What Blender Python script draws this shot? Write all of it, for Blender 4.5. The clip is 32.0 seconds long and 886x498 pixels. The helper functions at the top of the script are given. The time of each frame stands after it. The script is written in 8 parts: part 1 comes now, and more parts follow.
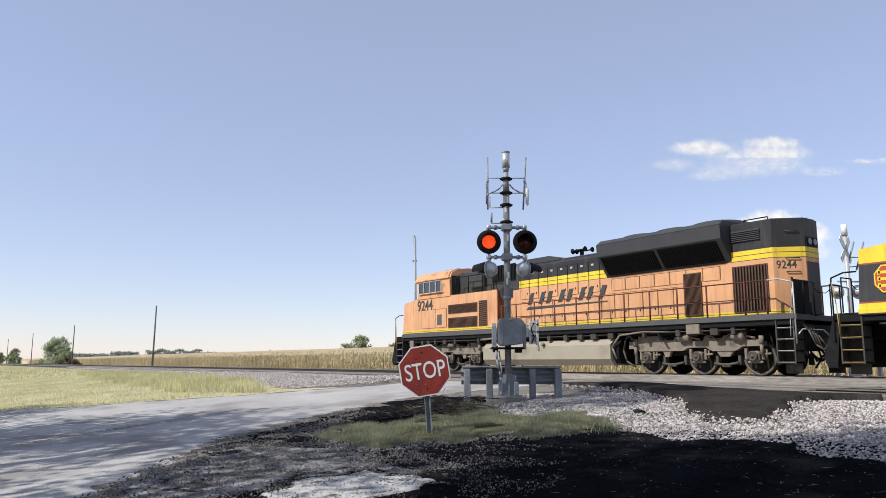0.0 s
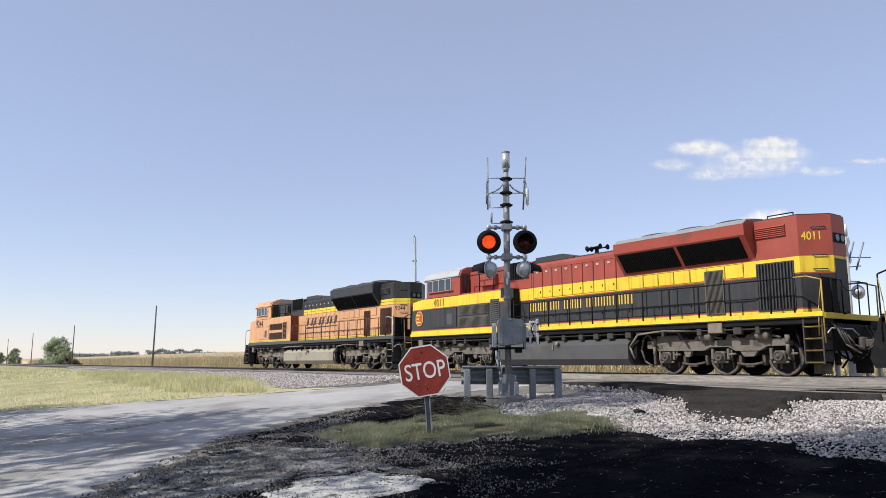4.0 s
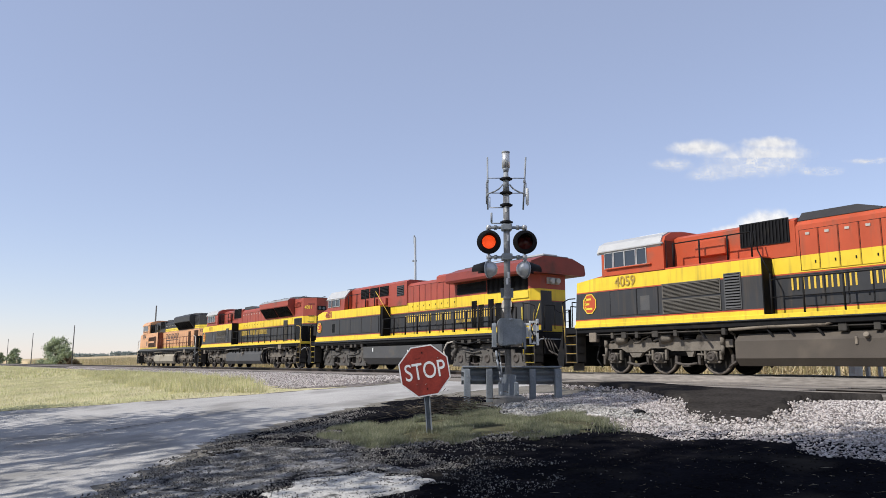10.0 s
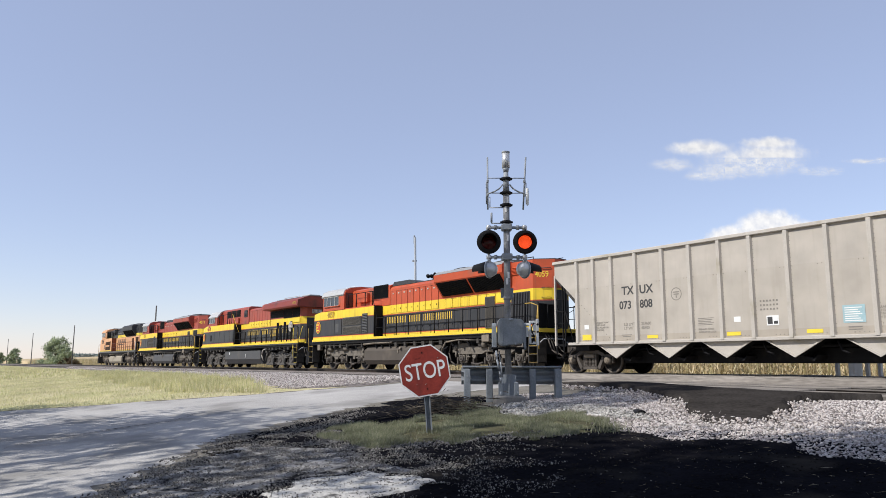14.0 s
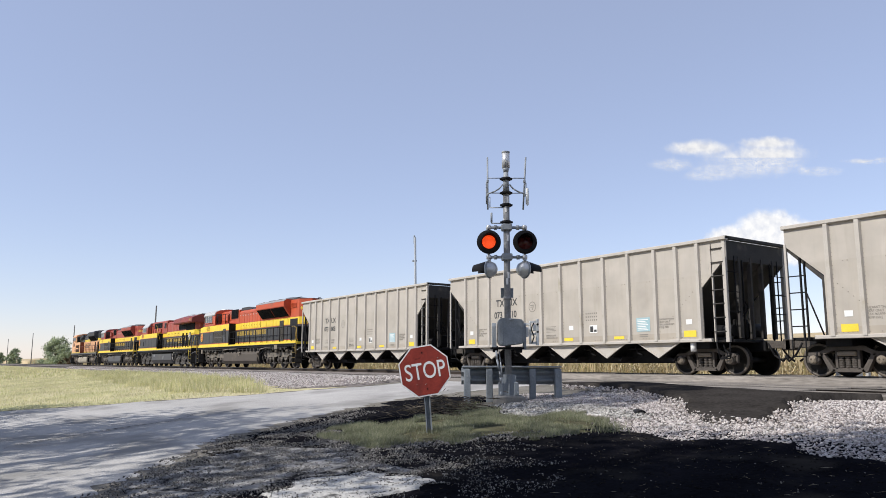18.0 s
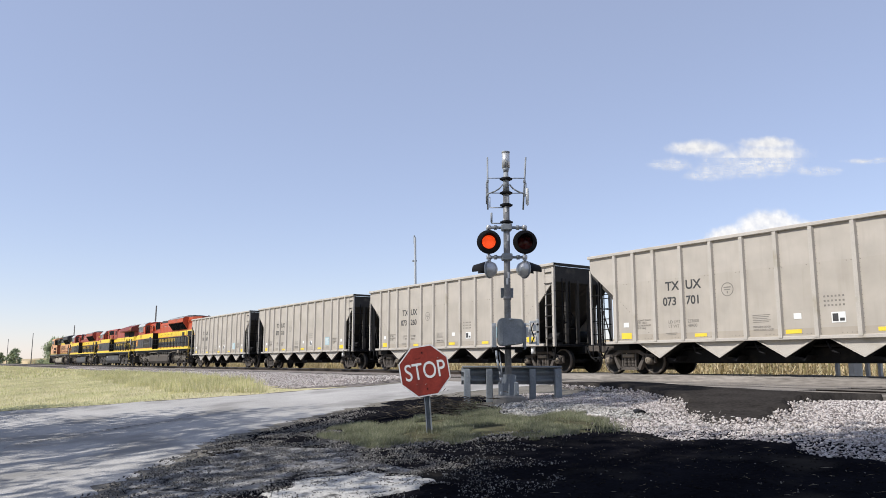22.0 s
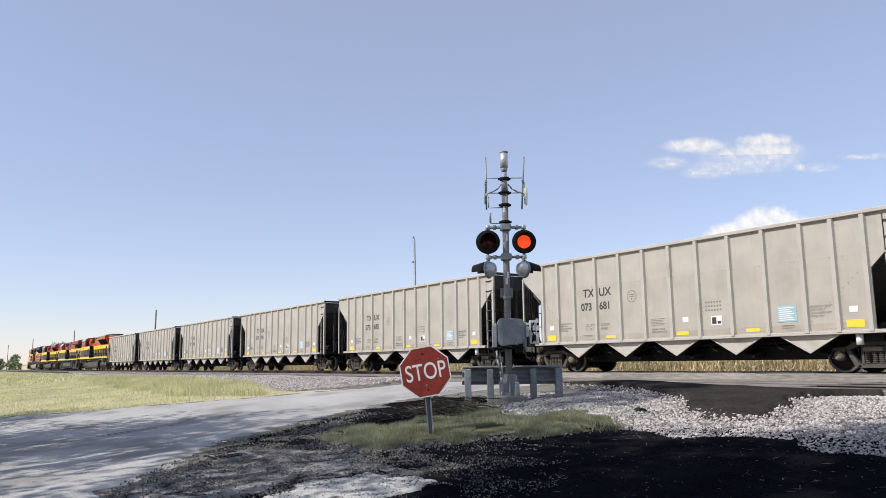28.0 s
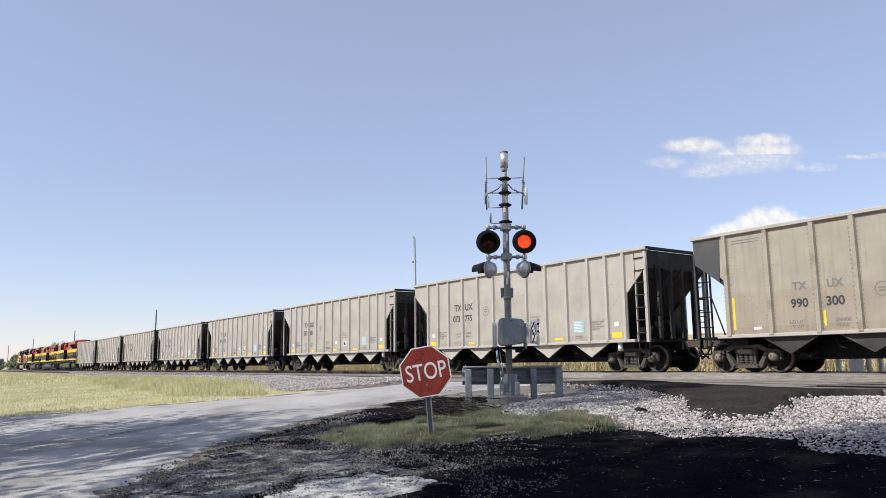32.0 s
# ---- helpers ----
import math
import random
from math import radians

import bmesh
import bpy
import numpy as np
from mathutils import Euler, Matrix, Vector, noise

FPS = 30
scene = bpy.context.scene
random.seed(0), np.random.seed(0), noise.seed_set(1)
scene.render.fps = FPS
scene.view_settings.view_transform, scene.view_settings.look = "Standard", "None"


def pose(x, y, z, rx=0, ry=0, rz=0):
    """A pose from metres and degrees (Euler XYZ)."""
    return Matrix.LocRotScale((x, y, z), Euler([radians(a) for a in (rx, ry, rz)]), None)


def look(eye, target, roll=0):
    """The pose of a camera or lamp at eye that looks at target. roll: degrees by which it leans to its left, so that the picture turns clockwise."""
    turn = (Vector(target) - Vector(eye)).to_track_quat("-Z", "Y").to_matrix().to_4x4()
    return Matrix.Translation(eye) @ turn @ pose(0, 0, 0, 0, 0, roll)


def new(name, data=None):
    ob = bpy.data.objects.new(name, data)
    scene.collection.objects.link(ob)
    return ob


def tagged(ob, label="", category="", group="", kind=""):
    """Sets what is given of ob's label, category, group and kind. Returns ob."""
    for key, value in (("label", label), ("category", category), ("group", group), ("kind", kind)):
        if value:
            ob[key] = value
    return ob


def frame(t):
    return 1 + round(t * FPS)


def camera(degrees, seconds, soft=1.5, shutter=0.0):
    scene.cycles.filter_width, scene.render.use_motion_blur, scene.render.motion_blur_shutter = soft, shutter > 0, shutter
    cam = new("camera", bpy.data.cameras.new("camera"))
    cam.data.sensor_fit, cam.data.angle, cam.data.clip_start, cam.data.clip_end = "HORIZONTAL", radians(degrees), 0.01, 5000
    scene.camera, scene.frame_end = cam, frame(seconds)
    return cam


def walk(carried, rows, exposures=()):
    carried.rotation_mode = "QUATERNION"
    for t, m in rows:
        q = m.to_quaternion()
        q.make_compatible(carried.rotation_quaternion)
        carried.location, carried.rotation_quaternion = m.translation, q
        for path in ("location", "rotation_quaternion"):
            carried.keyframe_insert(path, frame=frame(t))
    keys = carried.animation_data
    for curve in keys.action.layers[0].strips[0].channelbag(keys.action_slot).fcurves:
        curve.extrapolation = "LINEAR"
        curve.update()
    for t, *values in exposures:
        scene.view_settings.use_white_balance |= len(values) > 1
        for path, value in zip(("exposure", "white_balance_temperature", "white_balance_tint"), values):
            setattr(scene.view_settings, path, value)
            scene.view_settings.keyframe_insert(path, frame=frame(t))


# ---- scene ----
# ---------------------------------------------------------------- camera
ZC = 0.358


def aim(pitch, roll, turn):
    """Camera pose: pitch up, picture roll, turn to the left of the line square to the track."""
    return pose(0, 0, ZC, 90 + pitch, 0, turn) @ pose(0, 0, 0, 0, 0, roll)


cam = camera(61.8, 32.0, soft=0.6)
CAM_ROWS = [
    (0.0, 8.751, 0.073, 55.13), (24.6, 8.751, 0.073, 55.13), (25.0, 8.718, -0.058, 55.085),
    (25.5, 8.722, -0.537, 54.899), (26.4, 8.77, -0.62, 54.93), (27.5, 8.805, -0.614, 54.993),
    (28.0, 8.804, -0.63, 55.068), (28.5, 8.797, -0.67, 55.076), (32.0, 8.800, -0.65, 55.085)]
walk(cam, [(t, aim(a, b, c)) for t, a, b, c in CAM_ROWS], [(0.0, 0.49, 6500, 10), (7.0, 0.47, 6500, 10), (11.5, 0.42, 6500, 10), (14.0, 0.45, 6500, 10), (18.0, 0.48, 6500, 10), (32.0, 0.48, 6500, 10)])

# ---------------------------------------------------------------- light
SUN_EL, SUN_AZ = 45.0, -8.0      # height; turn of the sun from behind (-y) towards -x
SUN_DIR = Vector((math.sin(radians(SUN_AZ)) * math.cos(radians(SUN_EL)),
                  -math.cos(radians(SUN_AZ)) * math.cos(radians(SUN_EL)), math.sin(radians(SUN_EL))))
world = bpy.data.worlds.new("world")
scene.world = world
world.use_nodes = True
wn = world.node_tree.nodes
wl = world.node_tree.links
sky = wn.new("ShaderNodeTexSky")
sky.sky_type = "NISHITA"
sky.sun_disc = False
sky.sun_elevation = radians(SUN_EL)
sky.sun_rotation = math.atan2(SUN_DIR.x, SUN_DIR.y)
sky.air_density, sky.dust_density, sky.ozone_density, sky.altitude = 1.0, 0.2, 3.0, 250
wn["Background"].inputs["Strength"].default_value = 0.135
haze = wn.new("ShaderNodeMix")      # thin even summer haze over the clear sky
haze.data_type = "RGBA"
haze.inputs["Factor"].default_value = 0.5
haze.inputs["B"].default_value = (2.5, 2.76, 3.5, 1)
warm = wn.new("ShaderNodeVectorMath")      # the haze whitens the low sky
warm.operation = "MULTIPLY"
warm.inputs[1].default_value = (1.15, 1.0, 1.02)
wl.new(sky.outputs["Color"], warm.inputs[0])
wl.new(warm.outputs[0], haze.inputs["A"])
wl.new(haze.outputs["Result"], wn["Background"].inputs["Color"])
sun = new("sun", bpy.data.lights.new("sun", "SUN"))
sun.data.energy, sun.data.angle, sun.data.color = 3.3, radians(0.53), (1.0, 0.965, 0.91)
sun.matrix_world = look(SUN_DIR * 60, (0, 0, 0))
# ---------------------------------------------------------------- materials
def mat(name, color, rough=0.6, metal=0.0, var=0.12, scale=3.0, fine=40.0, bump=0.15, dirt=None, dirt_at=0.55, spec=0.25, stretch=None):
    """Node material: base colour varied by a coarse and a fine noise, fine relief, blotches of dirt."""
    m = bpy.data.materials.new(name)
    m.use_nodes = True
    n, l = m.node_tree.nodes, m.node_tree.links
    b = n["Principled BSDF"]
    b.inputs["Metallic"].default_value = metal
    b.inputs["Specular IOR Level"].default_value = spec
    tc = n.new("ShaderNodeTexCoord")
    mp = n.new("ShaderNodeMapping")
    mp.inputs["Scale"].default_value = stretch or (1, 1, 1)
    l.new(tc.outputs["Object"], mp.inputs["Vector"])
    n1, n2 = n.new("ShaderNodeTexNoise"), n.new("ShaderNodeTexNoise")
    for k, s, d in ((n1, scale, 5), (n2, fine, 3)):
        k.inputs["Scale"].default_value, k.inputs["Detail"].default_value = s, d
        l.new(mp.outputs[0], k.inputs["Vector"])
    add = n.new("ShaderNodeMath")
    add.operation = "ADD"
    l.new(n1.outputs["Fac"], add.inputs[0])
    l.new(n2.outputs["Fac"], add.inputs[1])
    mr = n.new("ShaderNodeMapRange")
    mr.inputs["From Min"].default_value, mr.inputs["From Max"].default_value = 0.6, 1.4
    mr.inputs["To Min"].default_value, mr.inputs["To Max"].default_value = 1 - var, 1 + var
    l.new(add.outputs[0], mr.inputs["Value"])
    mul = n.new("ShaderNodeVectorMath")
    mul.operation = "SCALE"
    mul.inputs[0].default_value = color[:3]
    l.new(mr.outputs[0], mul.inputs["Scale"])
    out = mul.outputs[0]
    if dirt:
        n3 = n.new("ShaderNodeTexNoise")
        n3.inputs["Scale"].default_value, n3.inputs["Detail"].default_value = scale * 0.7, 8
        l.new(mp.outputs[0], n3.inputs["Vector"])
        rp = n.new("ShaderNodeMapRange")
        rp.inputs["From Min"].default_value, rp.inputs["From Max"].default_value = dirt_at, dirt_at + 0.15
        l.new(n3.outputs["Fac"], rp.inputs["Value"])
        mx = n.new("ShaderNodeMix")
        mx.data_type = "RGBA"
        l.new(rp.outputs[0], mx.inputs["Factor"])
        l.new(out, mx.inputs["A"])
        mx.inputs["B"].default_value = (*dirt[:3], 1)
        out = mx.outputs["Result"]
    l.new(out, b.inputs["Base Color"])
    r = n.new("ShaderNodeMapRange")
    r.inputs["To Min"].default_value, r.inputs["To Max"].default_value = max(0.03, rough - 0.12), min(1, rough + 0.12)
    l.new(n1.outputs["Fac"], r.inputs["Value"])
    l.new(r.outputs[0], b.inputs["Roughness"])
    if bump:
        bp = n.new("ShaderNodeBump")
        bp.inputs["Strength"].default_value, bp.inputs["Distance"].default_value = bump, 0.02
        l.new(n2.outputs["Fac"], bp.inputs["Height"])
        l.new(bp.outputs[0], b.inputs["Normal"])
    return m


def banded(name, bands, rough=0.4, axis="Z", dirt=(0.12, 0.09, 0.06), streak=0.45):
    """Paint scheme in level stripes: bands of (lower edge in metres, colour), weathered with road dust and streaks."""
    m = bpy.data.materials.new(name)
    m.use_nodes = True
    n, l = m.node_tree.nodes, m.node_tree.links
    b = n["Principled BSDF"]
    b.inputs["Specular IOR Level"].default_value = 0.3
    tc, sp = n.new("ShaderNodeTexCoord"), n.new("ShaderNodeSeparateXYZ")
    l.new(tc.outputs["Object"], sp.inputs[0])
    mr = n.new("ShaderNodeMapRange")
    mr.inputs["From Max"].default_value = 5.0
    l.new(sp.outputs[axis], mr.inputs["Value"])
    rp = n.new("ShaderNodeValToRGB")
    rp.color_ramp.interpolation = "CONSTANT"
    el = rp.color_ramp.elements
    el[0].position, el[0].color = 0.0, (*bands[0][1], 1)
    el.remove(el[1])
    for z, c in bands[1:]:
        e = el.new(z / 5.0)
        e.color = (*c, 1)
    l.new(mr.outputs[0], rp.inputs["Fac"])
    n1, n2 = n.new("ShaderNodeTexNoise"), n.new("ShaderNodeTexNoise")
    mp = n.new("ShaderNodeMapping")
    mp.inputs["Scale"].default_value = (7, 7, 0.6)
    l.new(tc.outputs["Object"], mp.inputs["Vector"])
    l.new(mp.outputs[0], n1.inputs["Vector"])
    n1.inputs["Scale"].default_value, n1.inputs["Detail"].default_value = 1.0, 6
    l.new(tc.outputs["Object"], n2.inputs["Vector"])
    n2.inputs["Scale"].default_value, n2.inputs["Detail"].default_value = 1.3, 6
    sc = n.new("ShaderNodeMapRange")
    sc.inputs["From Min"].default_value, sc.inputs["From Max"].default_value = 0.3, 0.7
    sc.inputs["To Min"].default_value, sc.inputs["To Max"].default_value = 0.88, 1.1
    l.new(n2.outputs["Fac"], sc.inputs["Value"])
    mu = n.new("ShaderNodeVectorMath")
    mu.operation = "SCALE"
    l.new(rp.outputs["Color"], mu.inputs[0])
    l.new(sc.outputs[0], mu.inputs["Scale"])
    st = n.new("ShaderNodeMapRange")
    st.inputs["From Min"].default_value, st.inputs["From Max"].default_value = 0.52, 0.8
    st.inputs["To Max"].default_value = streak
    l.new(n1.outputs["Fac"], st.inputs["Value"])
    mx = n.new("ShaderNodeMix")
    mx.data_type = "RGBA"
    l.new(st.outputs[0], mx.inputs["Factor"])
    l.new(mu.outputs[0], mx.inputs["A"])
    mx.inputs["B"].default_value = (*dirt, 1)
    l.new(mx.outputs["Result"], b.inputs["Base Color"])
    r = n.new("ShaderNodeMapRange")
    r.inputs["To Min"].default_value, r.inputs["To Max"].default_value = rough - 0.1, rough + 0.25
    l.new(n2.outputs["Fac"], r.inputs["Value"])
    l.new(r.outputs[0], b.inputs["Roughness"])
    bp = n.new("ShaderNodeBump")
    bp.inputs["Strength"].default_value, bp.inputs["Distance"].default_value = 0.12, 0.02
    l.new(n2.outputs["Fac"], bp.inputs["Height"])
    l.new(bp.outputs[0], b.inputs["Normal"])
    return m


def lamp_mat(name, color, strength):
    m = bpy.data.materials.new(name)
    m.use_nodes = True
    b = m.node_tree.nodes["Principled BSDF"]
    b.inputs["Base Color"].default_value = (*color, 1)
    b.inputs["Emission Color"].default_value = (*color, 1)
    n, l = m.node_tree.nodes, m.node_tree.links
    tc, vo, mr = n.new("ShaderNodeTexCoord"), n.new("ShaderNodeTexVoronoi"), n.new("ShaderNodeMapRange")
    vo.inputs["Scale"].default_value = 42.0
    l.new(tc.outputs["Object"], vo.inputs["Vector"])
    l.new(vo.outputs["Distance"], mr.inputs["Value"])
    mr.inputs["From Max"].default_value = 0.6
    mr.inputs["To Min"].default_value, mr.inputs["To Max"].default_value = strength * 1.25, strength * 0.4
    l.new(mr.outputs[0], b.inputs["Emission Strength"])
    return m


K_RED, K_YEL, K_GREY = (0.34, 0.072, 0.05), (0.80, 0.57, 0.045), (0.042, 0.043, 0.046)


def kcs_bands(red, top):
    return [(0, K_GREY), (1.62, K_YEL), (1.86, red), (1.91, K_GREY), (2.86, red), (2.91, K_YEL), (3.36, red), (top, (0.07, 0.07, 0.07))]


M_KCS = banded("red_yellow_black_paint", kcs_bands(K_RED, 4.9))
M_KCS2 = banded("fresh_red_yellow_black_paint", kcs_bands((0.48, 0.085, 0.035), 4.9))
M_BN = banded("orange_black_paint", [(0, (0.03, 0.03, 0.03)), (1.56, (0.085, 0.085, 0.085)), (1.78, (0.70, 0.5, 0.05)), (1.83, (0.16, 0.1, 0.05)), (1.85, (0.70, 0.5, 0.05)), (1.9, (0.66, 0.345, 0.175)),
                                     (3.4, (0.03, 0.03, 0.03)), (3.43, (0.76, 0.56, 0.05)), (3.56, (0.04, 0.04, 0.03)), (3.58, (0.76, 0.56, 0.05)),
                                     (3.72, (0.03, 0.03, 0.032))])
M_BNO = mat("orange_cab_paint", (0.66, 0.345, 0.175), 0.45, var=0.12, dirt=(0.3, 0.16, 0.08))
M_DARK = mat("dark_roof_paint", (0.05, 0.05, 0.053), 0.55, var=0.2, scale=1.5)
M_KRED = mat("red_body_paint", K_RED, 0.45, var=0.12, scale=1.5, dirt=(0.2, 0.07, 0.05))
M_KRED2 = mat("bright_red_body_paint", (0.48, 0.085, 0.035), 0.42, var=0.1, scale=1.5, dirt=(0.3, 0.1, 0.06))
M_BLACK = mat("black_steel", (0.012, 0.012, 0.013), 0.65, var=0.3, scale=4, dirt=(0.024, 0.021, 0.018), spec=0.12)
M_FRAME = mat("dusty_truck_steel", (0.215, 0.182, 0.143), 0.85, var=0.35, scale=4, bump=0.4, dirt=(0.075, 0.064, 0.052), dirt_at=0.58)
M_FRAMEK = mat("grimy_truck_steel", (0.165, 0.145, 0.12), 0.85, var=0.35, scale=4, bump=0.4, dirt=(0.05, 0.044, 0.038), dirt_at=0.56)
M_RUST = mat("rusty_truck_steel", (0.092, 0.08, 0.07), 0.85, var=0.35, scale=5, bump=0.4, dirt=(0.06, 0.05, 0.042), dirt_at=0.58)
# wheel rims: sunlight on them is painted as a lighter tan
M_TYRE = mat("sunlit_tone_rim_steel", (0.125, 0.106, 0.088), 0.6, metal=0.2, var=0.2, scale=6)
M_DIRTG = mat("dusty_grey_truck_steel", (0.105, 0.097, 0.087), 0.85, var=0.3, scale=4, bump=0.4, dirt=(0.06, 0.055, 0.048), dirt_at=0.58)
M_STEP = mat("dusty_black_step_steel", (0.055, 0.05, 0.044), 0.75, var=0.3, scale=3, dirt=(0.12, 0.104, 0.084), dirt_at=0.56)
# wheel plates: the truck frame's shade is painted in as near black
M_WHEEL = mat("shade_dark_wheel_steel", (0.016, 0.014, 0.012), 0.7, metal=0.1, var=0.25, scale=6)
M_TANK = mat("grey_tank_paint", (0.085, 0.085, 0.085), 0.55, var=0.22, scale=1.2, dirt=(0.13, 0.115, 0.095), dirt_at=0.58)
M_TANKB = mat("dusty_brown_tank_paint", (0.092, 0.078, 0.064), 0.7, var=0.22, scale=1.2, dirt=(0.13, 0.108, 0.085), dirt_at=0.56)
M_TANKT = mat("dusty_tan_tank_paint", (0.34, 0.30, 0.23), 0.7, var=0.15, scale=1.2, dirt=(0.22, 0.18, 0.13))
M_GRILLE = mat("black_grille", (0.008, 0.008, 0.009), 0.6, var=0.2, spec=0.1)
M_SILVER = mat("silver_roof_paint", (0.46, 0.46, 0.45), 0.5, metal=0.2, var=0.1)
M_YEL = mat("yellow_paint", (0.78, 0.58, 0.06), 0.5, var=0.12)
M_WHITE = mat("white_paint", (0.75, 0.75, 0.72), 0.5, var=0.08)
M_GLASS = mat("dark_window_glass", (0.02, 0.025, 0.03), 0.06, var=0.05, bump=0, spec=1.0)
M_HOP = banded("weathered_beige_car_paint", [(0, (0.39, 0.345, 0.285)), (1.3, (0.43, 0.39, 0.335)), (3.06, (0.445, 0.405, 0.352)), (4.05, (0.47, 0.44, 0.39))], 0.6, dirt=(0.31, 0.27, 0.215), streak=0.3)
M_LTR = mat("aged_yellow_paint", (0.70, 0.47, 0.07), 0.6, var=0.2)
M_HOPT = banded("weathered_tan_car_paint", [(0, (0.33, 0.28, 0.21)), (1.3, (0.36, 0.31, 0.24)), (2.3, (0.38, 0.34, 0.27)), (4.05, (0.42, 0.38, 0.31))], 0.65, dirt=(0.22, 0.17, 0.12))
M_RIBT = mat("tan_rib_paint", (0.38, 0.335, 0.265), 0.65, var=0.15, scale=2, dirt=(0.24, 0.19, 0.14), dirt_at=0.55)
M_BNR = mat("brown_red_handrail_paint", (0.12, 0.04, 0.028), 0.6, var=0.2)
M_RUSTE = mat("rust_red_cabinet_end", (0.2, 0.07, 0.042), 0.7, var=0.25)
M_KREDD = mat("dark_red_roof_paint", (0.23, 0.05, 0.038), 0.5, var=0.15, scale=1.5, dirt=(0.12, 0.045, 0.035))
M_GRL = mat("dusty_grey_brown_grille", (0.12, 0.11, 0.095), 0.75, var=0.25, scale=3)
M_RUSTG = mat("rusty_brown_grille", (0.10, 0.055, 0.035), 0.8, var=0.3, scale=4)
M_PADE = mat("pale_grey_roof_edge", (0.26, 0.26, 0.26), 0.6, var=0.2, scale=2)
# car ends turned from the sun, shade painted in; also other dark car parts
M_HOPE = mat("dark_shaded_car_end", (0.052, 0.048, 0.044), 0.75, var=0.35, scale=2, dirt=(0.12, 0.105, 0.087), dirt_at=0.56)
M_RIB = mat("beige_rib_paint", (0.465, 0.43, 0.38), 0.6, var=0.12, scale=2, dirt=(0.36, 0.32, 0.25), dirt_at=0.6)
M_INK = mat("black_stencil_paint", (0.06, 0.06, 0.06), 0.6, var=0.25, bump=0)
M_GREYINK = mat("faded_stencil_paint", (0.22, 0.205, 0.18), 0.6, var=0.2, bump=0)
M_BLUE = mat("blue_placard", (0.33, 0.47, 0.50), 0.5, var=0.12, bump=0)
M_GALV = mat("galvanized_steel", (0.30, 0.32, 0.34), 0.6, metal=0.35, var=0.18, scale=5, fine=60)
M_GALVD = mat("weathered_grey_paint", (0.22, 0.24, 0.26), 0.55, var=0.2, scale=5, dirt=(0.3, 0.32, 0.33))
M_ALU = mat("cast_aluminium", (0.56, 0.57, 0.58), 0.45, metal=0.6, var=0.12, scale=8)
M_CONC = mat("weathered_concrete", (0.21, 0.2, 0.185), 0.9, var=0.25, scale=4, fine=60, bump=0.5)
M_SIGNR = mat("faded_red_sign_sheet", (0.245, 0.036, 0.026), 0.5, var=0.25, scale=5, dirt=(0.18, 0.03, 0.024), dirt_at=0.52)
M_SIGND = mat("dark_scuffed_sign_sheet", (0.10, 0.03, 0.026), 0.6, var=0.2, bump=0)
M_POLE = mat("peeling_grey_mast_paint", (0.215, 0.215, 0.218), 0.6, var=0.3, scale=7, fine=50, dirt=(0.52, 0.52, 0.5), dirt_at=0.6)
M_SIGNW = mat("white_sign_sheet", (0.72, 0.72, 0.72), 0.4, var=0.08)
M_RAIL = mat("rail_steel_side", (0.04, 0.03, 0.024), 0.85, var=0.25)
M_RAILT = mat("polished_rail_head", (0.15, 0.135, 0.12), 0.5, metal=0.3, var=0.2)
M_TIE = mat("creosoted_tie", (0.10, 0.08, 0.065), 0.9, var=0.3, scale=4)
M_WOOD = mat("weathered_pole_wood", (0.125, 0.118, 0.112), 0.85, var=0.25)
M_PANEL = mat("crossing_panel_concrete", (0.25, 0.225, 0.197), 0.9, var=0.45, scale=1.2, fine=14, dirt=(0.085, 0.076, 0.067), dirt_at=0.54, spec=0.0, stretch=(0.22, 2.2, 1))
M_ASPH = mat("fresh_asphalt", (0.038, 0.034, 0.031), 0.95, var=0.45, scale=1.6, fine=18, bump=1.0, dirt=(0.06, 0.053, 0.047), dirt_at=0.56, spec=0.0)
M_GOLD = mat("dull_gold_paint", (0.42, 0.28, 0.065), 0.6, var=0.1, bump=0)
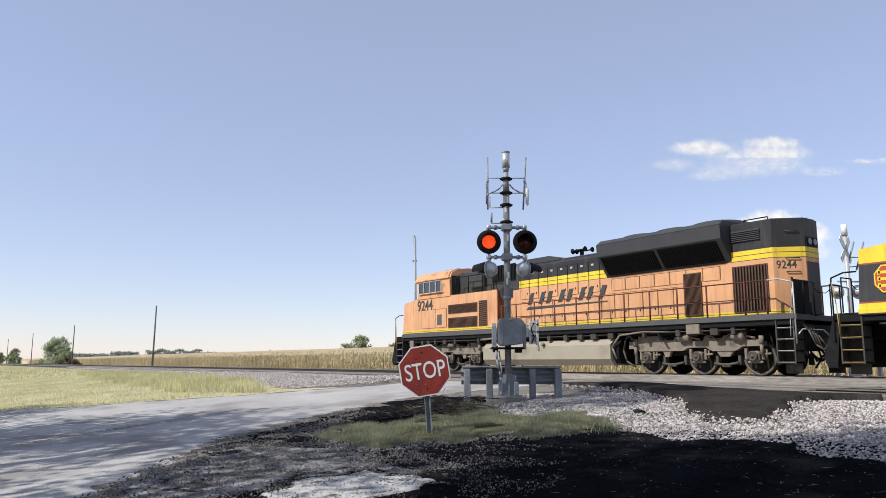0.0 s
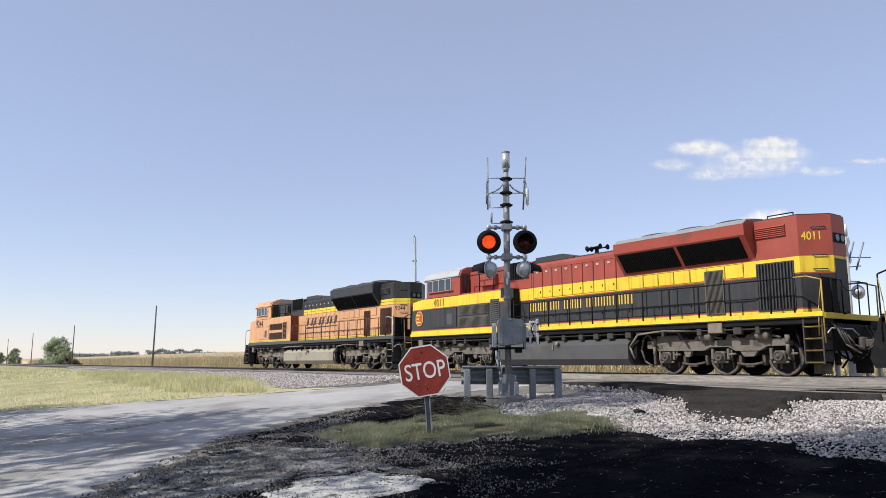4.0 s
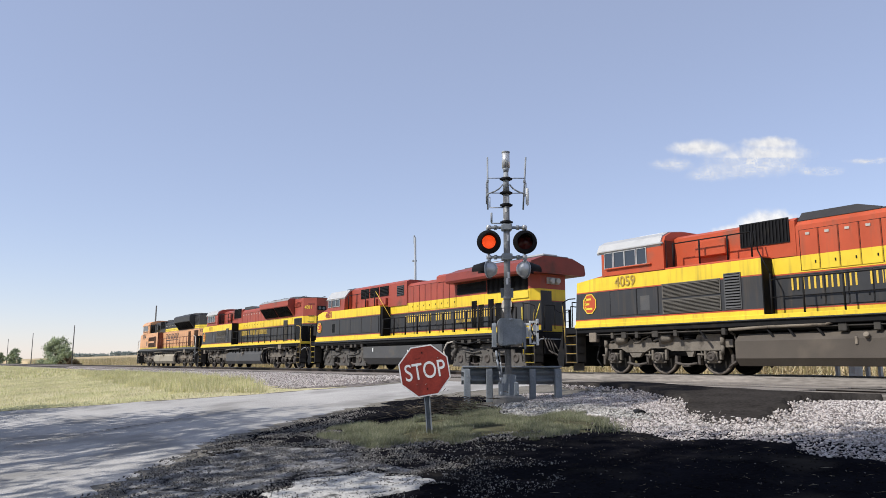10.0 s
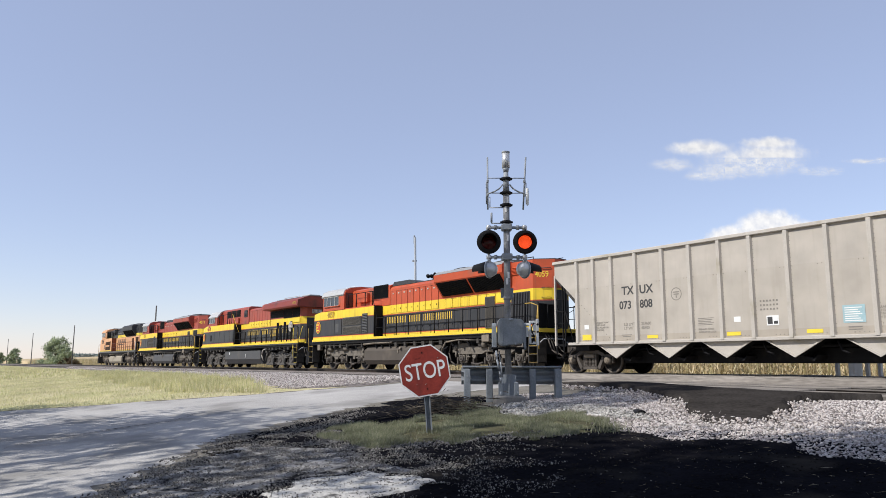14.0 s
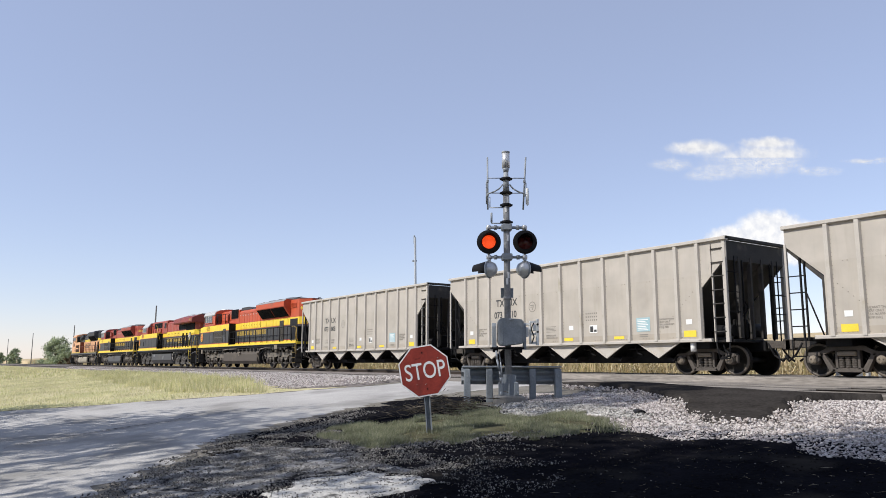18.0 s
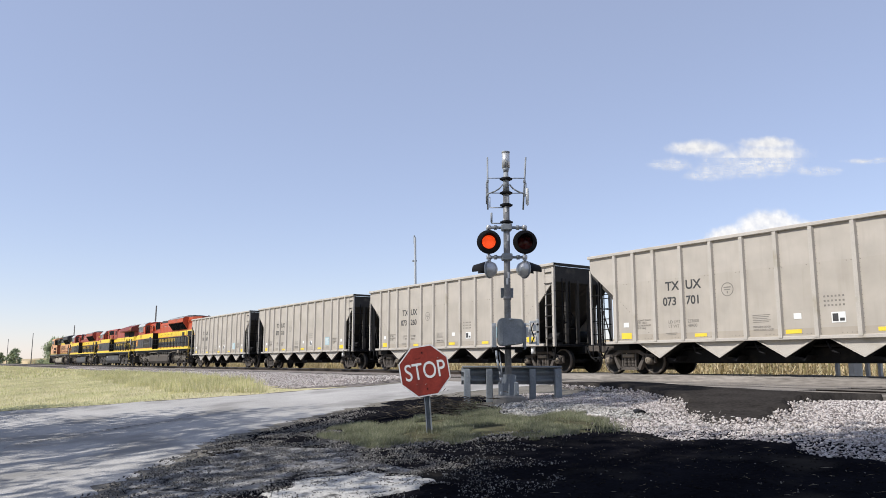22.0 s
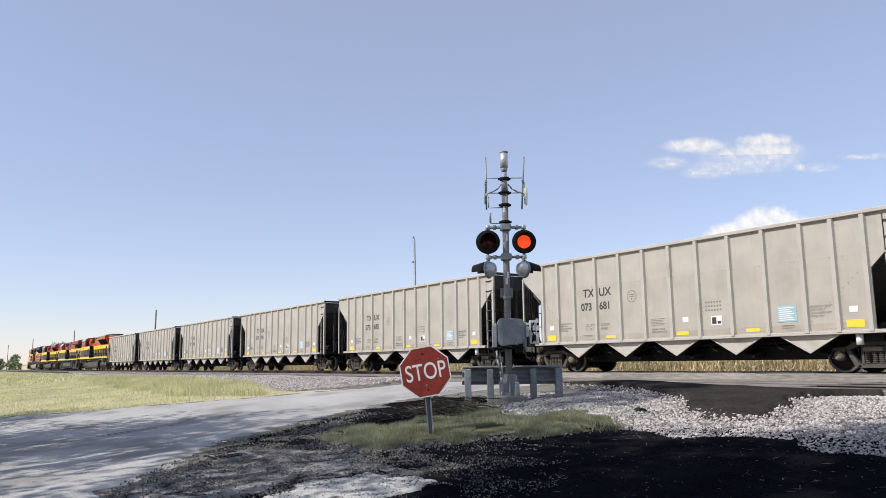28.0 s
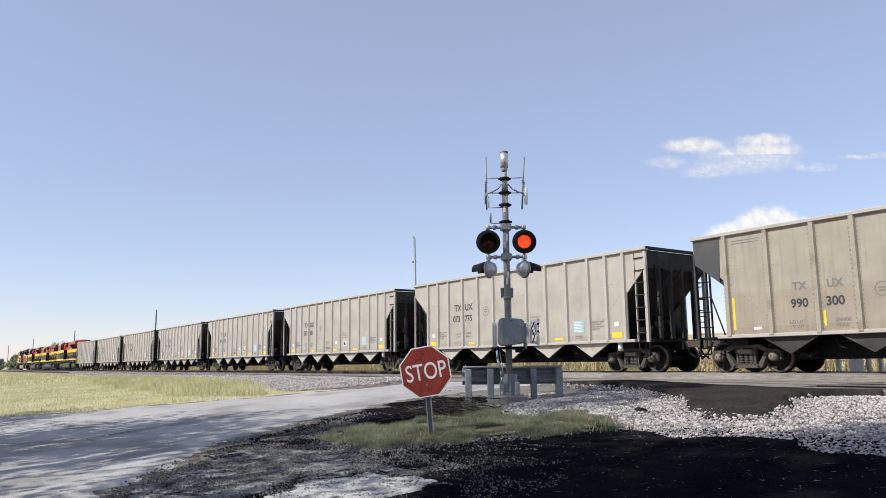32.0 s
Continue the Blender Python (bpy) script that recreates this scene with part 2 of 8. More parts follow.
# ---------------------------------------------------------------- mesh kit
class Kit:
    """Gathers boxes, prisms, tubes and lathes into one mesh."""

    def __init__(self):
        self.v, self.f, self.s = [], [], []

    def poly(self, pts, faces, smooth=False):
        k = len(self.v)
        self.v += [tuple(p) for p in pts]
        self.f += [tuple(i + k for i in f) for f in faces]
        self.s += [smooth] * len(faces)
        return self

    def box(self, x0, x1, y0, y1, z0, z1, b=0.0, turn=None):
        c = Vector(((x0 + x1) / 2, (y0 + y1) / 2, (z0 + z1) / 2))
        h = (abs(x1 - x0) / 2, abs(y1 - y0) / 2, abs(z1 - z0) / 2)
        b = min(b, min(h) * 0.8)
        if b <= 0:
            pts = [Vector((sx * h[0], sy * h[1], sz * h[2])) for sx in (-1, 1) for sy in (-1, 1) for sz in (-1, 1)]
            fs = [(0, 1, 3, 2), (4, 6, 7, 5), (0, 4, 5, 1), (2, 3, 7, 6), (0, 2, 6, 4), (1, 5, 7, 3)]
        else:
            pts, idx = [], {}
            for sx in (-1, 1):
                for sy in (-1, 1):
                    for sz in (-1, 1):
                        for a in range(3):
                            p = [sx * (h[0] - b), sy * (h[1] - b), sz * (h[2] - b)]
                            p[a] = (sx, sy, sz)[a] * h[a]
                            idx[sx, sy, sz, a] = len(pts)
                            pts.append(Vector(p))
            fs = []
            for a in range(3):
                u, w = (a + 1) % 3, (a + 2) % 3
                for s in (-1, 1):
                    q = []
                    for su, sw in ((-1, -1), (1, -1), (1, 1), (-1, 1)):
                        k = [0, 0, 0]
                        k[a], k[u], k[w] = s, su, sw
                        q.append(idx[(*k, a)])
                    fs.append(tuple(q if s > 0 else q[::-1]))
                for su in (-1, 1):
                    for sw in (-1, 1):
                        k0, k1 = [0, 0, 0], [0, 0, 0]
                        k0[a], k0[u], k0[w] = -1, su, sw
                        k1[a], k1[u], k1[w] = 1, su, sw
                        q = [idx[(*k0, u)], idx[(*k1, u)], idx[(*k1, w)], idx[(*k0, w)]]
                        fs.append(tuple(q if su * sw < 0 else q[::-1]))
            for sx in (-1, 1):
                for sy in (-1, 1):
                    for sz in (-1, 1):
                        q = [idx[sx, sy, sz, a] for a in range(3)]
                        fs.append(tuple(q if sx * sy * sz > 0 else q[::-1]))
        if turn is not None:
            pts = [turn @ p for p in pts]
        return self.poly([p + c for p in pts], fs)

    def prism(self, prof, a0, a1, axis="x"):
        """Extrudes a closed outline. axis x: outline in (y, z); y: in (x, z); z: in (x, y)."""
        n = len(prof)
        put = {"x": lambda p, a: (a, p[0], p[1]), "y": lambda p, a: (p[0], a, p[1]), "z": lambda p, a: (p[0], p[1], a)}[axis]
        pts = [put(p, a0) for p in prof] + [put(p, a1) for p in prof]
        area = sum(prof[i][0] * prof[(i + 1) % n][1] - prof[(i + 1) % n][0] * prof[i][1] for i in range(n))
        fs = [tuple(range(n))[::-1], tuple(range(n, 2 * n))]
        fs += [(i, (i + 1) % n, n + (i + 1) % n, n + i) for i in range(n)]
        if (area < 0) ^ (axis == "y") ^ (a1 < a0):
            fs = [f[::-1] for f in fs]
        return self.poly(pts, fs)

    def cyl(self, p0, p1, r0, r1=None, n=12, caps=True):
        p0, p1 = Vector(p0), Vector(p1)
        r1 = r0 if r1 is None else r1
        d = (p1 - p0).normalized()
        a = d.orthogonal().normalized()
        c = d.cross(a)
        ring = [(math.cos(i * math.tau / n), math.sin(i * math.tau / n)) for i in range(n)]
        pts = [p0 + (a * x + c * y) * r0 for x, y in ring] + [p1 + (a * x + c * y) * r1 for x, y in ring]
        k = len(self.v)
        self.poly(pts, [(i, (i + 1) % n, n + (i + 1) % n, n + i) for i in range(n)], True)
        if caps:
            self.f += [tuple(k + i for i in range(n))[::-1], tuple(k + n + i for i in range(n))]
            self.s += [False, False]
        return self

    def tube(self, pts, r, n=6):
        for a, b in zip(pts, pts[1:]):
            self.cyl(a, b, r, n=n)
        return self

    def lathe(self, prof, axis="z", at=(0, 0, 0), n=16, smooth=True):
        """Turns an outline of (radius, height) about an axis."""
        at = Vector(at)
        put = {"z": lambda x, y, h: Vector((x, y, h)), "y": lambda x, y, h: Vector((x, h, -y)), "x": lambda x, y, h: Vector((h, x, y))}[axis]
        pts = []
        for r, h in prof:
            pts += [at + put(r * math.cos(i * math.tau / n), r * math.sin(i * math.tau / n), h) for i in range(n)]
        fs = []
        for k in range(len(prof) - 1):
            fs += [(k * n + i, k * n + (i + 1) % n, (k + 1) * n + (i + 1) % n, (k + 1) * n + i) for i in range(n)]
        return self.poly(pts, fs, smooth)

    def mesh(self, name, material):
        me = bpy.data.meshes.new(name)
        me.from_pydata(self.v, [], self.f)
        me.polygons.foreach_set("use_smooth", self.s)
        me.materials.append(material)
        me.update()
        return me


def part(name, kit, material, parent=None, label="", at=None):
    """One mesh object under a thing or a part. kit: a Kit or a finished mesh."""
    ob = new(name, kit.mesh(name, material) if isinstance(kit, Kit) else kit)
    if parent is not None:
        ob.parent = parent
    if at is not None:
        ob.matrix_basis = at
    return tagged(ob, label)


def thing(name, label, category, group="", at=None, kind=""):
    ob = new(name)
    ob.empty_display_size = 0.2
    if at is not None:
        ob.matrix_basis = at
    return tagged(ob, label, category, group, kind)


def single(name, kit, material, label, category="", group="", kind="", at=None):
    ob = part(name, kit, material, None, label, at)
    return tagged(ob, "", category, group, kind)


def letters(body, size, material, at, name="lettering", parent=None, label="", bold=0.0, wide=1.0):
    """Writing as a thin mesh, upright in the x-z plane, facing -y, its lower left corner at the place given."""
    cu = bpy.data.curves.new(name, "FONT")
    cu.body, cu.size, cu.offset, cu.extrude = body, size / 0.72, bold, 0.002
    tmp = bpy.data.objects.new(name, cu)
    scene.collection.objects.link(tmp)
    dg = bpy.context.evaluated_depsgraph_get()
    me = bpy.data.meshes.new_from_object(tmp.evaluated_get(dg))
    bpy.data.objects.remove(tmp)
    me.materials.clear()
    me.materials.append(material)
    ob = new(name, me)
    ob.parent = parent
    ob.matrix_basis = Matrix.Translation(at) @ pose(0, 0, 0, 90) @ Matrix.Diagonal((wide, 1, 1, 1))
    return tagged(ob, label)


def letter_bars(parent, x, y, z, widths, h, gap, material, slant=0.0, depth=0.004):
    """A row of plain solid bars, each a part, that stand for a company's name."""
    for w in widths:
        if w > 0:
            q = Kit()
            for a, b in ((x + 0.04 * w, x + 0.27 * w), (x + 0.71 * w, x + 0.94 * w)):
                q.prism([(a, z), (b, z), (b + slant * h, z + h), (a + slant * h, z + h)], y - depth, y, "y")
            part("letter_bar", q, material, parent)
        x += abs(w) + gap
# ---------------------------------------------------------------- the lie of the land
RAIL_Y, NEAR_Y, NEAR_DZ = 21.2, 16.9, -0.17     # middles of the far and the near track; the near one lies lower


rng0 = np.random.default_rng(3)


def sstep(a, b, x):
    t = min(1, max(0, (x - a) / (b - a)))
    return t * t * (3 - 2 * t)


def gz(x, y):
    """Height of the ground."""
    up = -1.14 + 0.075 * max(-3.0, min(y, 12.5))
    z = up + (-0.55 - up) * sstep(13.2, 14.6, y)
    z = z + (-1.05 - z) * sstep(24.0, 28.0, y)
    if 2 < y < 14.6:
        z -= 0.014 * (y - 2) * sstep(-11.5, -7.5, x) * (1 - sstep(13.2, 14.6, y))
    z += 0.047 * max(0.0, min(y, 205.0) - 36.0)
    fall = sstep(-60, -25, x)
    if y < 13.2:
        z -= (1 - fall) * 0.1
    z += 0.03 * noise.noise((x * 0.35, y * 0.35, 0)) + 0.012 * noise.noise((x * 1.7, y * 1.7, 3))
    return z


def inside(p, poly):
    x, y = p
    hit = False
    for (x0, y0), (x1, y1) in zip(poly, poly[1:] + poly[:1]):
        if (y0 > y) != (y1 > y) and x < (x1 - x0) * (y - y0) / (y1 - y0) + x0:
            hit = not hit
    return hit


def sheet(name, poly, dz, step, material, label, rough=0.0, height=None, kind="structure"):
    """A thin cover of the ground with an uneven edge."""
    xs, ys = [p[0] for p in poly], [p[1] for p in poly]
    nx, ny = int((max(xs) - min(xs)) / step) + 2, int((max(ys) - min(ys)) / step) + 2
    ids, v, f = {}, [], []

    def vert(i, j):
        if (i, j) not in ids:
            x, y = min(xs) + i * step, min(ys) + j * step
            ids[i, j] = len(v)
            v.append((x, y, gz(x, y) + dz + (height(x, y) if height else 0)))
        return ids[i, j]

    for i in range(nx):
        for j in range(ny):
            x, y = min(xs) + (i + 0.5) * step, min(ys) + (j + 0.5) * step
            if rough:
                x += rough * noise.noise((x * 2.2, y * 2.2, 7)) + rough * noise.noise((x * 0.6, y * 0.6, 1))
                y += rough * noise.noise((x * 2.2, y * 2.2, 17)) + rough * noise.noise((x * 0.6, y * 0.6, 11))
            if inside((x, y), poly):
                f.append((vert(i, j), vert(i + 1, j), vert(i + 1, j + 1), vert(i, j + 1)))
    used = [0] * len(v)
    for q in f:
        for i in q:
            used[i] += 1
    for i, c in enumerate(used):        # the rim dips into the ground
        if c < 4:
            v[i] = (v[i][0] + rng0.uniform(-0.4, 0.4) * step, v[i][1] + rng0.uniform(-0.4, 0.4) * step, gz(v[i][0], v[i][1]) - 0.03)
    me = bpy.data.meshes.new(name)
    me.from_pydata(v, [], f)
    me.polygons.foreach_set("use_smooth", [True] * len(f))
    me.materials.append(material)
    return tagged(new(name, me), label, "ground", "", kind)


M_EARTH = mat("dry_earth_and_grass", (0.47, 0.42, 0.26), 0.95, var=0.25, scale=0.5, fine=18, bump=0.6, dirt=(0.42, 0.395, 0.215), dirt_at=0.48, spec=0.0)
M_ROAD = mat("worn_chip_seal_road", (0.40, 0.385, 0.365), 0.92, var=0.28, scale=0.8, fine=32, bump=0.9, dirt=(0.27, 0.26, 0.245), dirt_at=0.55, spec=0.0)
# dark asphalt, taken near black so that its colour carries the tree shade
M_MILL = mat("shade_dark_asphalt_millings", (0.0095, 0.0095, 0.0118), 0.95, var=0.5, scale=1.3, fine=22, bump=1.0, dirt=(0.032, 0.029, 0.026), dirt_at=0.56, spec=0.0)
M_PALE = mat("pale_limestone_patch", (0.48, 0.465, 0.435), 0.95, var=0.35, scale=8, fine=34, bump=1.0, dirt=(0.09, 0.088, 0.085), dirt_at=0.57, spec=0.0)
# pinkish grey, darker than the loose stones to paint the shade between them
M_BALL = mat("gap_shade_pinkish_ballast", (0.2, 0.178, 0.165), 0.95, var=0.5, scale=2, fine=16, bump=1.0, spec=0.0)
M_FIELD = mat("ripe_maize_canopy", (0.44, 0.35, 0.22), 0.95, var=0.3, scale=0.06, fine=1.2, bump=0.5, spec=0.0)

ROAD = [(-40, -14), (-30, -6), (-26, -1.2), (-24, 1.9), (-20.5, 8.3), (-19, 11.4), (-19.6, 14.7), (-13.2, 14.7), (-14.0, 12), (-14.8, 9.6),
        (-13.6, 6.8), (-12.1, 4.4), (-8.6, 1.6), (-4.5, -1.5), (0, -7), (0, -14)]
M_DIRT = mat("grey_dirt_and_cinders", (0.19, 0.175, 0.15), 0.95, var=0.4, scale=1.5, fine=24, bump=0.8, dirt=(0.1, 0.092, 0.08), dirt_at=0.52, spec=0.0)
DIRT = [(-20.4, 14.9), (-20.0, 11.2), (-21.4, 8.2), (-24.6, 2.0), (-27.0, -3), (10, -3), (10, 14.9)]
# one ground sheet, finer near the camera, out to the horizon
gx = [-4000, -2000, -1000, -600, -400, -300, -240, -200, -170, -140, -120, -100, -85, -70, -60, -50] + [-44 + 1.0 * k for k in range(56)] + [16, 22, 30, 45, 70, 120, 300, 900, 3000]
gy = [-3000, -900, -300, -100, -50, -30, -20, -14, -9, -6, -4] + [-3 + 0.8 * k for k in range(40)] + [30, 34, 40, 60, 100, 200, 500, 1200, 4500]
gv = [(x, y, gz(x, y) if abs(x) < 500 and -60 < y < 300 else (-1.14 - 0.225 if y < 0 else -1.05 + 0.047 * 169 * sstep(36, 205, y))) for x in gx for y in gy]
gv = [(x, y, z - 0.08 if inside((x, y), DIRT) else z) for x, y, z in gv]      # the ground lies lower under the made surfaces
gf = [(i * len(gy) + j, (i + 1) * len(gy) + j, (i + 1) * len(gy) + j + 1, i * len(gy) + j + 1) for i in range(len(gx) - 1) for j in range(len(gy) - 1)]
gm = bpy.data.meshes.new("ground")
gm.from_pydata(gv, [], gf)
gm.polygons.foreach_set("use_smooth", [True] * len(gf))
gm.materials.append(M_EARTH)
tagged(new("ground", gm), "dry earth with short dry grass", "ground", "", "structure")

sheet("dirt_shoulder", DIRT, 0.003, 0.3, M_DIRT, "grey dirt and cinders along the road and the track", 0.2)
sheet("road", ROAD, 0.022, 0.2, M_ROAD, "pale worn chip-sealed country road", 0.18)
MILL = [(-14.9, 9.9), (-13.4, 6.8), (-12.0, 4.4), (-8.4, 1.6), (-4.4, -1.5), (0, -3), (9, -2), (9, 9.2), (-3.0, 8.6), (-4.9, 9.2), (-7.2, 9.1),
        (-8.4, 8.7), (-9.6, 8.0), (-11.6, 8.3), (-12.4, 10.2)]
sheet("pavement", MILL, 0.014, 0.12, M_MILL, "dark asphalt millings on the road shoulder, tree shade deepened in their colour", 0.5)
M_RUB = mat("grey_rubble", (0.27, 0.262, 0.252), 0.95, var=0.7, scale=5, fine=30, bump=1.0, dirt=(0.02, 0.02, 0.022), dirt_at=0.51, spec=0.0)
RUBBLE = [(-10.6, 3.5), (-10.7, 4.3), (-9.9, 4.75), (-8.7, 4.95), (-7.6, 4.85), (-6.93, 4.5), (-7.7, 4.0), (-7.5, 3.3), (-7.1, 2.8), (-6.9, 1.9), (-8.4, 1.6)]
sheet("rubble_strip", RUBBLE, 0.02, 0.1, M_RUB, "grey crumbled asphalt and dirt beside the road", 0.6)
PALE = [(-6.9, 2.9), (-7.18, 3.14), (-7.45, 3.39), (-7.62, 3.7), (-7.68, 3.94), (-7.53, 4.14), (-7.04, 4.22), (-6.79, 4.28), (-6.4, 4.36), (-6.31, 4.1), (-6.35, 3.87), (-6.25, 3.5), (-6.4, 2.8)]
sheet("pale_patch", PALE, 0.03, 0.05, M_PALE, "pale crushed limestone patch in the dark millings", 0.5)


# ---------------------------------------------------------------- tracks
def ballast_bed(y, dz):
    prof = [(y - 2.9, -0.75), (y - 1.75, -0.2 + dz), (y - 1.5, -0.16 + dz), (y + 1.5, -0.16 + dz), (y + 1.75, -0.2 + dz), (y + 3.0, -1.0)]
    return Kit().prism(prof, -700, 90)


single("ballast_far", ballast_bed(RAIL_Y, 0), M_BALL, "grey crushed-stone ballast bed", "ballast", kind="structure")
single("ballast_near", ballast_bed(NEAR_Y, NEAR_DZ), M_BALL, "grey crushed-stone ballast bed", "ballast", kind="structure")
CROSS0, CROSS1 = -22.4, -8.8


def rail_kit(y, z):
    head = [(y - 0.037, z - 0.035), (y - 0.033, z - 0.004), (y + 0.033, z - 0.004), (y + 0.037, z - 0.035)]
    web = [(y - 0.075, z - 0.17), (y - 0.075, z - 0.158), (y - 0.01, z - 0.14), (y - 0.01, z - 0.036), (y + 0.01, z - 0.036), (y + 0.01, z - 0.14), (y + 0.075, z - 0.158), (y + 0.075, z - 0.17)]
    return Kit().prism(web, -700, 90), Kit().prism(head, -700, 90)


def track(y, dz, name):
    t = thing(name, "steel rails on creosoted timber ties", "railway track", "railway tracks", kind="structure")
    for s in (-1, 1):
        web, head = rail_kit(y + s * 0.755, dz)
        r = part("rail", web, M_RAIL, t)
        part("rail_head", head, M_RAILT, r, "polished rail head")
    return t


track_far, track_near = track(RAIL_Y, 0, "track_far"), track(NEAR_Y, NEAR_DZ, "track_near")
# ---------------------------------------------------------------- scattered masses
rng = np.random.default_rng(7)


def mass(name, verts, faces, material, label, category, kind="stuff", smooth=False, parent=None):
    """One mesh from arrays: verts (n, 3), faces (m, k)."""
    me = bpy.data.meshes.new(name)
    m, k = faces.shape
    me.vertices.add(len(verts))
    me.vertices.foreach_set("co", verts.astype(np.float32).ravel())
    me.loops.add(m * k)
    me.loops.foreach_set("vertex_index", faces.astype(np.int32).ravel())
    me.polygons.add(m)
    me.polygons.foreach_set("loop_start", np.arange(0, m * k, k, dtype=np.int32))
    me.materials.append(material)
    me.update(calc_edges=True)
    if smooth:
        me.polygons.foreach_set("use_smooth", [True] * m)
    ob = new(name, me)
    ob.parent = parent
    return tagged(ob, label, category, "", kind)


def scatter(base, faces, pos, size, turn, tilt=None, jitter=0.0, stretch=None):
    """Copies of a small form at many places, as arrays."""
    n, k = len(pos), len(base)
    b = np.repeat(base[None], n, 0)
    if jitter:
        b = b * (1 + jitter * rng.standard_normal((n, k, 3)))
    if stretch is not None:
        b = b * stretch[:, None, :]
    b = b * size[:, None, None]
    if tilt is not None:
        c, s = np.cos(tilt)[:, None], np.sin(tilt)[:, None]
        b = np.stack([b[..., 0] * c + b[..., 2] * s, b[..., 1], -b[..., 0] * s + b[..., 2] * c], -1)
    c, s = np.cos(turn)[:, None], np.sin(turn)[:, None]
    b = np.stack([b[..., 0] * c - b[..., 1] * s, b[..., 0] * s + b[..., 1] * c, b[..., 2]], -1) + pos[:, None]
    f = (np.arange(n)[:, None, None] * k + faces[None]).reshape(-1, faces.shape[1])
    return b.reshape(-1, 3), f


def island_mat(name, cols, rough=0.9, var=0.25, scale=8.0, trans=0.0):
    """Colours drawn piece by piece, with a noise over all."""
    m = bpy.data.materials.new(name)
    m.use_nodes = True
    n, l = m.node_tree.nodes, m.node_tree.links
    b = n["Principled BSDF"]
    g, rp = n.new("ShaderNodeNewGeometry"), n.new("ShaderNodeValToRGB")
    el = rp.color_ramp.elements
    el[0].color, el[1].color = (*cols[0], 1), (*cols[-1], 1)
    for i, c in enumerate(cols[1:-1]):
        e = el.new((i + 1) / (len(cols) - 1))
        e.color = (*c, 1)
    l.new(g.outputs["Random Per Island"], rp.inputs["Fac"])
    tc, nz = n.new("ShaderNodeTexCoord"), n.new("ShaderNodeTexNoise")
    nz.inputs["Scale"].default_value, nz.inputs["Detail"].default_value = scale, 4
    l.new(tc.outputs["Object"], nz.inputs["Vector"])
    mr = n.new("ShaderNodeMapRange")
    mr.inputs["From Min"].default_value, mr.inputs["From Max"].default_value = 0.3, 0.7
    mr.inputs["To Min"].default_value, mr.inputs["To Max"].default_value = 1 - var, 1 + var
    l.new(nz.outputs["Fac"], mr.inputs["Value"])
    mu = n.new("ShaderNodeVectorMath")
    mu.operation = "SCALE"
    l.new(rp.outputs["Color"], mu.inputs[0])
    l.new(mr.outputs[0], mu.inputs["Scale"])
    l.new(mu.outputs[0], b.inputs["Base Color"])
    b.inputs["Roughness"].default_value = rough
    b.inputs["Specular IOR Level"].default_value = 0.0
    if trans:
        t, mx = n.new("ShaderNodeBsdfTranslucent"), n.new("ShaderNodeMixShader")
        l.new(mu.outputs[0], t.inputs["Color"])
        mx.inputs["Fac"].default_value = trans
        l.new(b.outputs[0], mx.inputs[1])
        l.new(t.outputs[0], mx.inputs[2])
        l.new(mx.outputs[0], n["Material Output"].inputs["Surface"])
    return m


STONE = np.array([(1, 0, 0), (-1, 0, 0), (0, 1, 0), (0, -1, 0), (0, 0, 0.75), (0, 0, -0.75)], float)
STONE_F = np.array([(0, 2, 4), (2, 1, 4), (1, 3, 4), (3, 0, 4), (2, 0, 5), (1, 2, 5), (3, 1, 5), (0, 3, 5)])
M_STONE = island_mat("crushed_pink_grey_stone", [(0.17, 0.15, 0.14), (0.42, 0.37, 0.345), (0.60, 0.545, 0.51), (0.29, 0.26, 0.245), (0.68, 0.635, 0.60), (0.47, 0.42, 0.395)], 0.9, 0.15)
M_PEB = island_mat("grey_pebbles", [(0.05, 0.048, 0.048), (0.17, 0.16, 0.154), (0.27, 0.258, 0.24), (0.09, 0.085, 0.081), (0.38, 0.36, 0.33)], 0.9, 0.15)
M_LIME = island_mat("limestone_chips", [(0.10, 0.095, 0.09), (0.36, 0.34, 0.31), (0.5, 0.48, 0.44), (0.2, 0.19, 0.175), (0.58, 0.56, 0.52)], 0.9, 0.15)
M_RUBS = island_mat("grey_rubble_stones", [(0.05, 0.048, 0.047), (0.16, 0.15, 0.142), (0.26, 0.25, 0.235), (0.09, 0.085, 0.08), (0.40, 0.385, 0.36)], 0.9, 0.15)
# chips darkened like the millings, tree shade in the colour; a few pale
M_CHIP = island_mat("shade_dark_and_pale_chips", [(0.01, 0.01, 0.011), (0.018, 0.017, 0.017), (0.012, 0.011, 0.011), (0.03, 0.028, 0.026), (0.014, 0.013, 0.013), (0.022, 0.02, 0.02), (0.012, 0.012, 0.013), (0.016, 0.015, 0.015), (0.20, 0.185, 0.165)], 0.9, 0.15)


def stones(name, spots, lo, hi, material, label, sink=0.3):
    n = len(spots)
    size = rng.uniform(lo, hi, n)
    spots = spots.copy()
    spots[:, 2] += size * (0.6 - sink)
    v, f = scatter(STONE, STONE_F, spots, size, rng.uniform(0, 6.28, n), rng.uniform(-0.7, 0.7, n), 0.3, rng.uniform(0.6, 1.3, (n, 3)))
    return mass(name, v, f, material, label, "gravel")


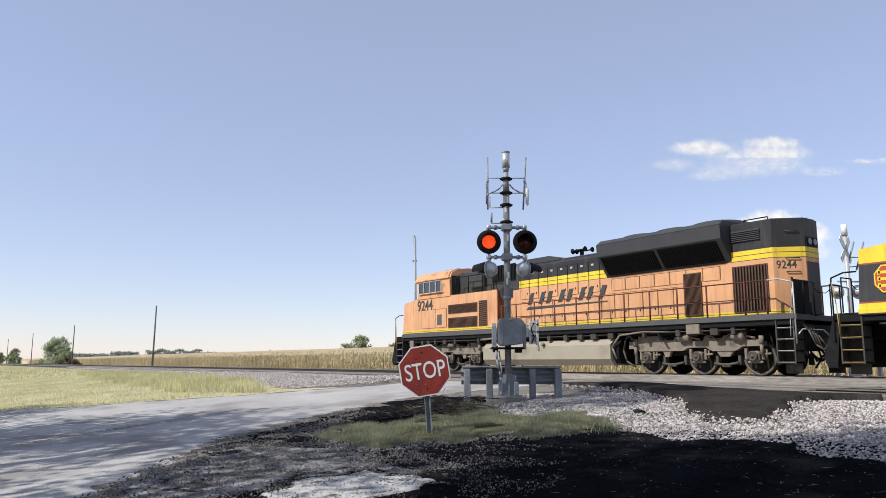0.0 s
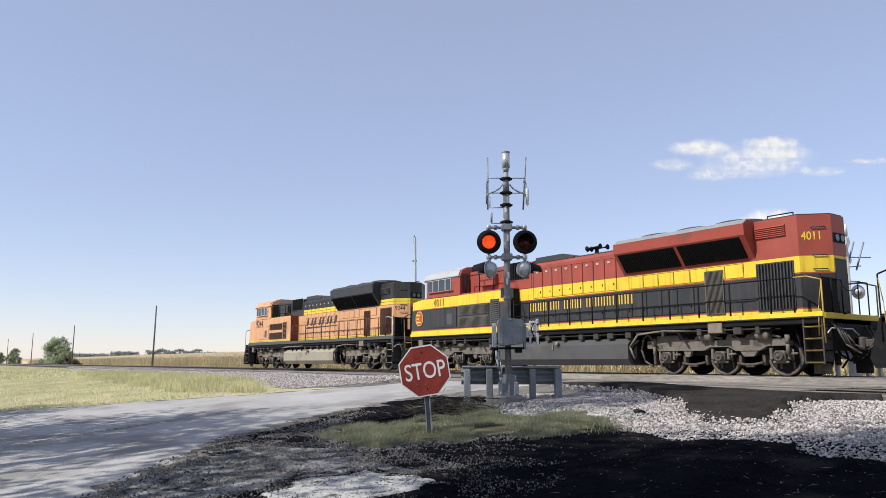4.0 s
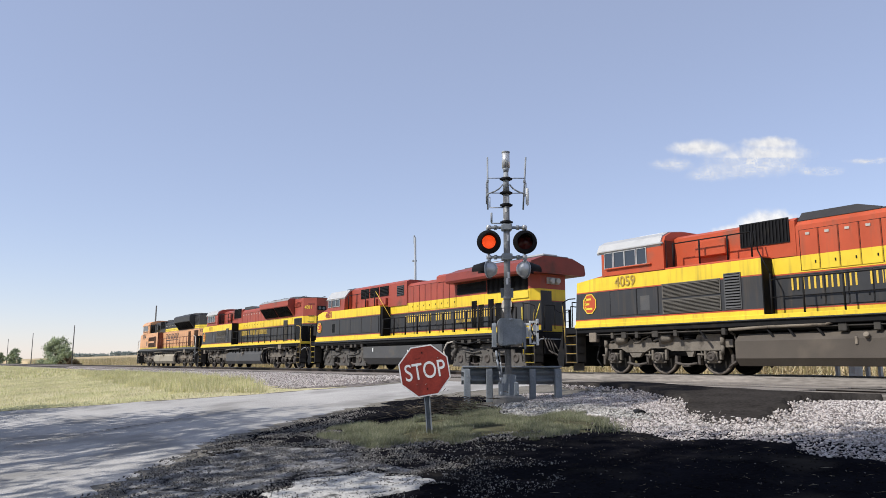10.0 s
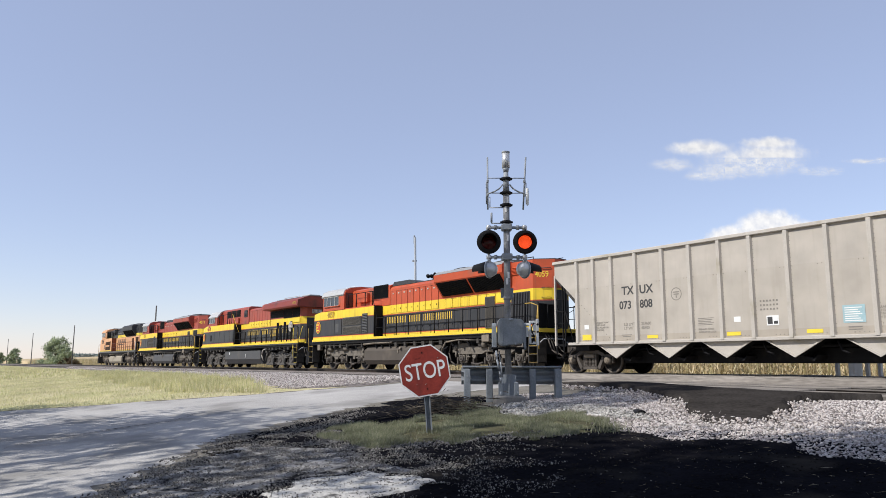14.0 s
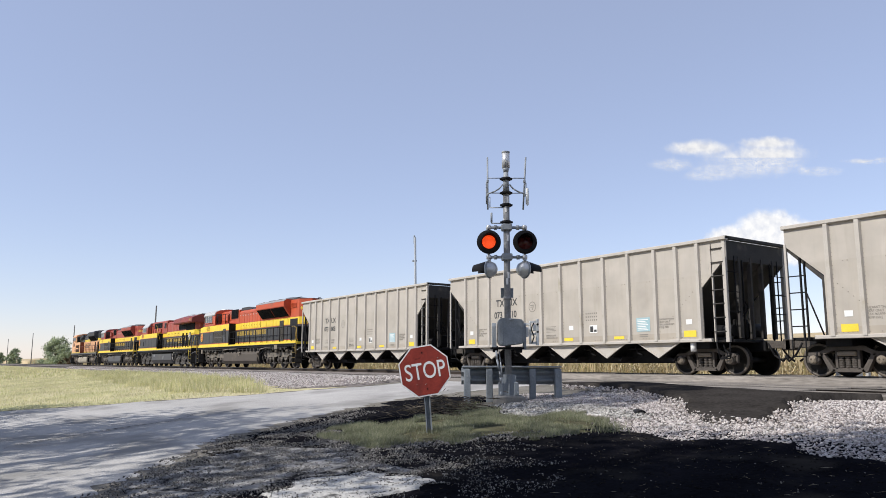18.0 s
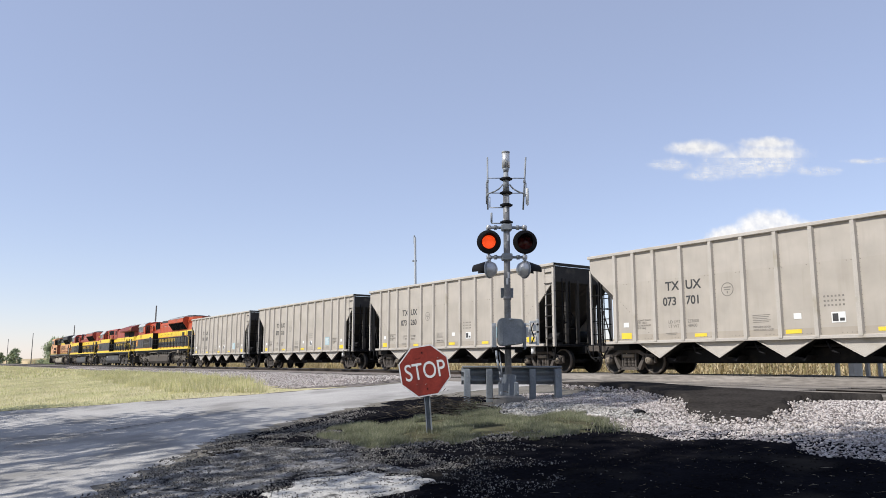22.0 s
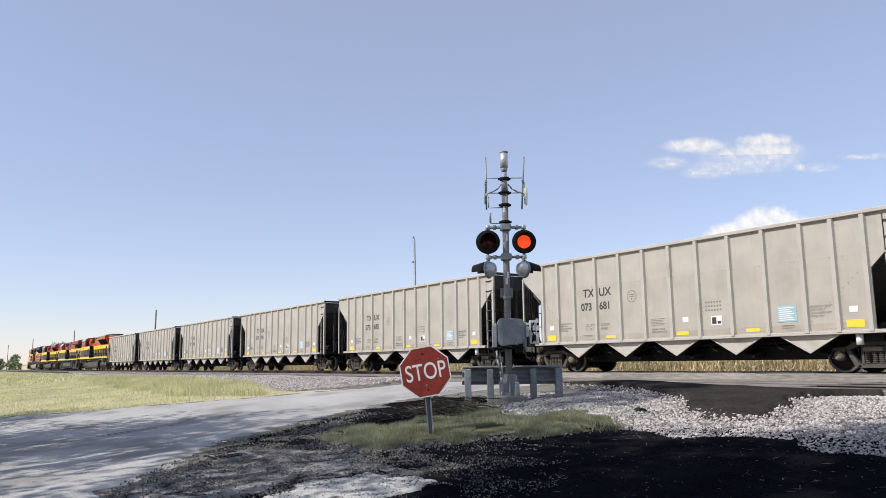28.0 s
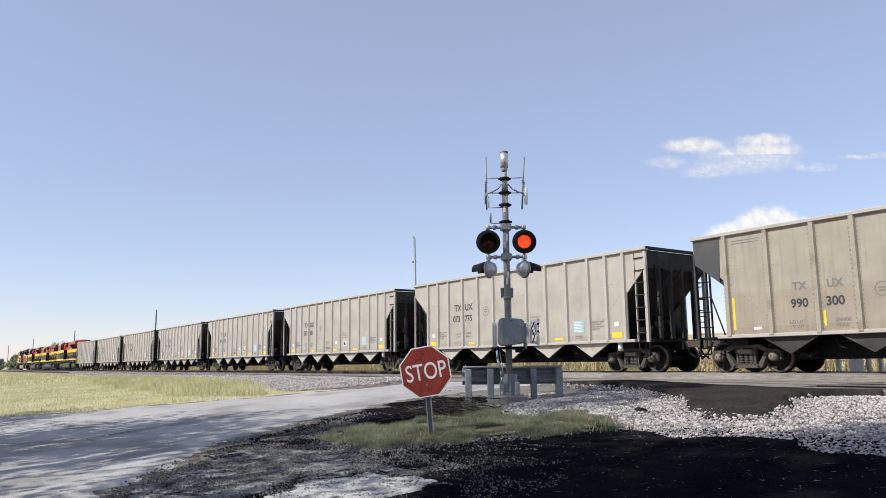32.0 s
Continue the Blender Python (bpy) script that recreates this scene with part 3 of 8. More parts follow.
def spots_in(poly, n, height, rough=0.3):
    xs, ys = [p[0] for p in poly], [p[1] for p in poly]
    out = []
    while len(out) < n:
        x, y = rng.uniform(min(xs), max(xs)), rng.uniform(min(ys), max(ys))
        if inside((x + rough * noise.noise((x * 1.5, y * 1.5, 5)), y + rough * noise.noise((x * 1.5, y * 1.5, 9))), poly):
            out.append((x, y, height(x, y)))
    return np.array(out)


# ---------------------------------------------------------------- the crossing itself
def heap(x, y):
    """Ballast heaped up beside the near track, over the ground."""
    a = sstep(9.1, 12.6, y) * sstep(-10.6, -7.8, x) * 0.07
    return a * (1 - sstep(13.4, 14.6, y) * 0.2)


BED = [(-12.6, 10.6), (-11.4, 11.4), (-9.4, 12.3), (-8.0, 12.6), (-7.2, 12.9), (-5, 13.6), (6, 14.8), (6, 7.6), (-1.5, 7.5), (-3.2, 7.6), (-4.9, 8.2), (-6.5, 8.3), (-7.6, 8.6), (-8.8, 9.0), (-10.0, 9.5), (-11.6, 9.6)]
sheet("gravel_bed", BED, -0.01, 0.09, M_BALL, "crushed-stone ballast shoulder, darkened for the shaded gaps between stones", 0.25, heap)
APRON = [(-13.6, 14.9), (-13.2, 12.6), (-12.2, 12.0), (-10.6, 12.1), (-9.4, 11.6), (-8.0, 10.6), (-6.75, 9.75), (-6.3, 9.9), (-6.5, 10.8), (-6.9, 12.0), (-6.7, 12.8), (-6.3, 13.5), (-6.6, 14.3), (-8.6, 14.9)]
sheet("asphalt_apron", APRON, 0.05, 0.08, M_ASPH, "fresh black asphalt ramp beside the crossing", 0.25, lambda x, y: heap(x, y) + 0.03 + 0.06 * sstep(9.8, 11.5, y) * sstep(-13.5, -11, x))


def bed_top(x, y):
    return gz(x, y) + 0.008 + heap(x, y)


near = [s for s in spots_in(BED, 84000, bed_top, 0.6) if not inside((s[0], s[1]), APRON) or rng.random() < 0.015]
stones("ballast_stones", np.array(near), 0.010, 0.025, M_STONE, "loose pale pinkish-grey ballast stones")
LEFTBED = [(-90, 14.7), (-90, 12.9), (-40, 12.0), (-30, 11.0), (-24.5, 9.6), (-21.4, 9.3), (-20.6, 10.6), (-20.4, 14.7)]
sheet("gravel_shoulder", LEFTBED, 0.03, 0.3, M_BALL, "crushed-stone ballast shoulder, darkened for the shaded gaps between stones", 0.3, lambda x, y: 0.1 * sstep(11.5, 14, y))
stones("shoulder_stones", spots_in(LEFTBED, 38000, lambda x, y: gz(x, y) + 0.03 + 0.1 * sstep(11.5, 14, y)), 0.013, 0.033, M_STONE, "loose ballast stones beside the track")
# stones on the slope of the track bed
bedn = 16000
bx = -22 - 75 * rng.uniform(0, 1, bedn) ** 1.5
bt = rng.uniform(0, 1, bedn)
by = NEAR_Y - 2.9 + 1.2 * bt
stones("bed_stones", np.stack([bx, by, -0.72 + 0.36 * bt], 1), 0.018, 0.045, M_STONE, "ballast stones on the side of the track bed", 0.1)
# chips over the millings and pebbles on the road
stones("asphalt_chips", spots_in(MILL, 26000, lambda x, y: gz(x, y) + 0.014), 0.004, 0.014, M_CHIP, "loose asphalt chips, shade in their dark colour, and pale pebbles", 0.2)
PEB = [(-13.2, 7.2), (-10.5, 3.2), (-8.4, 1.4), (-6.6, 2.2), (-6.2, 4.9), (-8.6, 5.4), (-10.5, 5.4)]
stones("pebbles", np.array([q for q in spots_in(PEB, 24000, lambda x, y: gz(x, y) + 0.024) if noise.noise((q[0] * 1.6, q[1] * 1.6, 6)) + 0.4 * noise.noise((q[0] * 5, q[1] * 5, 6)) > -0.12 and not (inside((q[0], q[1]), PALE) and rng.random() < 0.85)]), 0.004, 0.013, M_PEB, "grey pebbles along the road edge", 0.2)
stones("limestone_chips", spots_in(PALE, 300, lambda x, y: gz(x, y) + 0.03, 0.5), 0.004, 0.01, M_LIME, "crushed limestone chips", 0.2)
SCREE = [(-10.4, 3.4), (-8.6, 2.4), (-6.2, 2.3), (-4.8, 4.6), (-6.4, 6.2), (-8.3, 7.0), (-9.0, 5.1), (-10.6, 5.0)]
stones("loose_rubble", np.array([q for q in spots_in(SCREE, 9000, lambda x, y: gz(x, y) + 0.03, 0.9) if noise.noise((q[0] * 1.1, q[1] * 2.2, 8)) + 0.5 * noise.noise((q[0] * 4, q[1] * 6, 8)) > -0.05]), 0.004, 0.0125, M_RUBS, "loose grey rubble scattered over the millings", 0.2)
SPILL = [(-11.16, 8.9), (-10.4, 8.5), (-9.6, 8.2), (-9.51, 8.67), (-9.36, 9.32), (-8.42, 9.27), (-7.76, 9.29), (-8.32, 9.98), (-9.57, 10.1), (-10.59, 9.96), (-11.15, 9.3)]
sheet("limestone_spill", SPILL, 0.03, 0.08, M_PALE, "pale crushed limestone spilt at the foot of the signal", 0.2, heap)
stones("spill_chips", spots_in(SPILL, 2200, lambda x, y: gz(x, y) + 0.03 + heap(x, y), 0.4), 0.008, 0.028, M_LIME, "crushed limestone chips", 0.2)
EDGE = [(-13.6, 7.5), (-11.9, 4.0), (-8.4, 1.2), (-7.6, 1.6), (-11.0, 4.9), (-12.7, 7.4)]
stones("edge_pebbles", spots_in(EDGE, 2200, lambda x, y: gz(x, y) + 0.02), 0.006, 0.018, M_PEB, "broken asphalt crumbs at the road edge", 0.2)


# crumbs along the ragged front of the grass
front = [(-10.3, 5.0), (-9.5, 4.85), (-9.0, 4.95), (-8.6, 5.3), (-8.45, 6.13), (-8.15, 6.91), (-7.75, 7.5)]
crumbs = []
for (x0, y0), (x1, y1) in zip(front, front[1:]):
    for _ in range(int(420 * math.hypot(x1 - x0, y1 - y0))):
        u = rng.uniform(0, 1)
        x, y = x0 + (x1 - x0) * u + rng.normal(0, 0.16), y0 + (y1 - y0) * u + rng.normal(0, 0.16)
        crumbs.append((x, y, gz(x, y) + 0.028))
stones("edge_crumbs", np.array(crumbs), 0.005, 0.02, M_PEB, "grey crumbs along the edge of the grass", 0.2)
rim = []
for (x0, y0), (x1, y1) in zip(APRON[1:9], APRON[2:10]):
    for _ in range(int(170 * math.hypot(x1 - x0, y1 - y0))):
        u = rng.uniform(0, 1)
        x, y = x0 + (x1 - x0) * u + rng.normal(0, 0.12), y0 + (y1 - y0) * u + rng.normal(0, 0.12)
        rim.append((x, y, bed_top(x, y) + rng.uniform(0.0, 0.06)))
stones("apron_edge_stones", np.array(rim), 0.012, 0.032, M_STONE, "ballast stones along the edge of the asphalt ramp", 0.2)


def panels():
    """Crossing panels between and beside the rails, in rows along each track."""
    for y, dz, th in ((RAIL_Y, 0.0, track_far), (NEAR_Y, NEAR_DZ, track_near)):
        for k, (y0, y1) in enumerate(((-2.1, -0.835), (-0.665, -0.01), (0.01, 0.665), (0.835, 2.1))):
            me = Kit().box(-0.845, 0.845, y0, y1, -0.2, -0.012, 0.012).mesh("crossing_panel", M_PANEL)
            for i in range(8):
                x = CROSS0 + 0.85 + i * 1.7
                part("crossing_panel", me, M_PANEL, th, at=pose(x + 0.02 * math.sin(i * 5 + k), y, dz - 0.006 + 0.006 * math.sin(i * 3.1 + k * 2), 0.4 * math.sin(i + k), 0.3 * math.sin(2 * i + k)))


panels()
single("median_pavement", Kit().prism([(NEAR_Y + 2.11, -0.5), (NEAR_Y + 2.11, -0.20), (RAIL_Y - 2.11, -0.03), (RAIL_Y - 2.11, -0.5)], CROSS0 - 0.2, CROSS1 + 0.4), M_PANEL, "worn grey asphalt between the two tracks", "pavement", kind="structure")
single("approach_pavement", Kit().prism([(NEAR_Y - 2.6, -0.6), (NEAR_Y - 2.55, -0.24), (NEAR_Y - 2.11, -0.19), (NEAR_Y - 2.11, -0.6)], CROSS0 - 0.2, 6.0), M_PANEL, "worn grey asphalt strip before the near track", "pavement", kind="structure")
single("far_pavement", Kit().prism([(RAIL_Y + 2.11, -0.5), (RAIL_Y + 2.11, -0.02), (RAIL_Y + 8, -0.6), (RAIL_Y + 8, -1.2)], CROSS0, CROSS1 - 1), M_PANEL, "worn asphalt approach behind the tracks", "pavement", kind="structure")


def ties():
    me = Kit().box(-0.115, 0.115, -1.3, 1.3, -0.34, -0.165, 0.012).mesh("tie", M_TIE)
    for y, dz, th in ((NEAR_Y, NEAR_DZ, track_near), (RAIL_Y, 0, track_far)):
        for i in range(150):
            part("tie", me, M_TIE, th, at=pose((-8.5 + 0.52 * i) if i < 18 else (CROSS0 - 0.3 - 0.52 * (i - 18)), y + 0.03 * math.sin(i * 7), dz, 0, 0, 0.8 * math.sin(i * 3.3)))


ties()


def crack(pts, w, label):
    k = Kit()
    for (x0, y0), (x1, y1) in zip(pts, pts[1:]):
        for i in range(8):
            a, b = i / 8, (i + 1) / 8
            q = [(x0 + (x1 - x0) * t + 0.05 * noise.noise((x0 + t * 9, y0, 3)), y0 + (y1 - y0) * t + 0.05 * noise.noise((x0, y0 + t * 9, 5))) for t in (a, b)]
            d = w * (0.6 + 0.6 * abs(noise.noise((q[0][0] * 2, q[0][1] * 2, 8))))
            p = [(q[0][0] - d, q[0][1] + d * 0.4), (q[0][0] + d, q[0][1] - d * 0.4), (q[1][0] + d, q[1][1] - d * 0.4), (q[1][0] - d, q[1][1] + d * 0.4)]
            k.poly([(x, y, gz(x, y) + 0.04) for x, y in p], [(0, 1, 2, 3)])
    single("road_crack", k, M_ASPH, label, "crack", kind="structure")


crack([(-14.5, 1.4), (-15.2, 2.9), (-15.4, 4.2), (-16.6, 5.0)], 0.035, "tar-filled crack across the road")
crack([(-12.4, 0.6), (-14.5, 1.4)], 0.03, "tar-filled crack across the road")

# mouth of a buried drain pipe among the ballast
dp = single("drain_pipe", Kit().lathe([(0.085, 0.0), (0.1, 0.0), (0.1, 0.4), (0.085, 0.4), (0.085, 0.0)], "y", (0, 0, 0), 18), M_BLACK, "black drain pipe end half buried in ballast", "pipe", at=pose(-8.3, 9.75, gz(-8.3, 9.75) + 0.0, 0, 0, 50))
# ---------------------------------------------------------------- crossing signal, guard rail, stop sign
M_LIT = lamp_mat("lit_red_lamp", (1.0, 0.085, 0.015), 1.0)
M_LENS = mat("dark_red_lens", (0.05, 0.006, 0.006), 0.25, var=0.1, bump=0)
FRAME_M = pose(-11.62, 9.70, -0.42, 0, 0, 55.5)     # its own frame: x across the view, -y to the camera
mast = thing("crossing_signal", "grey crossing signal mast with red flashing lamps and antennas", "crossing signal", at=FRAME_M)
flashers = []


def build_signal():
    part("foundation", Kit().box(-0.30, 0.30, -0.30, 0.30, -0.25, 0.14, 0.03), M_CONC, mast, "weathered concrete foundation")
    k = Kit().prism([(-0.2, 0.14), (0.2, 0.14), (0.17, 0.22), (0.13, 0.55), (-0.13, 0.55), (-0.17, 0.22)], -0.13, 0.13, "y")
    k.box(-0.015, 0.015, -0.17, 0.17, 0.14, 0.55, 0.004).box(-0.21, -0.12, -0.15, -0.10, 0.14, 0.4, 0.01).box(0.10, 0.19, -0.15, -0.1, 0.14, 0.4, 0.01)
    base = part("base_casting", k, M_GALVD, mast, "cast junction base")
    for x in (-0.17, 0.17):
        part("anchor_bolt", Kit().cyl((x, -0.2, 0.13), (x, -0.2, 0.22), 0.018, n=6), M_GALV, base)
    part("pole", Kit().cyl((0, 0, 0.5), (0, 0, 4.35), 0.066, n=16).cyl((0, 0, 2.05), (0, 0, 2.12), 0.08, n=14), M_POLE, mast, "grey steel mast with peeling white paint")
    part("name_plate", Kit().box(-0.13, 0.13, 0.068, 0.08, 2.1, 2.3, 0.004), M_GALVD, mast, "small grey plate")
    for z, a in ((2.55, -1.2), (2.42, -1.7), (3.32, -1.3), (3.92, -1.9), (4.12, -1.2)):
        part("peeling_mark", Kit().prism([(0.069 * math.cos(a + d), 0.069 * math.sin(a + d)) for d in (-0.35, 0.0, 0.35)] + [(0.05 * math.cos(a), 0.05 * math.sin(a))], z - 0.06, z + 0.07, "z"), M_SIGNW, mast, "peeling white mark")
    # relay box with a rounded lid
    prof = []
    for cx, cz, a0 in ((0.205, 1.555, 0), (-0.13, 1.575, 90), (-0.13, 1.2, 180), (0.205, 1.235, 270)):
        prof += [(cx + 0.09 * math.cos(radians(a0 + i * 30)), cz + 0.09 * math.sin(radians(a0 + i * 30))) for i in range(4)]
    body = part("relay_box", Kit().prism(prof, -0.33, -0.06, "y"), M_GALVD, mast, "battered grey junction box")
    inner = [(0.035 + (x - 0.035) * 0.93, 1.39 + (z - 1.39) * 0.93) for x, z in prof]
    part("box_lid", Kit().prism(inner, -0.362, -0.33, "y"), M_GALVD, body)
    part("seam", Kit().box(-0.15, -0.125, -0.374, -0.35, 1.16, 1.64, 0.006), M_GALVD, body)
    part("seam", Kit().box(0.235, 0.25, -0.37, -0.35, 1.2, 1.6, 0.004), M_GALVD, body)
    part("latch", Kit().box(0.0, 0.07, -0.385, -0.36, 1.61, 1.655, 0.01), M_GALV, body)
    part("latch", Kit().box(0.1, 0.13, -0.38, -0.36, 1.13, 1.18, 0.008), M_GALV, body)
    part("box_tray", Kit().box(-0.36, 0.30, -0.3, 0.05, 1.05, 1.09, 0.015).box(-0.32, -0.22, -0.24, -0.1, 0.99, 1.12, 0.01).box(0.12, 0.26, -0.26, -0.1, 0.98, 1.08, 0.01), M_BLACK, mast, "dark tray under the box")
    shield = []
    for i in range(7):
        shield.append((-0.16 + 0.09 * math.cos(radians(180 - 30 * i)), 1.5 + 0.07 * math.sin(radians(180 - 30 * i))))
    for x0, x1 in ((-0.33, -0.25), (0.295, 0.34)):
        part("side_shield", Kit().prism(shield + [(-0.04, 1.05), (-0.26, 1.05)], x0, x1), M_GALVD, mast, "rounded side cover")
    k = Kit().box(0.43, 0.47, -0.06, 0.0, 1.16, 1.62, 0.008).box(0.57, 0.62, -0.08, 0.04, 1.13, 1.66, 0.01)
    for z in (1.18, 1.36, 1.6):
        k.box(0.43, 0.6, -0.05, -0.01, z - 0.025, z + 0.025, 0.006)
    k.box(0.3, 0.46, -0.03, 0.02, 1.53, 1.58, 0.006).box(0.5, 0.57, -0.07, -0.03, 1.42, 1.56, 0.01).box(0.36, 0.42, -0.05, 0.01, 1.3, 1.5, 0.01)
    bell = part("bell_bracket", k, M_WHITE, mast, "white open bracket with a back plate")
    for z in (1.4, 1.55):
        part("bolt", Kit().cyl((0.595, -0.1, z), (0.595, -0.07, z), 0.023, n=8), M_BLACK, bell)
    part("bell_wire", Kit().tube([(0.52, -0.08, 1.58), (0.46, -0.1, 1.46), (0.52, -0.09, 1.3), (0.48, -0.06, 1.18)], 0.012, 6), M_BLACK, bell)
    part("conduit", Kit().tube([(-0.26, -0.28, 1.02), (-0.25, -0.3, 0.85), (-0.19, -0.26, 0.62), (-0.17, -0.2, 0.5), (-0.17, -0.18, 0.38)], 0.022, 8), M_GALV, mast, "bent flexible cable conduit")
    part("cable", Kit().tube([(-0.2, -0.2, 1.02), (-0.17, -0.21, 0.8), (-0.13, -0.18, 0.5)], 0.012, 6), M_GALV, mast)
    # lamp pairs
    for z in (3.55, 2.93):
        arm = part("crossarm", Kit().cyl((-0.36, 0, z), (0.36, 0, z), 0.03, n=10).box(-0.11, 0.11, -0.1, 0.1, z - 0.07, z + 0.07, 0.02), M_GALV, mast)
        for s in (-1, 1):
            part("clamp", Kit().cyl((s * 0.2, 0, z), (s * 0.26, 0, z), 0.05, n=10), M_GALV, arm)
            part("elbow", Kit().lathe([(0.0, -0.05), (0.05, -0.045), (0.055, 0.03), (0.03, 0.05), (0.0, 0.052)], "z", (s * 0.37, 0, z), 10), M_ALU, arm, "cast aluminium elbow")
    for s in (-1, 1):
        cx, cz = s * 0.372, 3.24
        head = part("lamp_head", Kit().lathe([(0.0, 0.16), (0.09, 0.15), (0.14, 0.08), (0.165, -0.02), (0.17, -0.06)], "y", (cx, 0, cz), 24), M_BLACK, mast, "black flashing lamp head")
        disc = Kit()
        ring = [(0.155, -0.06), (0.245, -0.055), (0.25, -0.05), (0.245, -0.04), (0.155, -0.04)]
        disc.lathe(ring, "y", (cx, 0, cz), 32)
        part("background_disc", disc, M_BLACK, head, "black round backing disc")
        part("strut", Kit().cyl((cx, 0.02, cz + 0.2), (cx, 0.02, cz + 0.33), 0.025, n=8), M_ALU, head)
        part("strut", Kit().cyl((cx, 0.02, cz - 0.33), (cx, 0.02, cz - 0.2), 0.025, n=8), M_ALU, head)
        hood = Kit()
        pts, fs = [], []
        for i in range(17):
            a = radians(-10 + i * 200 / 16)
            reach = 0.27 * max(0.1, math.sin(max(0.12, min(math.pi - 0.12, a)))) + 0.03
            for r in (0.158, 0.170):
                pts += [(cx + r * math.cos(a), -0.05, cz + r * math.sin(a)), (cx + r * 1.0 * math.cos(a), -0.05 - reach, cz + r * math.sin(a) - 0.02)]
        for i in range(16):
            q, w = i * 4, i * 4 + 4
            fs += [(q, w, w + 1, q + 1), (q + 2, q + 3, w + 3, w + 2), (q + 1, w + 1, w + 3, q + 3)]
        hood.poly(pts, fs, True)
        part("visor", hood, M_BLACK, head, "short black visor over the lens")
        # the lamp insert turns between its lit and its dark face
        ins = part("lamp_insert", Kit().lathe([(0.0, 0.012), (0.154, 0.012), (0.156, 0.0), (0.156, -0.002)], "y", (0, 0, 0), 28), M_LENS, head, "round red lamp lens", at=pose(cx, -0.045, cz))
        part("lit_face", Kit().lathe([(0.138, -0.004), (0.11, -0.012), (0.06, -0.017), (0.0, -0.018)], "y", (0, 0, 0), 28), M_LIT, ins, "glowing red lens")
        flashers.append(ins)
        # lower pair seen from behind: bowl-shaped backs and side hoods
        bx, bz = s * 0.36, 2.68
        yaw = -62 * s
        low = part("rear_lamp_head", Kit().lathe([(0.0, -0.13), (0.06, -0.125), (0.12, -0.09), (0.155, -0.02), (0.18, 0.05), (0.18, 0.07), (0.14, 0.07), (0.0, 0.06)], "y", (0, 0, 0), 24), M_ALU, mast,
                   "silver bowl-shaped back of a lamp", at=pose(bx - s * 0.03, 0, bz, 0, 0, yaw))
        part("band", Kit().lathe([(0.181, 0.02), (0.19, 0.03), (0.19, 0.05), (0.181, 0.06)], "y", (0, 0, 0), 24), M_GALVD, low)
        vis = Kit()
        pts, fs = [], []
        for i in range(13):
            a = radians(-15 + i * 210 / 12)
            pts += [(0.165 * math.cos(a), 0.06, 0.165 * math.sin(a)), (0.14 * math.cos(a), 0.36, 0.12 * math.sin(a) - 0.02),
                    (0.175 * math.cos(a), 0.06, 0.175 * math.sin(a)), (0.15 * math.cos(a), 0.36, 0.13 * math.sin(a) - 0.02)]
        for i in range(12):
            q, w = i * 4, i * 4 + 4
            fs += [(q, q + 1, w + 1, w), (q + 2, w + 2, w + 3, q + 3), (q + 1, q + 3, w + 3, w + 1)]
        vis.poly(pts, fs, True)
        part("visor", vis, M_BLACK, low, "black cowl of the lamp")
        part("drop_arm", Kit().tube([(bx, 0, 2.93), (bx, 0, 2.80)], 0.03, 8), M_ALU, low, at=pose(bx - s * 0.03, 0, bz, 0, 0, yaw).inverted())
        part("cable", Kit().tube([(bx - s * 0.05, -0.05, 2.9), (bx + s * 0.03, -0.1, 2.84), (bx + s * 0.04, -0.08, 2.72)], 0.012, 6), M_GALV, low, at=pose(bx - s * 0.03, 0, bz, 0, 0, yaw).inverted())
    # antennas
    part("antenna_base", Kit().cyl((0, 0, 4.3), (0, 0, 4.72), 0.07, 0.05, n=14).cyl((0, 0, 4.72), (0, 0, 4.84), 0.05, 0.078, n=14), M_GALV, mast)
    can = part("antenna_can", Kit().cyl((0, 0, 4.82), (0, 0, 5.14), 0.082, n=18), M_ALU, mast, "silver cylindrical antenna housing")
    part("cap", Kit().cyl((0, 0, 5.14), (0, 0, 5.17), 0.088, n=18), M_GALVD, can)
    for z in (4.58, 4.28, 4.02, 3.66):
        part("clamp", Kit().lathe([(0.07, -0.03), (0.1, -0.03), (0.1, 0.03), (0.07, 0.03)], "z", (0, 0, z), 12).box(-0.13, 0.13, -0.03, 0.03, z - 0.02, z + 0.02, 0.006), M_BLACK, mast)
    for s, tilt in ((-1, 0.0), (1, 0.035)):
        w = s * 0.385
        ant = part("dipole_antenna", Kit().cyl((w - tilt, 0, 3.93), (w + tilt, 0, 5.05), 0.018, n=8), M_GALV, mast, "grey vertical dipole antenna")
        part("mount_arm", Kit().tube([(s * 0.07, 0, 4.6), (w, 0, 4.6)], 0.01), M_GALV, ant)
        part("mount_arm", Kit().tube([(s * 0.07, 0, 4.28), (w, 0, 4.28)], 0.01), M_GALV, ant)
        part("feed_loop", Kit().tube([(s * 0.07, -0.02, 4.46), (s * 0.15, -0.03, 4.36), (s * 0.26, -0.03, 4.3), (w, -0.02, 4.26)], 0.016), M_GALV, ant)
        part("element", Kit().tube([(w + s * 0.03, -0.01, 4.04), (w + s * 0.03, -0.01, 4.5)], 0.012).box(w - 0.025, w + 0.025, -0.03, 0.03, 4.5, 4.56, 0.01).box(w - 0.025, w + 0.025, -0.03, 0.03, 4.21, 4.27, 0.01), M_GALV, ant)
    part("radome", Kit().lathe([(0.0, -0.2), (0.025, -0.17), (0.035, 0.0), (0.03, 0.17), (0.0, 0.2)], "z", (0.44, -0.02, 4.2), 10), M_WHITE, mast, "white slim antenna cover")
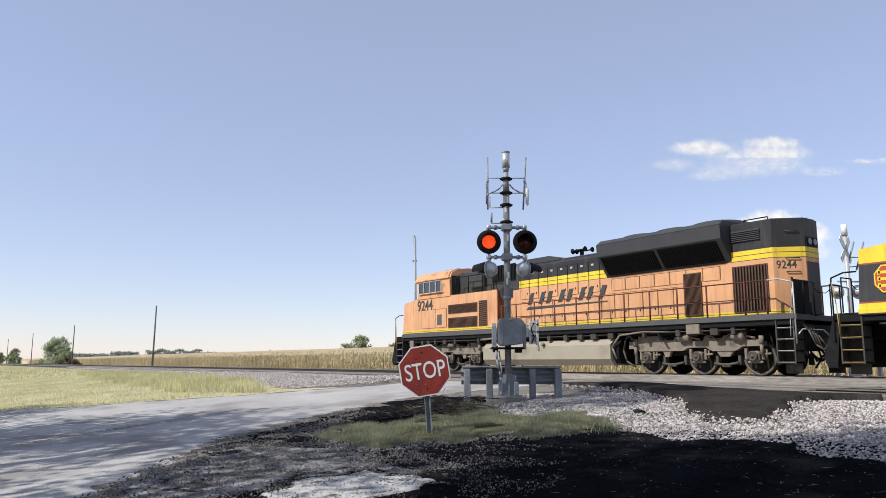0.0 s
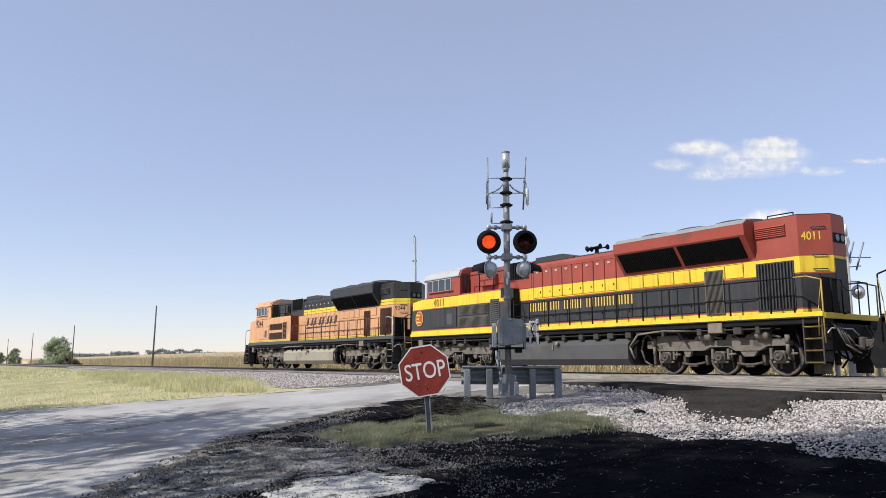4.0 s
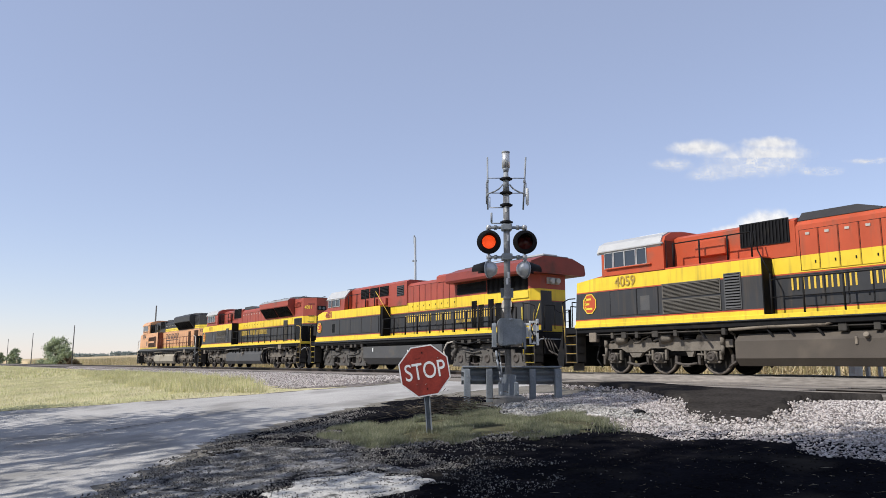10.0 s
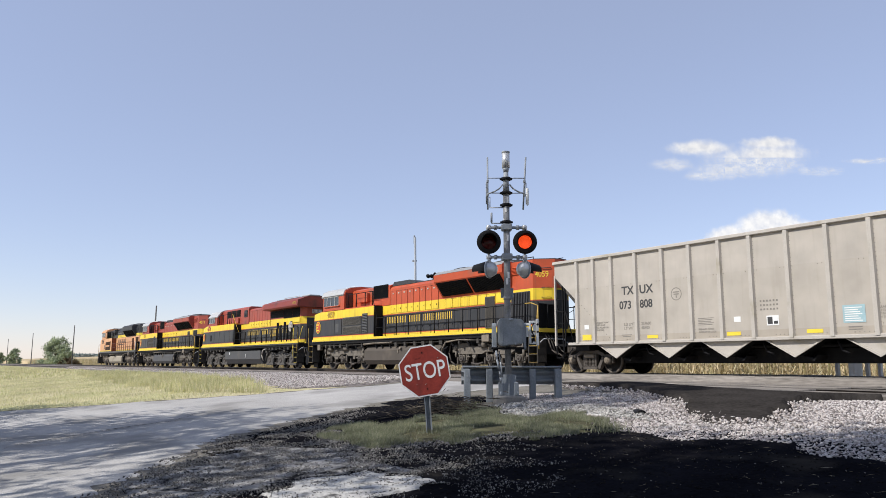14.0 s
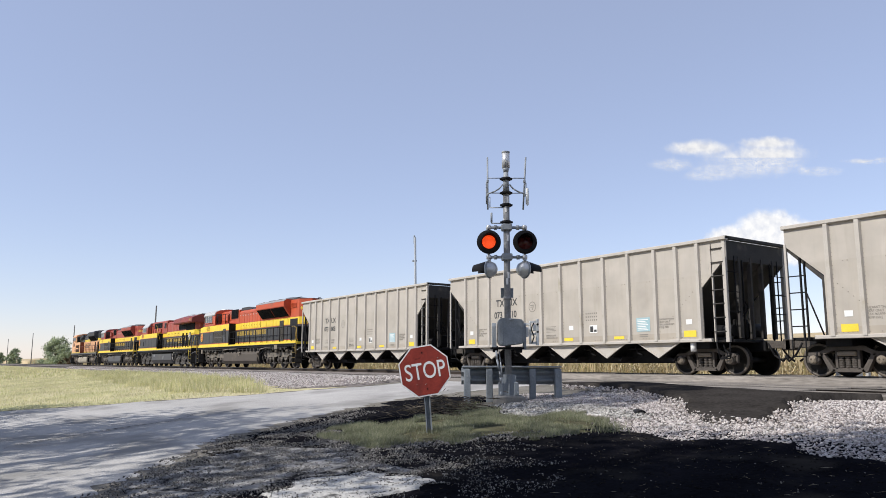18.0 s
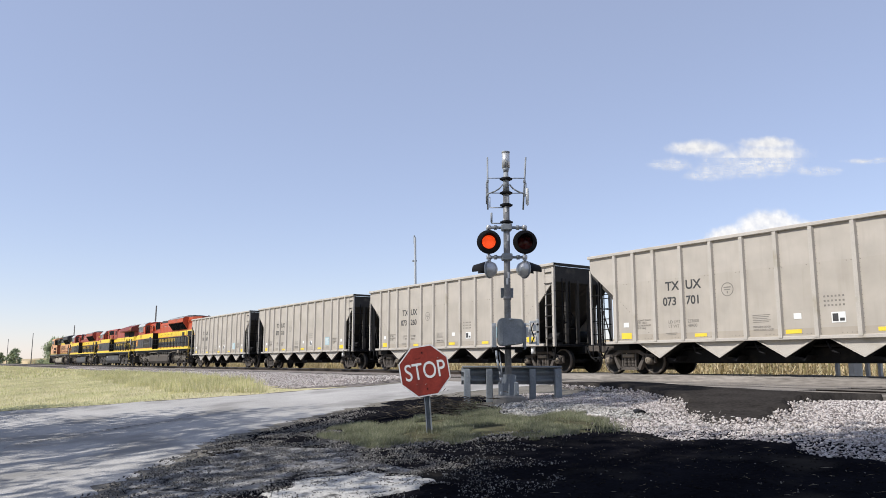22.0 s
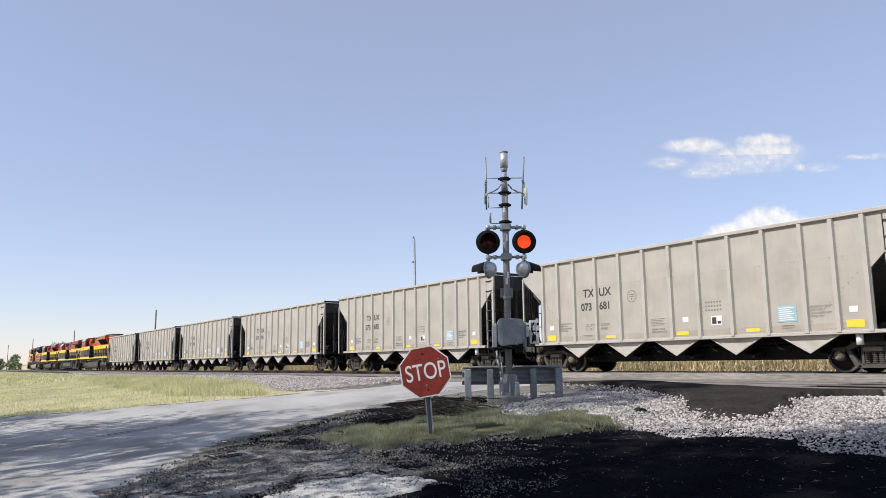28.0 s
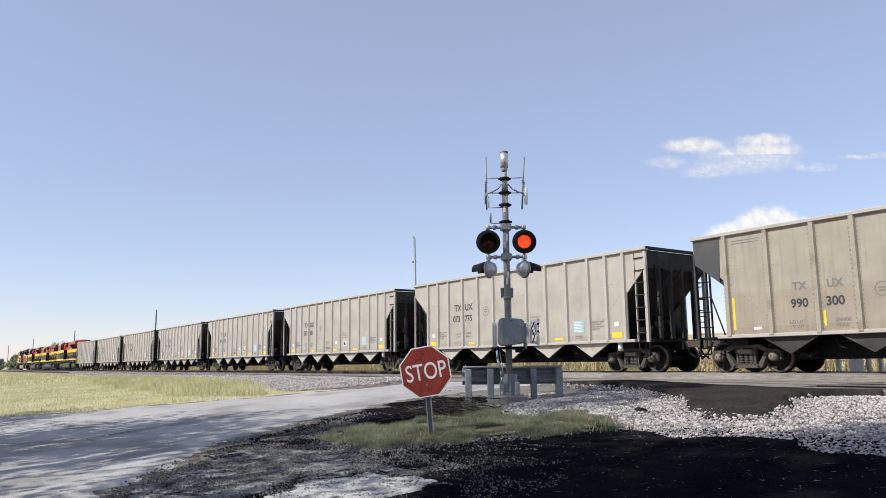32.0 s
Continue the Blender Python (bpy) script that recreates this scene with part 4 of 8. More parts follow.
    part("whip_antenna", Kit().tube([(-0.07, 0, 3.97), (-0.34, 0, 3.97), (-0.34, 0, 4.2)], 0.011).tube([(-0.07, 0, 3.64), (-0.31, 0, 3.64), (-0.31, 0, 3.86)], 0.012).cyl((-0.31, 0, 3.66), (-0.31, 0, 3.86), 0.022, n=8), M_GALV, mast)


build_signal()


def build_guard_rail():
    g = thing("guard_rail", "galvanized steel guard rail with wooden posts before the signal mast", "guard rail", at=FRAME_M)
    wave = []
    for i in range(17):
        a = i / 16
        wave.append((0.42 + 0.045 * math.cos(a * math.tau * 2), 0.34 + 0.34 * a))
    back = [(y + 0.012, z) for y, z in wave[::-1]]
    part("beam", Kit().prism(wave + back, -0.93, 1.12), M_GALV, g, "wavy galvanized beam")
    part("top_channel", Kit().box(-0.92, 1.12, 0.25, 0.47, 0.685, 0.72, 0.008), M_GALVD, g)
    for x in (-0.82, -0.36, 0.52, 1.03):
        post = part("post", Kit().box(x - 0.065, x + 0.065, 0.12 if x in (-0.82, 1.03) else 0.24, 0.34, -0.3, 0.66, 0.01), M_GALVD, g, "weathered grey post")
        part("bolt", Kit().cyl((x, 0.1, 0.52), (x, 0.14, 0.52), 0.018, n=6), M_GALV, post)


build_guard_rail()


def build_stop_sign():
    s = thing("stop_sign", "faded red octagonal stop sign on a leaning post", "stop sign", at=pose(-9.33, 6.27, -0.71, 0, 0, 56))
    lean = pose(0, 0, 0, 0, -4.5, 0)
    post = Kit().prism([(-0.045, -0.03), (-0.03, -0.03), (-0.02, 0.02), (0.02, 0.02), (0.03, -0.03), (0.045, -0.03), (0.03, 0.035), (-0.03, 0.035)], -0.3, 1.32, "z")
    part("post", post, M_GALVD, s, "grey steel channel post", at=lean)
    r = 0.372 / math.cos(math.pi / 8)
    octo = lambda q: [(q * r * math.cos(radians(22.5 + 45 * i)), q * r * math.sin(radians(22.5 + 45 * i))) for i in range(8)]
    at = lean @ pose(-0.01, -0.045, 0.957, 0, -5.0, 0)
    plate = part("plate", Kit().prism(octo(1.0), -0.004, 0.0, "y"), M_SIGNW, s, "white-bordered sign plate", at=at)
    part("red_field", Kit().prism(octo(0.95), -0.0065, -0.0045, "y"), M_SIGNR, plate, "faded red sheeting")
    letters("STOP", 0.25, M_SIGNW, (-0.30, -0.008, -0.115), "lettering", plate, "white letters", bold=0.002, wide=0.74)
    rs = random.Random(4)
    for i in range(9):     # scrapes and dents in the sheeting
        x, z, a, l = rs.uniform(-0.26, 0.26), rs.uniform(-0.24, 0.24), rs.uniform(-0.6, 0.6), rs.uniform(0.006, 0.022)
        w = rs.uniform(0.002, 0.005)
        c, d = math.cos(a), math.sin(a)
        part("scrape", Kit().prism([(x - c * l, z - d * l), (x + d * w, z - c * w), (x + c * l, z + d * l), (x - d * w * 0.6, z + c * w * 0.6)], -0.0118, -0.0068, "y"), M_SIGND if i % 3 else M_SIGNW, plate)
    for z in (0.27, -0.27):
        part("bolt", Kit().cyl((0, -0.012, z), (0, -0.004, z), 0.012, n=8), M_BLACK, plate)


build_stop_sign()
# ---------------------------------------------------------------- the train
spinners = []           # (wheelset, radius)


def wheel_mesh(r, gauge=0.755, n=28):
    k = Kit()
    for s in (-1, 1):
        prof = [(0.0, 0.115), (0.11, 0.115), (0.12, 0.05), (r * 0.75, 0.03), (r * 0.8, 0.075), (r * 0.97, 0.075), (r, 0.07), (r, -0.05), (r + 0.028, -0.06), (r + 0.028, -0.085),
                (r * 0.8, -0.085), (r * 0.75, -0.03), (0.11, -0.06), (0.0, -0.06)]
        k.lathe([(q, s * h) for q, h in (prof if s > 0 else prof)], "y", (0, s * (gauge + 0.02), 0), n)
    k.cyl((0, -0.72, 0), (0, 0.72, 0), 0.085, n=10)
    for a in range(4):      # web holes and paint marks that show the turning
        c, d = math.cos(a * math.pi / 2), math.sin(a * math.pi / 2)
        for s in (-1, 1):
            k.cyl((r * 0.45 * c, s * 0.79, r * 0.45 * d), (r * 0.45 * c, s * 0.84, r * 0.45 * d), 0.035, n=6)
    return k


def rim_mesh(r):
    """Outer faces of the two wheel rims, coloured lighter as if sunlit."""
    k = Kit()
    for s in (-1, 1):
        k.lathe([(r * 0.86, s * 0.076), (r * 0.875, s * 0.083), (r * 0.965, s * 0.083), (r * 1.003, s * 0.074), (r * 1.003, s * 0.02)], "y", (0, s * 0.775, 0), 28)
    return k


def wheelset(parent, x, r, me, rim):
    w = part("wheelset", me, M_WHEEL, parent, "steel wheels on an axle", at=pose(x, 0, r))
    part("rim", rim, M_TYRE, w, "wheel rims in a lighter, sunlit tone")
    spinners.append((w, r))


ME_LRIM, ME_HRIM = rim_mesh(0.53).mesh("rim", M_TYRE), rim_mesh(0.455).mesh("rim", M_TYRE)
ME_LWHEEL = wheel_mesh(0.53).mesh("wheelset", M_WHEEL)
ME_HWHEEL = wheel_mesh(0.455).mesh("wheelset", M_WHEEL)


def rail_posts(parent, xs, y, z0, z1, material, low=True, r=0.027):
    for x in xs:
        part("handrail_post", Kit().cyl((x, y, z0), (x, y, z1), r, n=6), material, parent)
    part("handrail", Kit().cyl((xs[0], y, z1), (xs[-1], y, z1), 0.02, n=6), material, parent)
    if low:
        part("handrail", Kit().cyl((xs[0], y, (z0 + z1) / 2), (xs[-1], y, (z0 + z1) / 2), 0.014, n=6), material, parent)


def grille(parent, x0, x1, y, z0, z1, n, upright=False, frame=0.035, material=None, name="grille", tilt=0.0, back=None):
    """A louvred opening on the near or the far side: dark backing, frame and slats."""
    s = -1 if y < 0 else 1
    q = lambda z: y + (z - z0) * tilt * -s
    k = Kit().prism([(y, z0), (q(z1), z1), (q(z1) + s * 0.012, z1), (y + s * 0.012, z0)], x0, x1)
    g = part(name, k, back or M_GRILLE, parent, "louvred grille")
    k = Kit()
    if upright:
        for i in range(n):
            x = x0 + (i + 0.5) * (x1 - x0) / n
            w = 0.22 * (x1 - x0) / n
            k.prism([(y + s * 0.012, z0), (q(z1) + s * 0.012, z1), (q(z1) + s * 0.045, z1), (y + s * 0.045, z0)], x - w, x + w)
    else:
        for i in range(n):
            z = z0 + (i + 0.5) * (z1 - z0) / n
            h = 0.3 * (z1 - z0) / n
            k.prism([(q(z) + s * 0.012, z + h), (q(z) + s * 0.05, z - h), (q(z) + s * 0.05, z - h - 0.006), (q(z) + s * 0.012, z + h - 0.01)], x0, x1)
    tagged(part("slat", k, material or M_BLACK, g), kind="stuff")
    if frame:
        k = Kit()
        for a0, a1, c0, c1 in ((x0 - frame, x1 + frame, z0 - frame, z0), (x0 - frame, x1 + frame, z1, z1 + frame), (x0 - frame, x0, z0, z1), (x1, x1 + frame, z0, z1)):
            k.prism([(q(c0), c0), (q(c1), c1), (q(c1) + s * 0.03, c1), (q(c0) + s * 0.03, c0)], a0, a1)
        part("grille_frame", k, material or M_BLACK, g)
    return g


def door_panels(parent, xs, y, z0, z1, material, gap=0.02, latch=True):
    s = -1 if y < 0 else 1
    k = Kit()
    for a in xs:
        k.box(a - 0.007, a + 0.007, y, y + s * 0.006, z0, z1)
    k.box(xs[0], xs[-1], y, y + s * 0.006, z1 + 0.004, z1 + 0.016)
    part("door_seam", k, M_BLACK, parent)
    for a, b in zip(xs, xs[1:]):
        d = part("hood_door", Kit().box(a + gap, b - gap, y, y + s * 0.022, z0, z1, 0.008), material, parent)
        if latch:
            part("latch", Kit().box(b - 0.14, b - 0.10, y + s * 0.022, y + s * 0.04, z0 + 0.18, z0 + 0.26, 0.008), M_BLACK, d)


def window(parent, x0, x1, y, z0, z1, rim=0.04, material=None):
    s = -1 if y < 0 else 1
    w = part("window", Kit().box(x0, x1, y, y + s * 0.008, z0, z1), M_GLASS, parent, "dark cab window pane")
    k = Kit()
    for a0, a1, c0, c1 in ((x0 - rim, x1 + rim, z0 - rim, z0), (x0 - rim, x1 + rim, z1, z1 + rim), (x0 - rim, x0, z0, z1), (x1, x1 + rim, z0, z1)):
        k.box(a0, a1, y, y + s * 0.03, c0, c1, 0.006)
    part("window_frame", k, material or M_SILVER, w)


def spring_stack(x, y, z0, z1, r, n=5):
    k = Kit()
    h = (z1 - z0) / n
    for i in range(n):
        k.lathe([(r * 0.82, -h * 0.4), (r, 0.0), (r * 0.82, h * 0.4)], "z", (x, y, z0 + h * (i + 0.5)), 12)
    return k


def loco_truck(parent, xs, frame_mat, kind, turned=False):
    """Three-axle truck: wheelsets, side frames, journal boxes, springs, brake gear."""
    for x in xs:
        wheelset(parent, x, 0.53, ME_LWHEEL, ME_LRIM)
    m = xs[1]
    put = None
    if turned:          # the leading truck stands the other way round
        xs = [2 * m - x for x in xs[::-1]]
        put = pose(2 * m, 0, 0, 0, 0, 180)
    a, m, b = xs
    for s in (-1, 1):
        y = s * 1.06
        o = lambda d: y + s * d         # outward from the middle of the frame
        if kind == "emd":
            prof = [(a - 0.75, 0.84), (a - 0.75, 1.08), (a - 0.36, 1.1), (a - 0.34, 1.25), (a + 0.5, 1.25), (a + 0.57, 1.1), (a + 1.12, 1.1), (a + 1.2, 1.2), (m - 0.34, 1.2), (m - 0.26, 1.06), (m + 0.24, 1.06),
                    (m + 0.3, 1.2), (m + 0.42, 1.2), (m + 0.5, 1.12), (m + 0.9, 1.12), (m + 0.98, 1.2), (b - 0.8, 1.2), (b - 0.66, 1.07), (b + 0.1, 1.07), (b + 0.34, 1.0), (b + 0.34, 0.86), (b - 0.35, 0.86), (b - 0.6, 0.73), (m + 0.55, 0.73),
                    (m + 0.32, 0.85), (m - 0.32, 0.85), (m - 0.55, 0.75), (a - 0.3, 0.75), (a - 0.36, 0.84)]
            f = part("truck_frame", Kit().prism(prof, y - 0.09, y + 0.09, "y"), frame_mat, parent, "dusty cast truck side frame", at=put)
            for x in xs:
                k = Kit().box(x - 0.17, x + 0.17, o(-0.12), o(0.12), 0.4, 0.72, 0.05).box(x - 0.32, x - 0.23, o(-0.06), o(0.07), 0.46, 0.8, 0.02).box(x + 0.23, x + 0.32, o(-0.06), o(0.07), 0.46, 0.8, 0.02)
                k.box(x - 0.24, x + 0.24, o(-0.05), o(0.04), 0.36, 0.43, 0.02)
                j = part("journal_box", k, frame_mat, f)
                part("bearing_cap", Kit().lathe([(0.15, s * 0.1), (0.15, s * 0.17), (0.11, s * 0.19), (0.1, s * 0.17), (0.05, s * 0.17), (0.045, s * 0.21), (0.0, s * 0.21)], "y", (x, y, 0.565), 16), M_RUST, j, "round bearing cap")
                part("tie_rod", Kit().cyl((x + 0.3, o(0.05), 0.62), (x + 0.55, o(0.05), 0.64), 0.035, n=8).cyl((x + 0.4, o(0.05), 0.52), (x + 0.4, o(0.05), 0.76), 0.025, n=6), frame_mat, f)
            for x, w in ((a + 0.82, 0.16), ((m + b) / 2, 0.32)):
                part("bracket", Kit().prism([(x - w, 0.76), (x + w, 0.76), (x + w * 0.5, 0.56), (x - w * 0.5, 0.56)], o(-0.05), o(0.06), "y"), frame_mat, f)
            for x in (m - 0.36, b - 0.4):
                part("brake_cylinder", Kit().lathe([(0.0, -0.26), (0.1, -0.25), (0.13, -0.18), (0.15, 0.1), (0.17, 0.12), (0.17, 0.17), (0.1, 0.2), (0.0, 0.2)], "x", (x, o(0.14), 1.17), 14).cyl((x + 0.2, o(0.14), 1.17), (x + 0.5, o(0.12), 1.1), 0.035, n=8), frame_mat, f, "dusty brake cylinder")
            part("spring_stack", spring_stack(a + 0.84, o(0.02), 1.1, 1.36, 0.2, 4), M_BLACK, f, "black rubber spring stack")
            part("spring_cap", Kit().cyl((a + 0.84, o(0.02), 1.36), (a + 0.84, o(0.02), 1.42), 0.19, n=14).cyl((a + 0.84, o(0.02), 1.44), (a + 0.84, o(0.02), 1.5), 0.16, n=14), frame_mat, f)
            part("sander_valve", Kit().box(m - 0.16, m - 0.02, o(-0.06), o(0.08), 1.2, 1.46, 0.02).cyl((m - 0.09, o(0.1), 1.36), (m - 0.09, o(0.1), 1.54), 0.05, n=8), frame_mat, f)
            for x in (a - 0.42, b + 0.3):
                part("shock_absorber", Kit().cyl((x, o(0.13), 0.62), (x, o(0.13), 0.92), 0.055, n=10).cyl((x, o(0.13), 0.92), (x, o(0.13), 1.16), 0.075, n=10), frame_mat, f)
            part("air_pipe", Kit().tube([(m + 0.3, o(0.12), 1.26), (m + 0.6, o(0.12), 1.18), (m + 0.75, o(0.12), 1.06), (m + 0.98, o(0.12), 1.06), (m + 1.15, o(0.12), 1.22), (b - 0.6, o(0.12), 1.26), (b - 0.3, o(0.1), 1.36), (b + 0.1, o(0.1), 1.34)], 0.024, 6), frame_mat, f)
            part("sand_hose", Kit().tube([(a + 0.1, o(0.1), 1.46), (a - 0.5, o(0.12), 1.42), (a - 0.85, o(0.12), 1.2), (a - 0.98, o(0.12), 0.8), (a - 0.85, o(0.1), 0.42), (a - 0.55, o(0.04), 0.24)], 0.035, 7), M_RUST, f, "grey sanding hose")
        else:
            prof = [(a - 0.85, 0.72), (a - 0.85, 1.0), (a - 0.5, 1.14), (a + 0.35, 1.1), (a + 0.7, 0.98), (m - 0.65, 0.98), (m - 0.45, 1.16), (m + 0.5, 1.16), (m + 0.7, 0.98), (b - 0.7, 0.98), (b - 0.35, 1.12), (b + 0.6, 1.12), (b + 0.85, 0.98), (b + 0.85, 0.72),
                    (b + 0.45, 0.6), (b - 0.45, 0.6), (b - 0.7, 0.72), (m + 0.6, 0.66), (m + 0.42, 0.6), (m - 0.42, 0.6), (m - 0.6, 0.66), (a + 0.7, 0.72), (a + 0.45, 0.6), (a - 0.45, 0.6)]
            f = part("truck_frame", Kit().prism(prof, y - 0.1, y + 0.1, "y"), frame_mat, parent, "grey dusty cast truck side frame", at=put)
            for x in xs:
                j = part("journal_box", Kit().prism([(x - 0.62, 0.2), (x + 0.62, 0.2), (x + 0.6, 0.36), (x + 0.38, 0.4), (x + 0.3, 0.8), (x - 0.3, 0.8), (x - 0.38, 0.4), (x - 0.6, 0.36)], o(-0.06), o(0.16), "y"), frame_mat, f, "low trapezoid axle housing")
                part("bearing_cap", Kit().lathe([(0.19, s * 0.16), (0.18, s * 0.2), (0.12, s * 0.21), (0.11, s * 0.18), (0.0, s * 0.18)], "y", (x, y, 0.56), 16), M_RUST, j)
                for d in (-0.48, 0.48):
                    part("coil_spring", spring_stack(x + d, o(0.08), 0.38, 0.66, 0.11, 4), frame_mat, f)
                part("rib", Kit().prism([(x - 0.52, 0.24), (x - 0.1, 0.24), (x - 0.16, 0.34), (x - 0.46, 0.3)], o(0.16), o(0.18), "y").prism([(x + 0.1, 0.24), (x + 0.52, 0.24), (x + 0.46, 0.3), (x + 0.16, 0.34)], o(0.16), o(0.18), "y"), frame_mat, j)
            for x, d in ((a - 0.2, -1), (b + 0.2, 1)):
                part("shock_absorber", Kit().cyl((x + d * 0.1, o(0.2), 1.02), (x + d * 0.42, o(0.2), 0.52), 0.06, n=10).cyl((x + d * 0.1, o(0.2), 1.02), (x + d * 0.26, o(0.2), 0.77), 0.08, n=10), frame_mat, f)
            for x in (a - 0.4, m + 0.75, b + 0.3):
                part("brake_cylinder", Kit().cyl((x - 0.24, o(0.14), 1.14), (x + 0.16, o(0.14), 1.14), 0.13, n=12).cyl((x + 0.16, o(0.14), 1.14), (x + 0.4, o(0.14), 1.1), 0.05, n=8), frame_mat, f)
            part("air_pipe", Kit().tube([(a - 0.3, o(0.14), 1.24), (a + 0.5, o(0.15), 1.26), (m - 0.5, o(0.15), 1.22), (m + 0.4, o(0.15), 1.28), (b - 0.4, o(0.15), 1.2), (b + 0.2, o(0.15), 1.26)], 0.024, 6), M_RUST, f)
            part("brake_rod", Kit().tube([(a + 0.2, o(0.14), 0.9), (a + 0.9, o(0.15), 0.8), (m - 0.5, o(0.15), 0.84)], 0.028, 6).tube([(m + 0.5, o(0.14), 0.9), (m + 1.0, o(0.15), 0.78), (b - 0.4, o(0.15), 0.86)], 0.028, 6), frame_mat, f)
            part("snubber", Kit().box(m + 0.34, m + 0.42, o(0.1), o(0.14), 0.86, 1.0, 0.01).box(m - 0.05, m + 0.05, o(0.1), o(0.13), 0.86, 0.92, 0.01).cyl((a + 0.75, o(0.1), 0.86), (a + 0.75, o(0.14), 0.86), 0.06, n=10), M_BLACK, f)
        for x in ((a + m) / 2, (m + b) / 2):
            part("brake_beam", Kit().tube([(x - 0.42, y, 0.36), (x, o(0.04), 0.3), (x + 0.42, y, 0.38)], 0.04, 7).box(x - 0.14, x + 0.14, y - 0.06, y + 0.06, 0.24, 0.36, 0.02), M_RUST, f)
        for x in (a - 0.6, a + 0.6, m - 0.58, m + 0.6, b - 0.58, b + 0.6):
            part("brake_shoe", Kit().box(x - 0.05, x + 0.05, y - s * 0.26, y - s * 0.06, 0.3, 0.62, 0.02), M_RUST, f)
        part("sand_hose", Kit().tube([(b + 0.55, o(0.1), 1.3), (b + 0.68, o(0.12), 0.8), (b + 0.78, o(0.1), 0.5), (b + 0.62, y, 0.22)], 0.03, 6), M_BLACK, f)
    part("bolster", Kit().box(a + 0.4, b - 0.4, -0.95, 0.95, 0.6, 1.25, 0.05), M_BLACK, parent)


def chamfer_plan(x0, x1, w, c0, c1, k=1.6):
    """Plan outline of a hood with chamfered corners: lengths c0 in front, c1 behind."""
    return [(x0, -w + c0), (x0 + c0, -w), (x1 - c1 * k, -w), (x1, -w + c1), (x1, w - c1), (x1 - c1 * k, w), (x0 + c0, w), (x0, w - c0)]


def coupler(parent, x, s):
    c = part("coupler", Kit().box(x - 0.1, x + s * 0.9, -0.09, 0.09, 0.8, 1.02, 0.02).box(x - 0.14, x + 0.14, -0.16, 0.12, 0.74, 1.08, 0.04), M_RUST, parent, "rusty knuckle coupler")
    part("air_hose", Kit().tube([(x + s * 0.5, -0.3, 0.95), (x + s * 0.3, -0.34, 0.6), (x + s * 0.05, -0.3, 0.42), (x - s * 0.05, -0.26, 0.6)], 0.03, 6), M_BLACK, c)
    part("air_hose", Kit().tube([(x + s * 0.5, 0.3, 0.95), (x + s * 0.3, 0.34, 0.6), (x + s * 0.05, 0.3, 0.42)], 0.03, 6), M_BLACK, c)


def steps(parent, x0, x1, material, edge):
    for s in (-1, 1):
        part("step_light", Kit().cyl((x0 + 0.3, s * 1.1, 0.86), (x0 + 0.3, s * 1.14, 0.86), 0.05, n=8), M_RIB, parent)
        st = part("step_well", Kit().box(x0, x0 + 0.04, s * 1.1, s * 1.52, 0.35, 1.66).box(x1 - 0.04, x1, s * 1.1, s * 1.52, 0.35, 1.66).box(x0, x1, s * 1.06, s * 1.1, 0.35, 1.66), material, parent, "black step well")
        for z in (0.38, 0.7, 1.02, 1.34):
            t = part("tread", Kit().box(x0, x1, s * 1.1, s * 1.5, z - 0.02, z + 0.02).box(x0 + 0.04, x1 - 0.04, s * 1.12, s * 1.16, z - 0.3, z - 0.02), M_STEP, st)
            part("tread_edge", Kit().box(x0, x1, s * 1.5, s * 1.512, z + 0.006, z + 0.02), edge, t)


def end_rails(parent, x, xin, colour):
    """Grab rails and posts at an end platform."""
    for s in (-1, 1):
        part("grab_rail", Kit().tube([(x, s * 1.5, 0.9), (x, s * 1.52, 2.6), ((x + xin) / 2, s * 1.5, 2.72), (xin, s * 1.48, 2.72)], 0.022, 6), colour, parent)
        part("grab_rail", Kit().tube([(x, s * 0.45, 1.7), (x, s * 0.45, 2.65), (x, s * 1.0, 2.65), (x, s * 1.0, 1.7)], 0.02, 6), M_BLACK, parent)
    d = 1 if x > 10 else -1
    for i, y in enumerate((-1.15, -0.98, -0.82, -0.66, 0.7, 0.95)):
        part("jumper_hose", Kit().tube([(x - d * 0.05, y, 1.5), (x + d * 0.16, y, 1.28 - 0.05 * i), (x + d * 0.34, y + 0.03, 0.86 - 0.06 * (i % 3)), (x + d * 0.56, y + 0.05, 0.72 - 0.05 * (i % 3))], 0.026, 6), M_STEP if i % 2 else M_RUST, parent, "sagging air hose")
    part("uncoupling_lever", Kit().tube([(x + d * 0.06, -1.48, 1.16), (x + d * 0.08, -1.3, 1.3), (x + d * 0.08, -0.2, 1.3), (x + d * 0.2, -0.12, 1.12)], 0.02, 6), M_ALU, parent, "bright uncoupling lever")
    part("safety_rope", Kit().tube([(x, -1.52, 2.55), (x - d * 0.1, -1.54, 1.9), (x - d * 0.14, -1.54, 1.1)], 0.013, 6), colour if colour is M_SILVER else M_GOLD, parent, "hanging yellow safety rope")
    part("safety_chain", Kit().tube([(x, -0.45, 2.5), (x, -0.2, 2.38), (x, 0.2, 2.38), (x, 0.45, 2.5)], 0.012, 5), M_BLACK, parent)


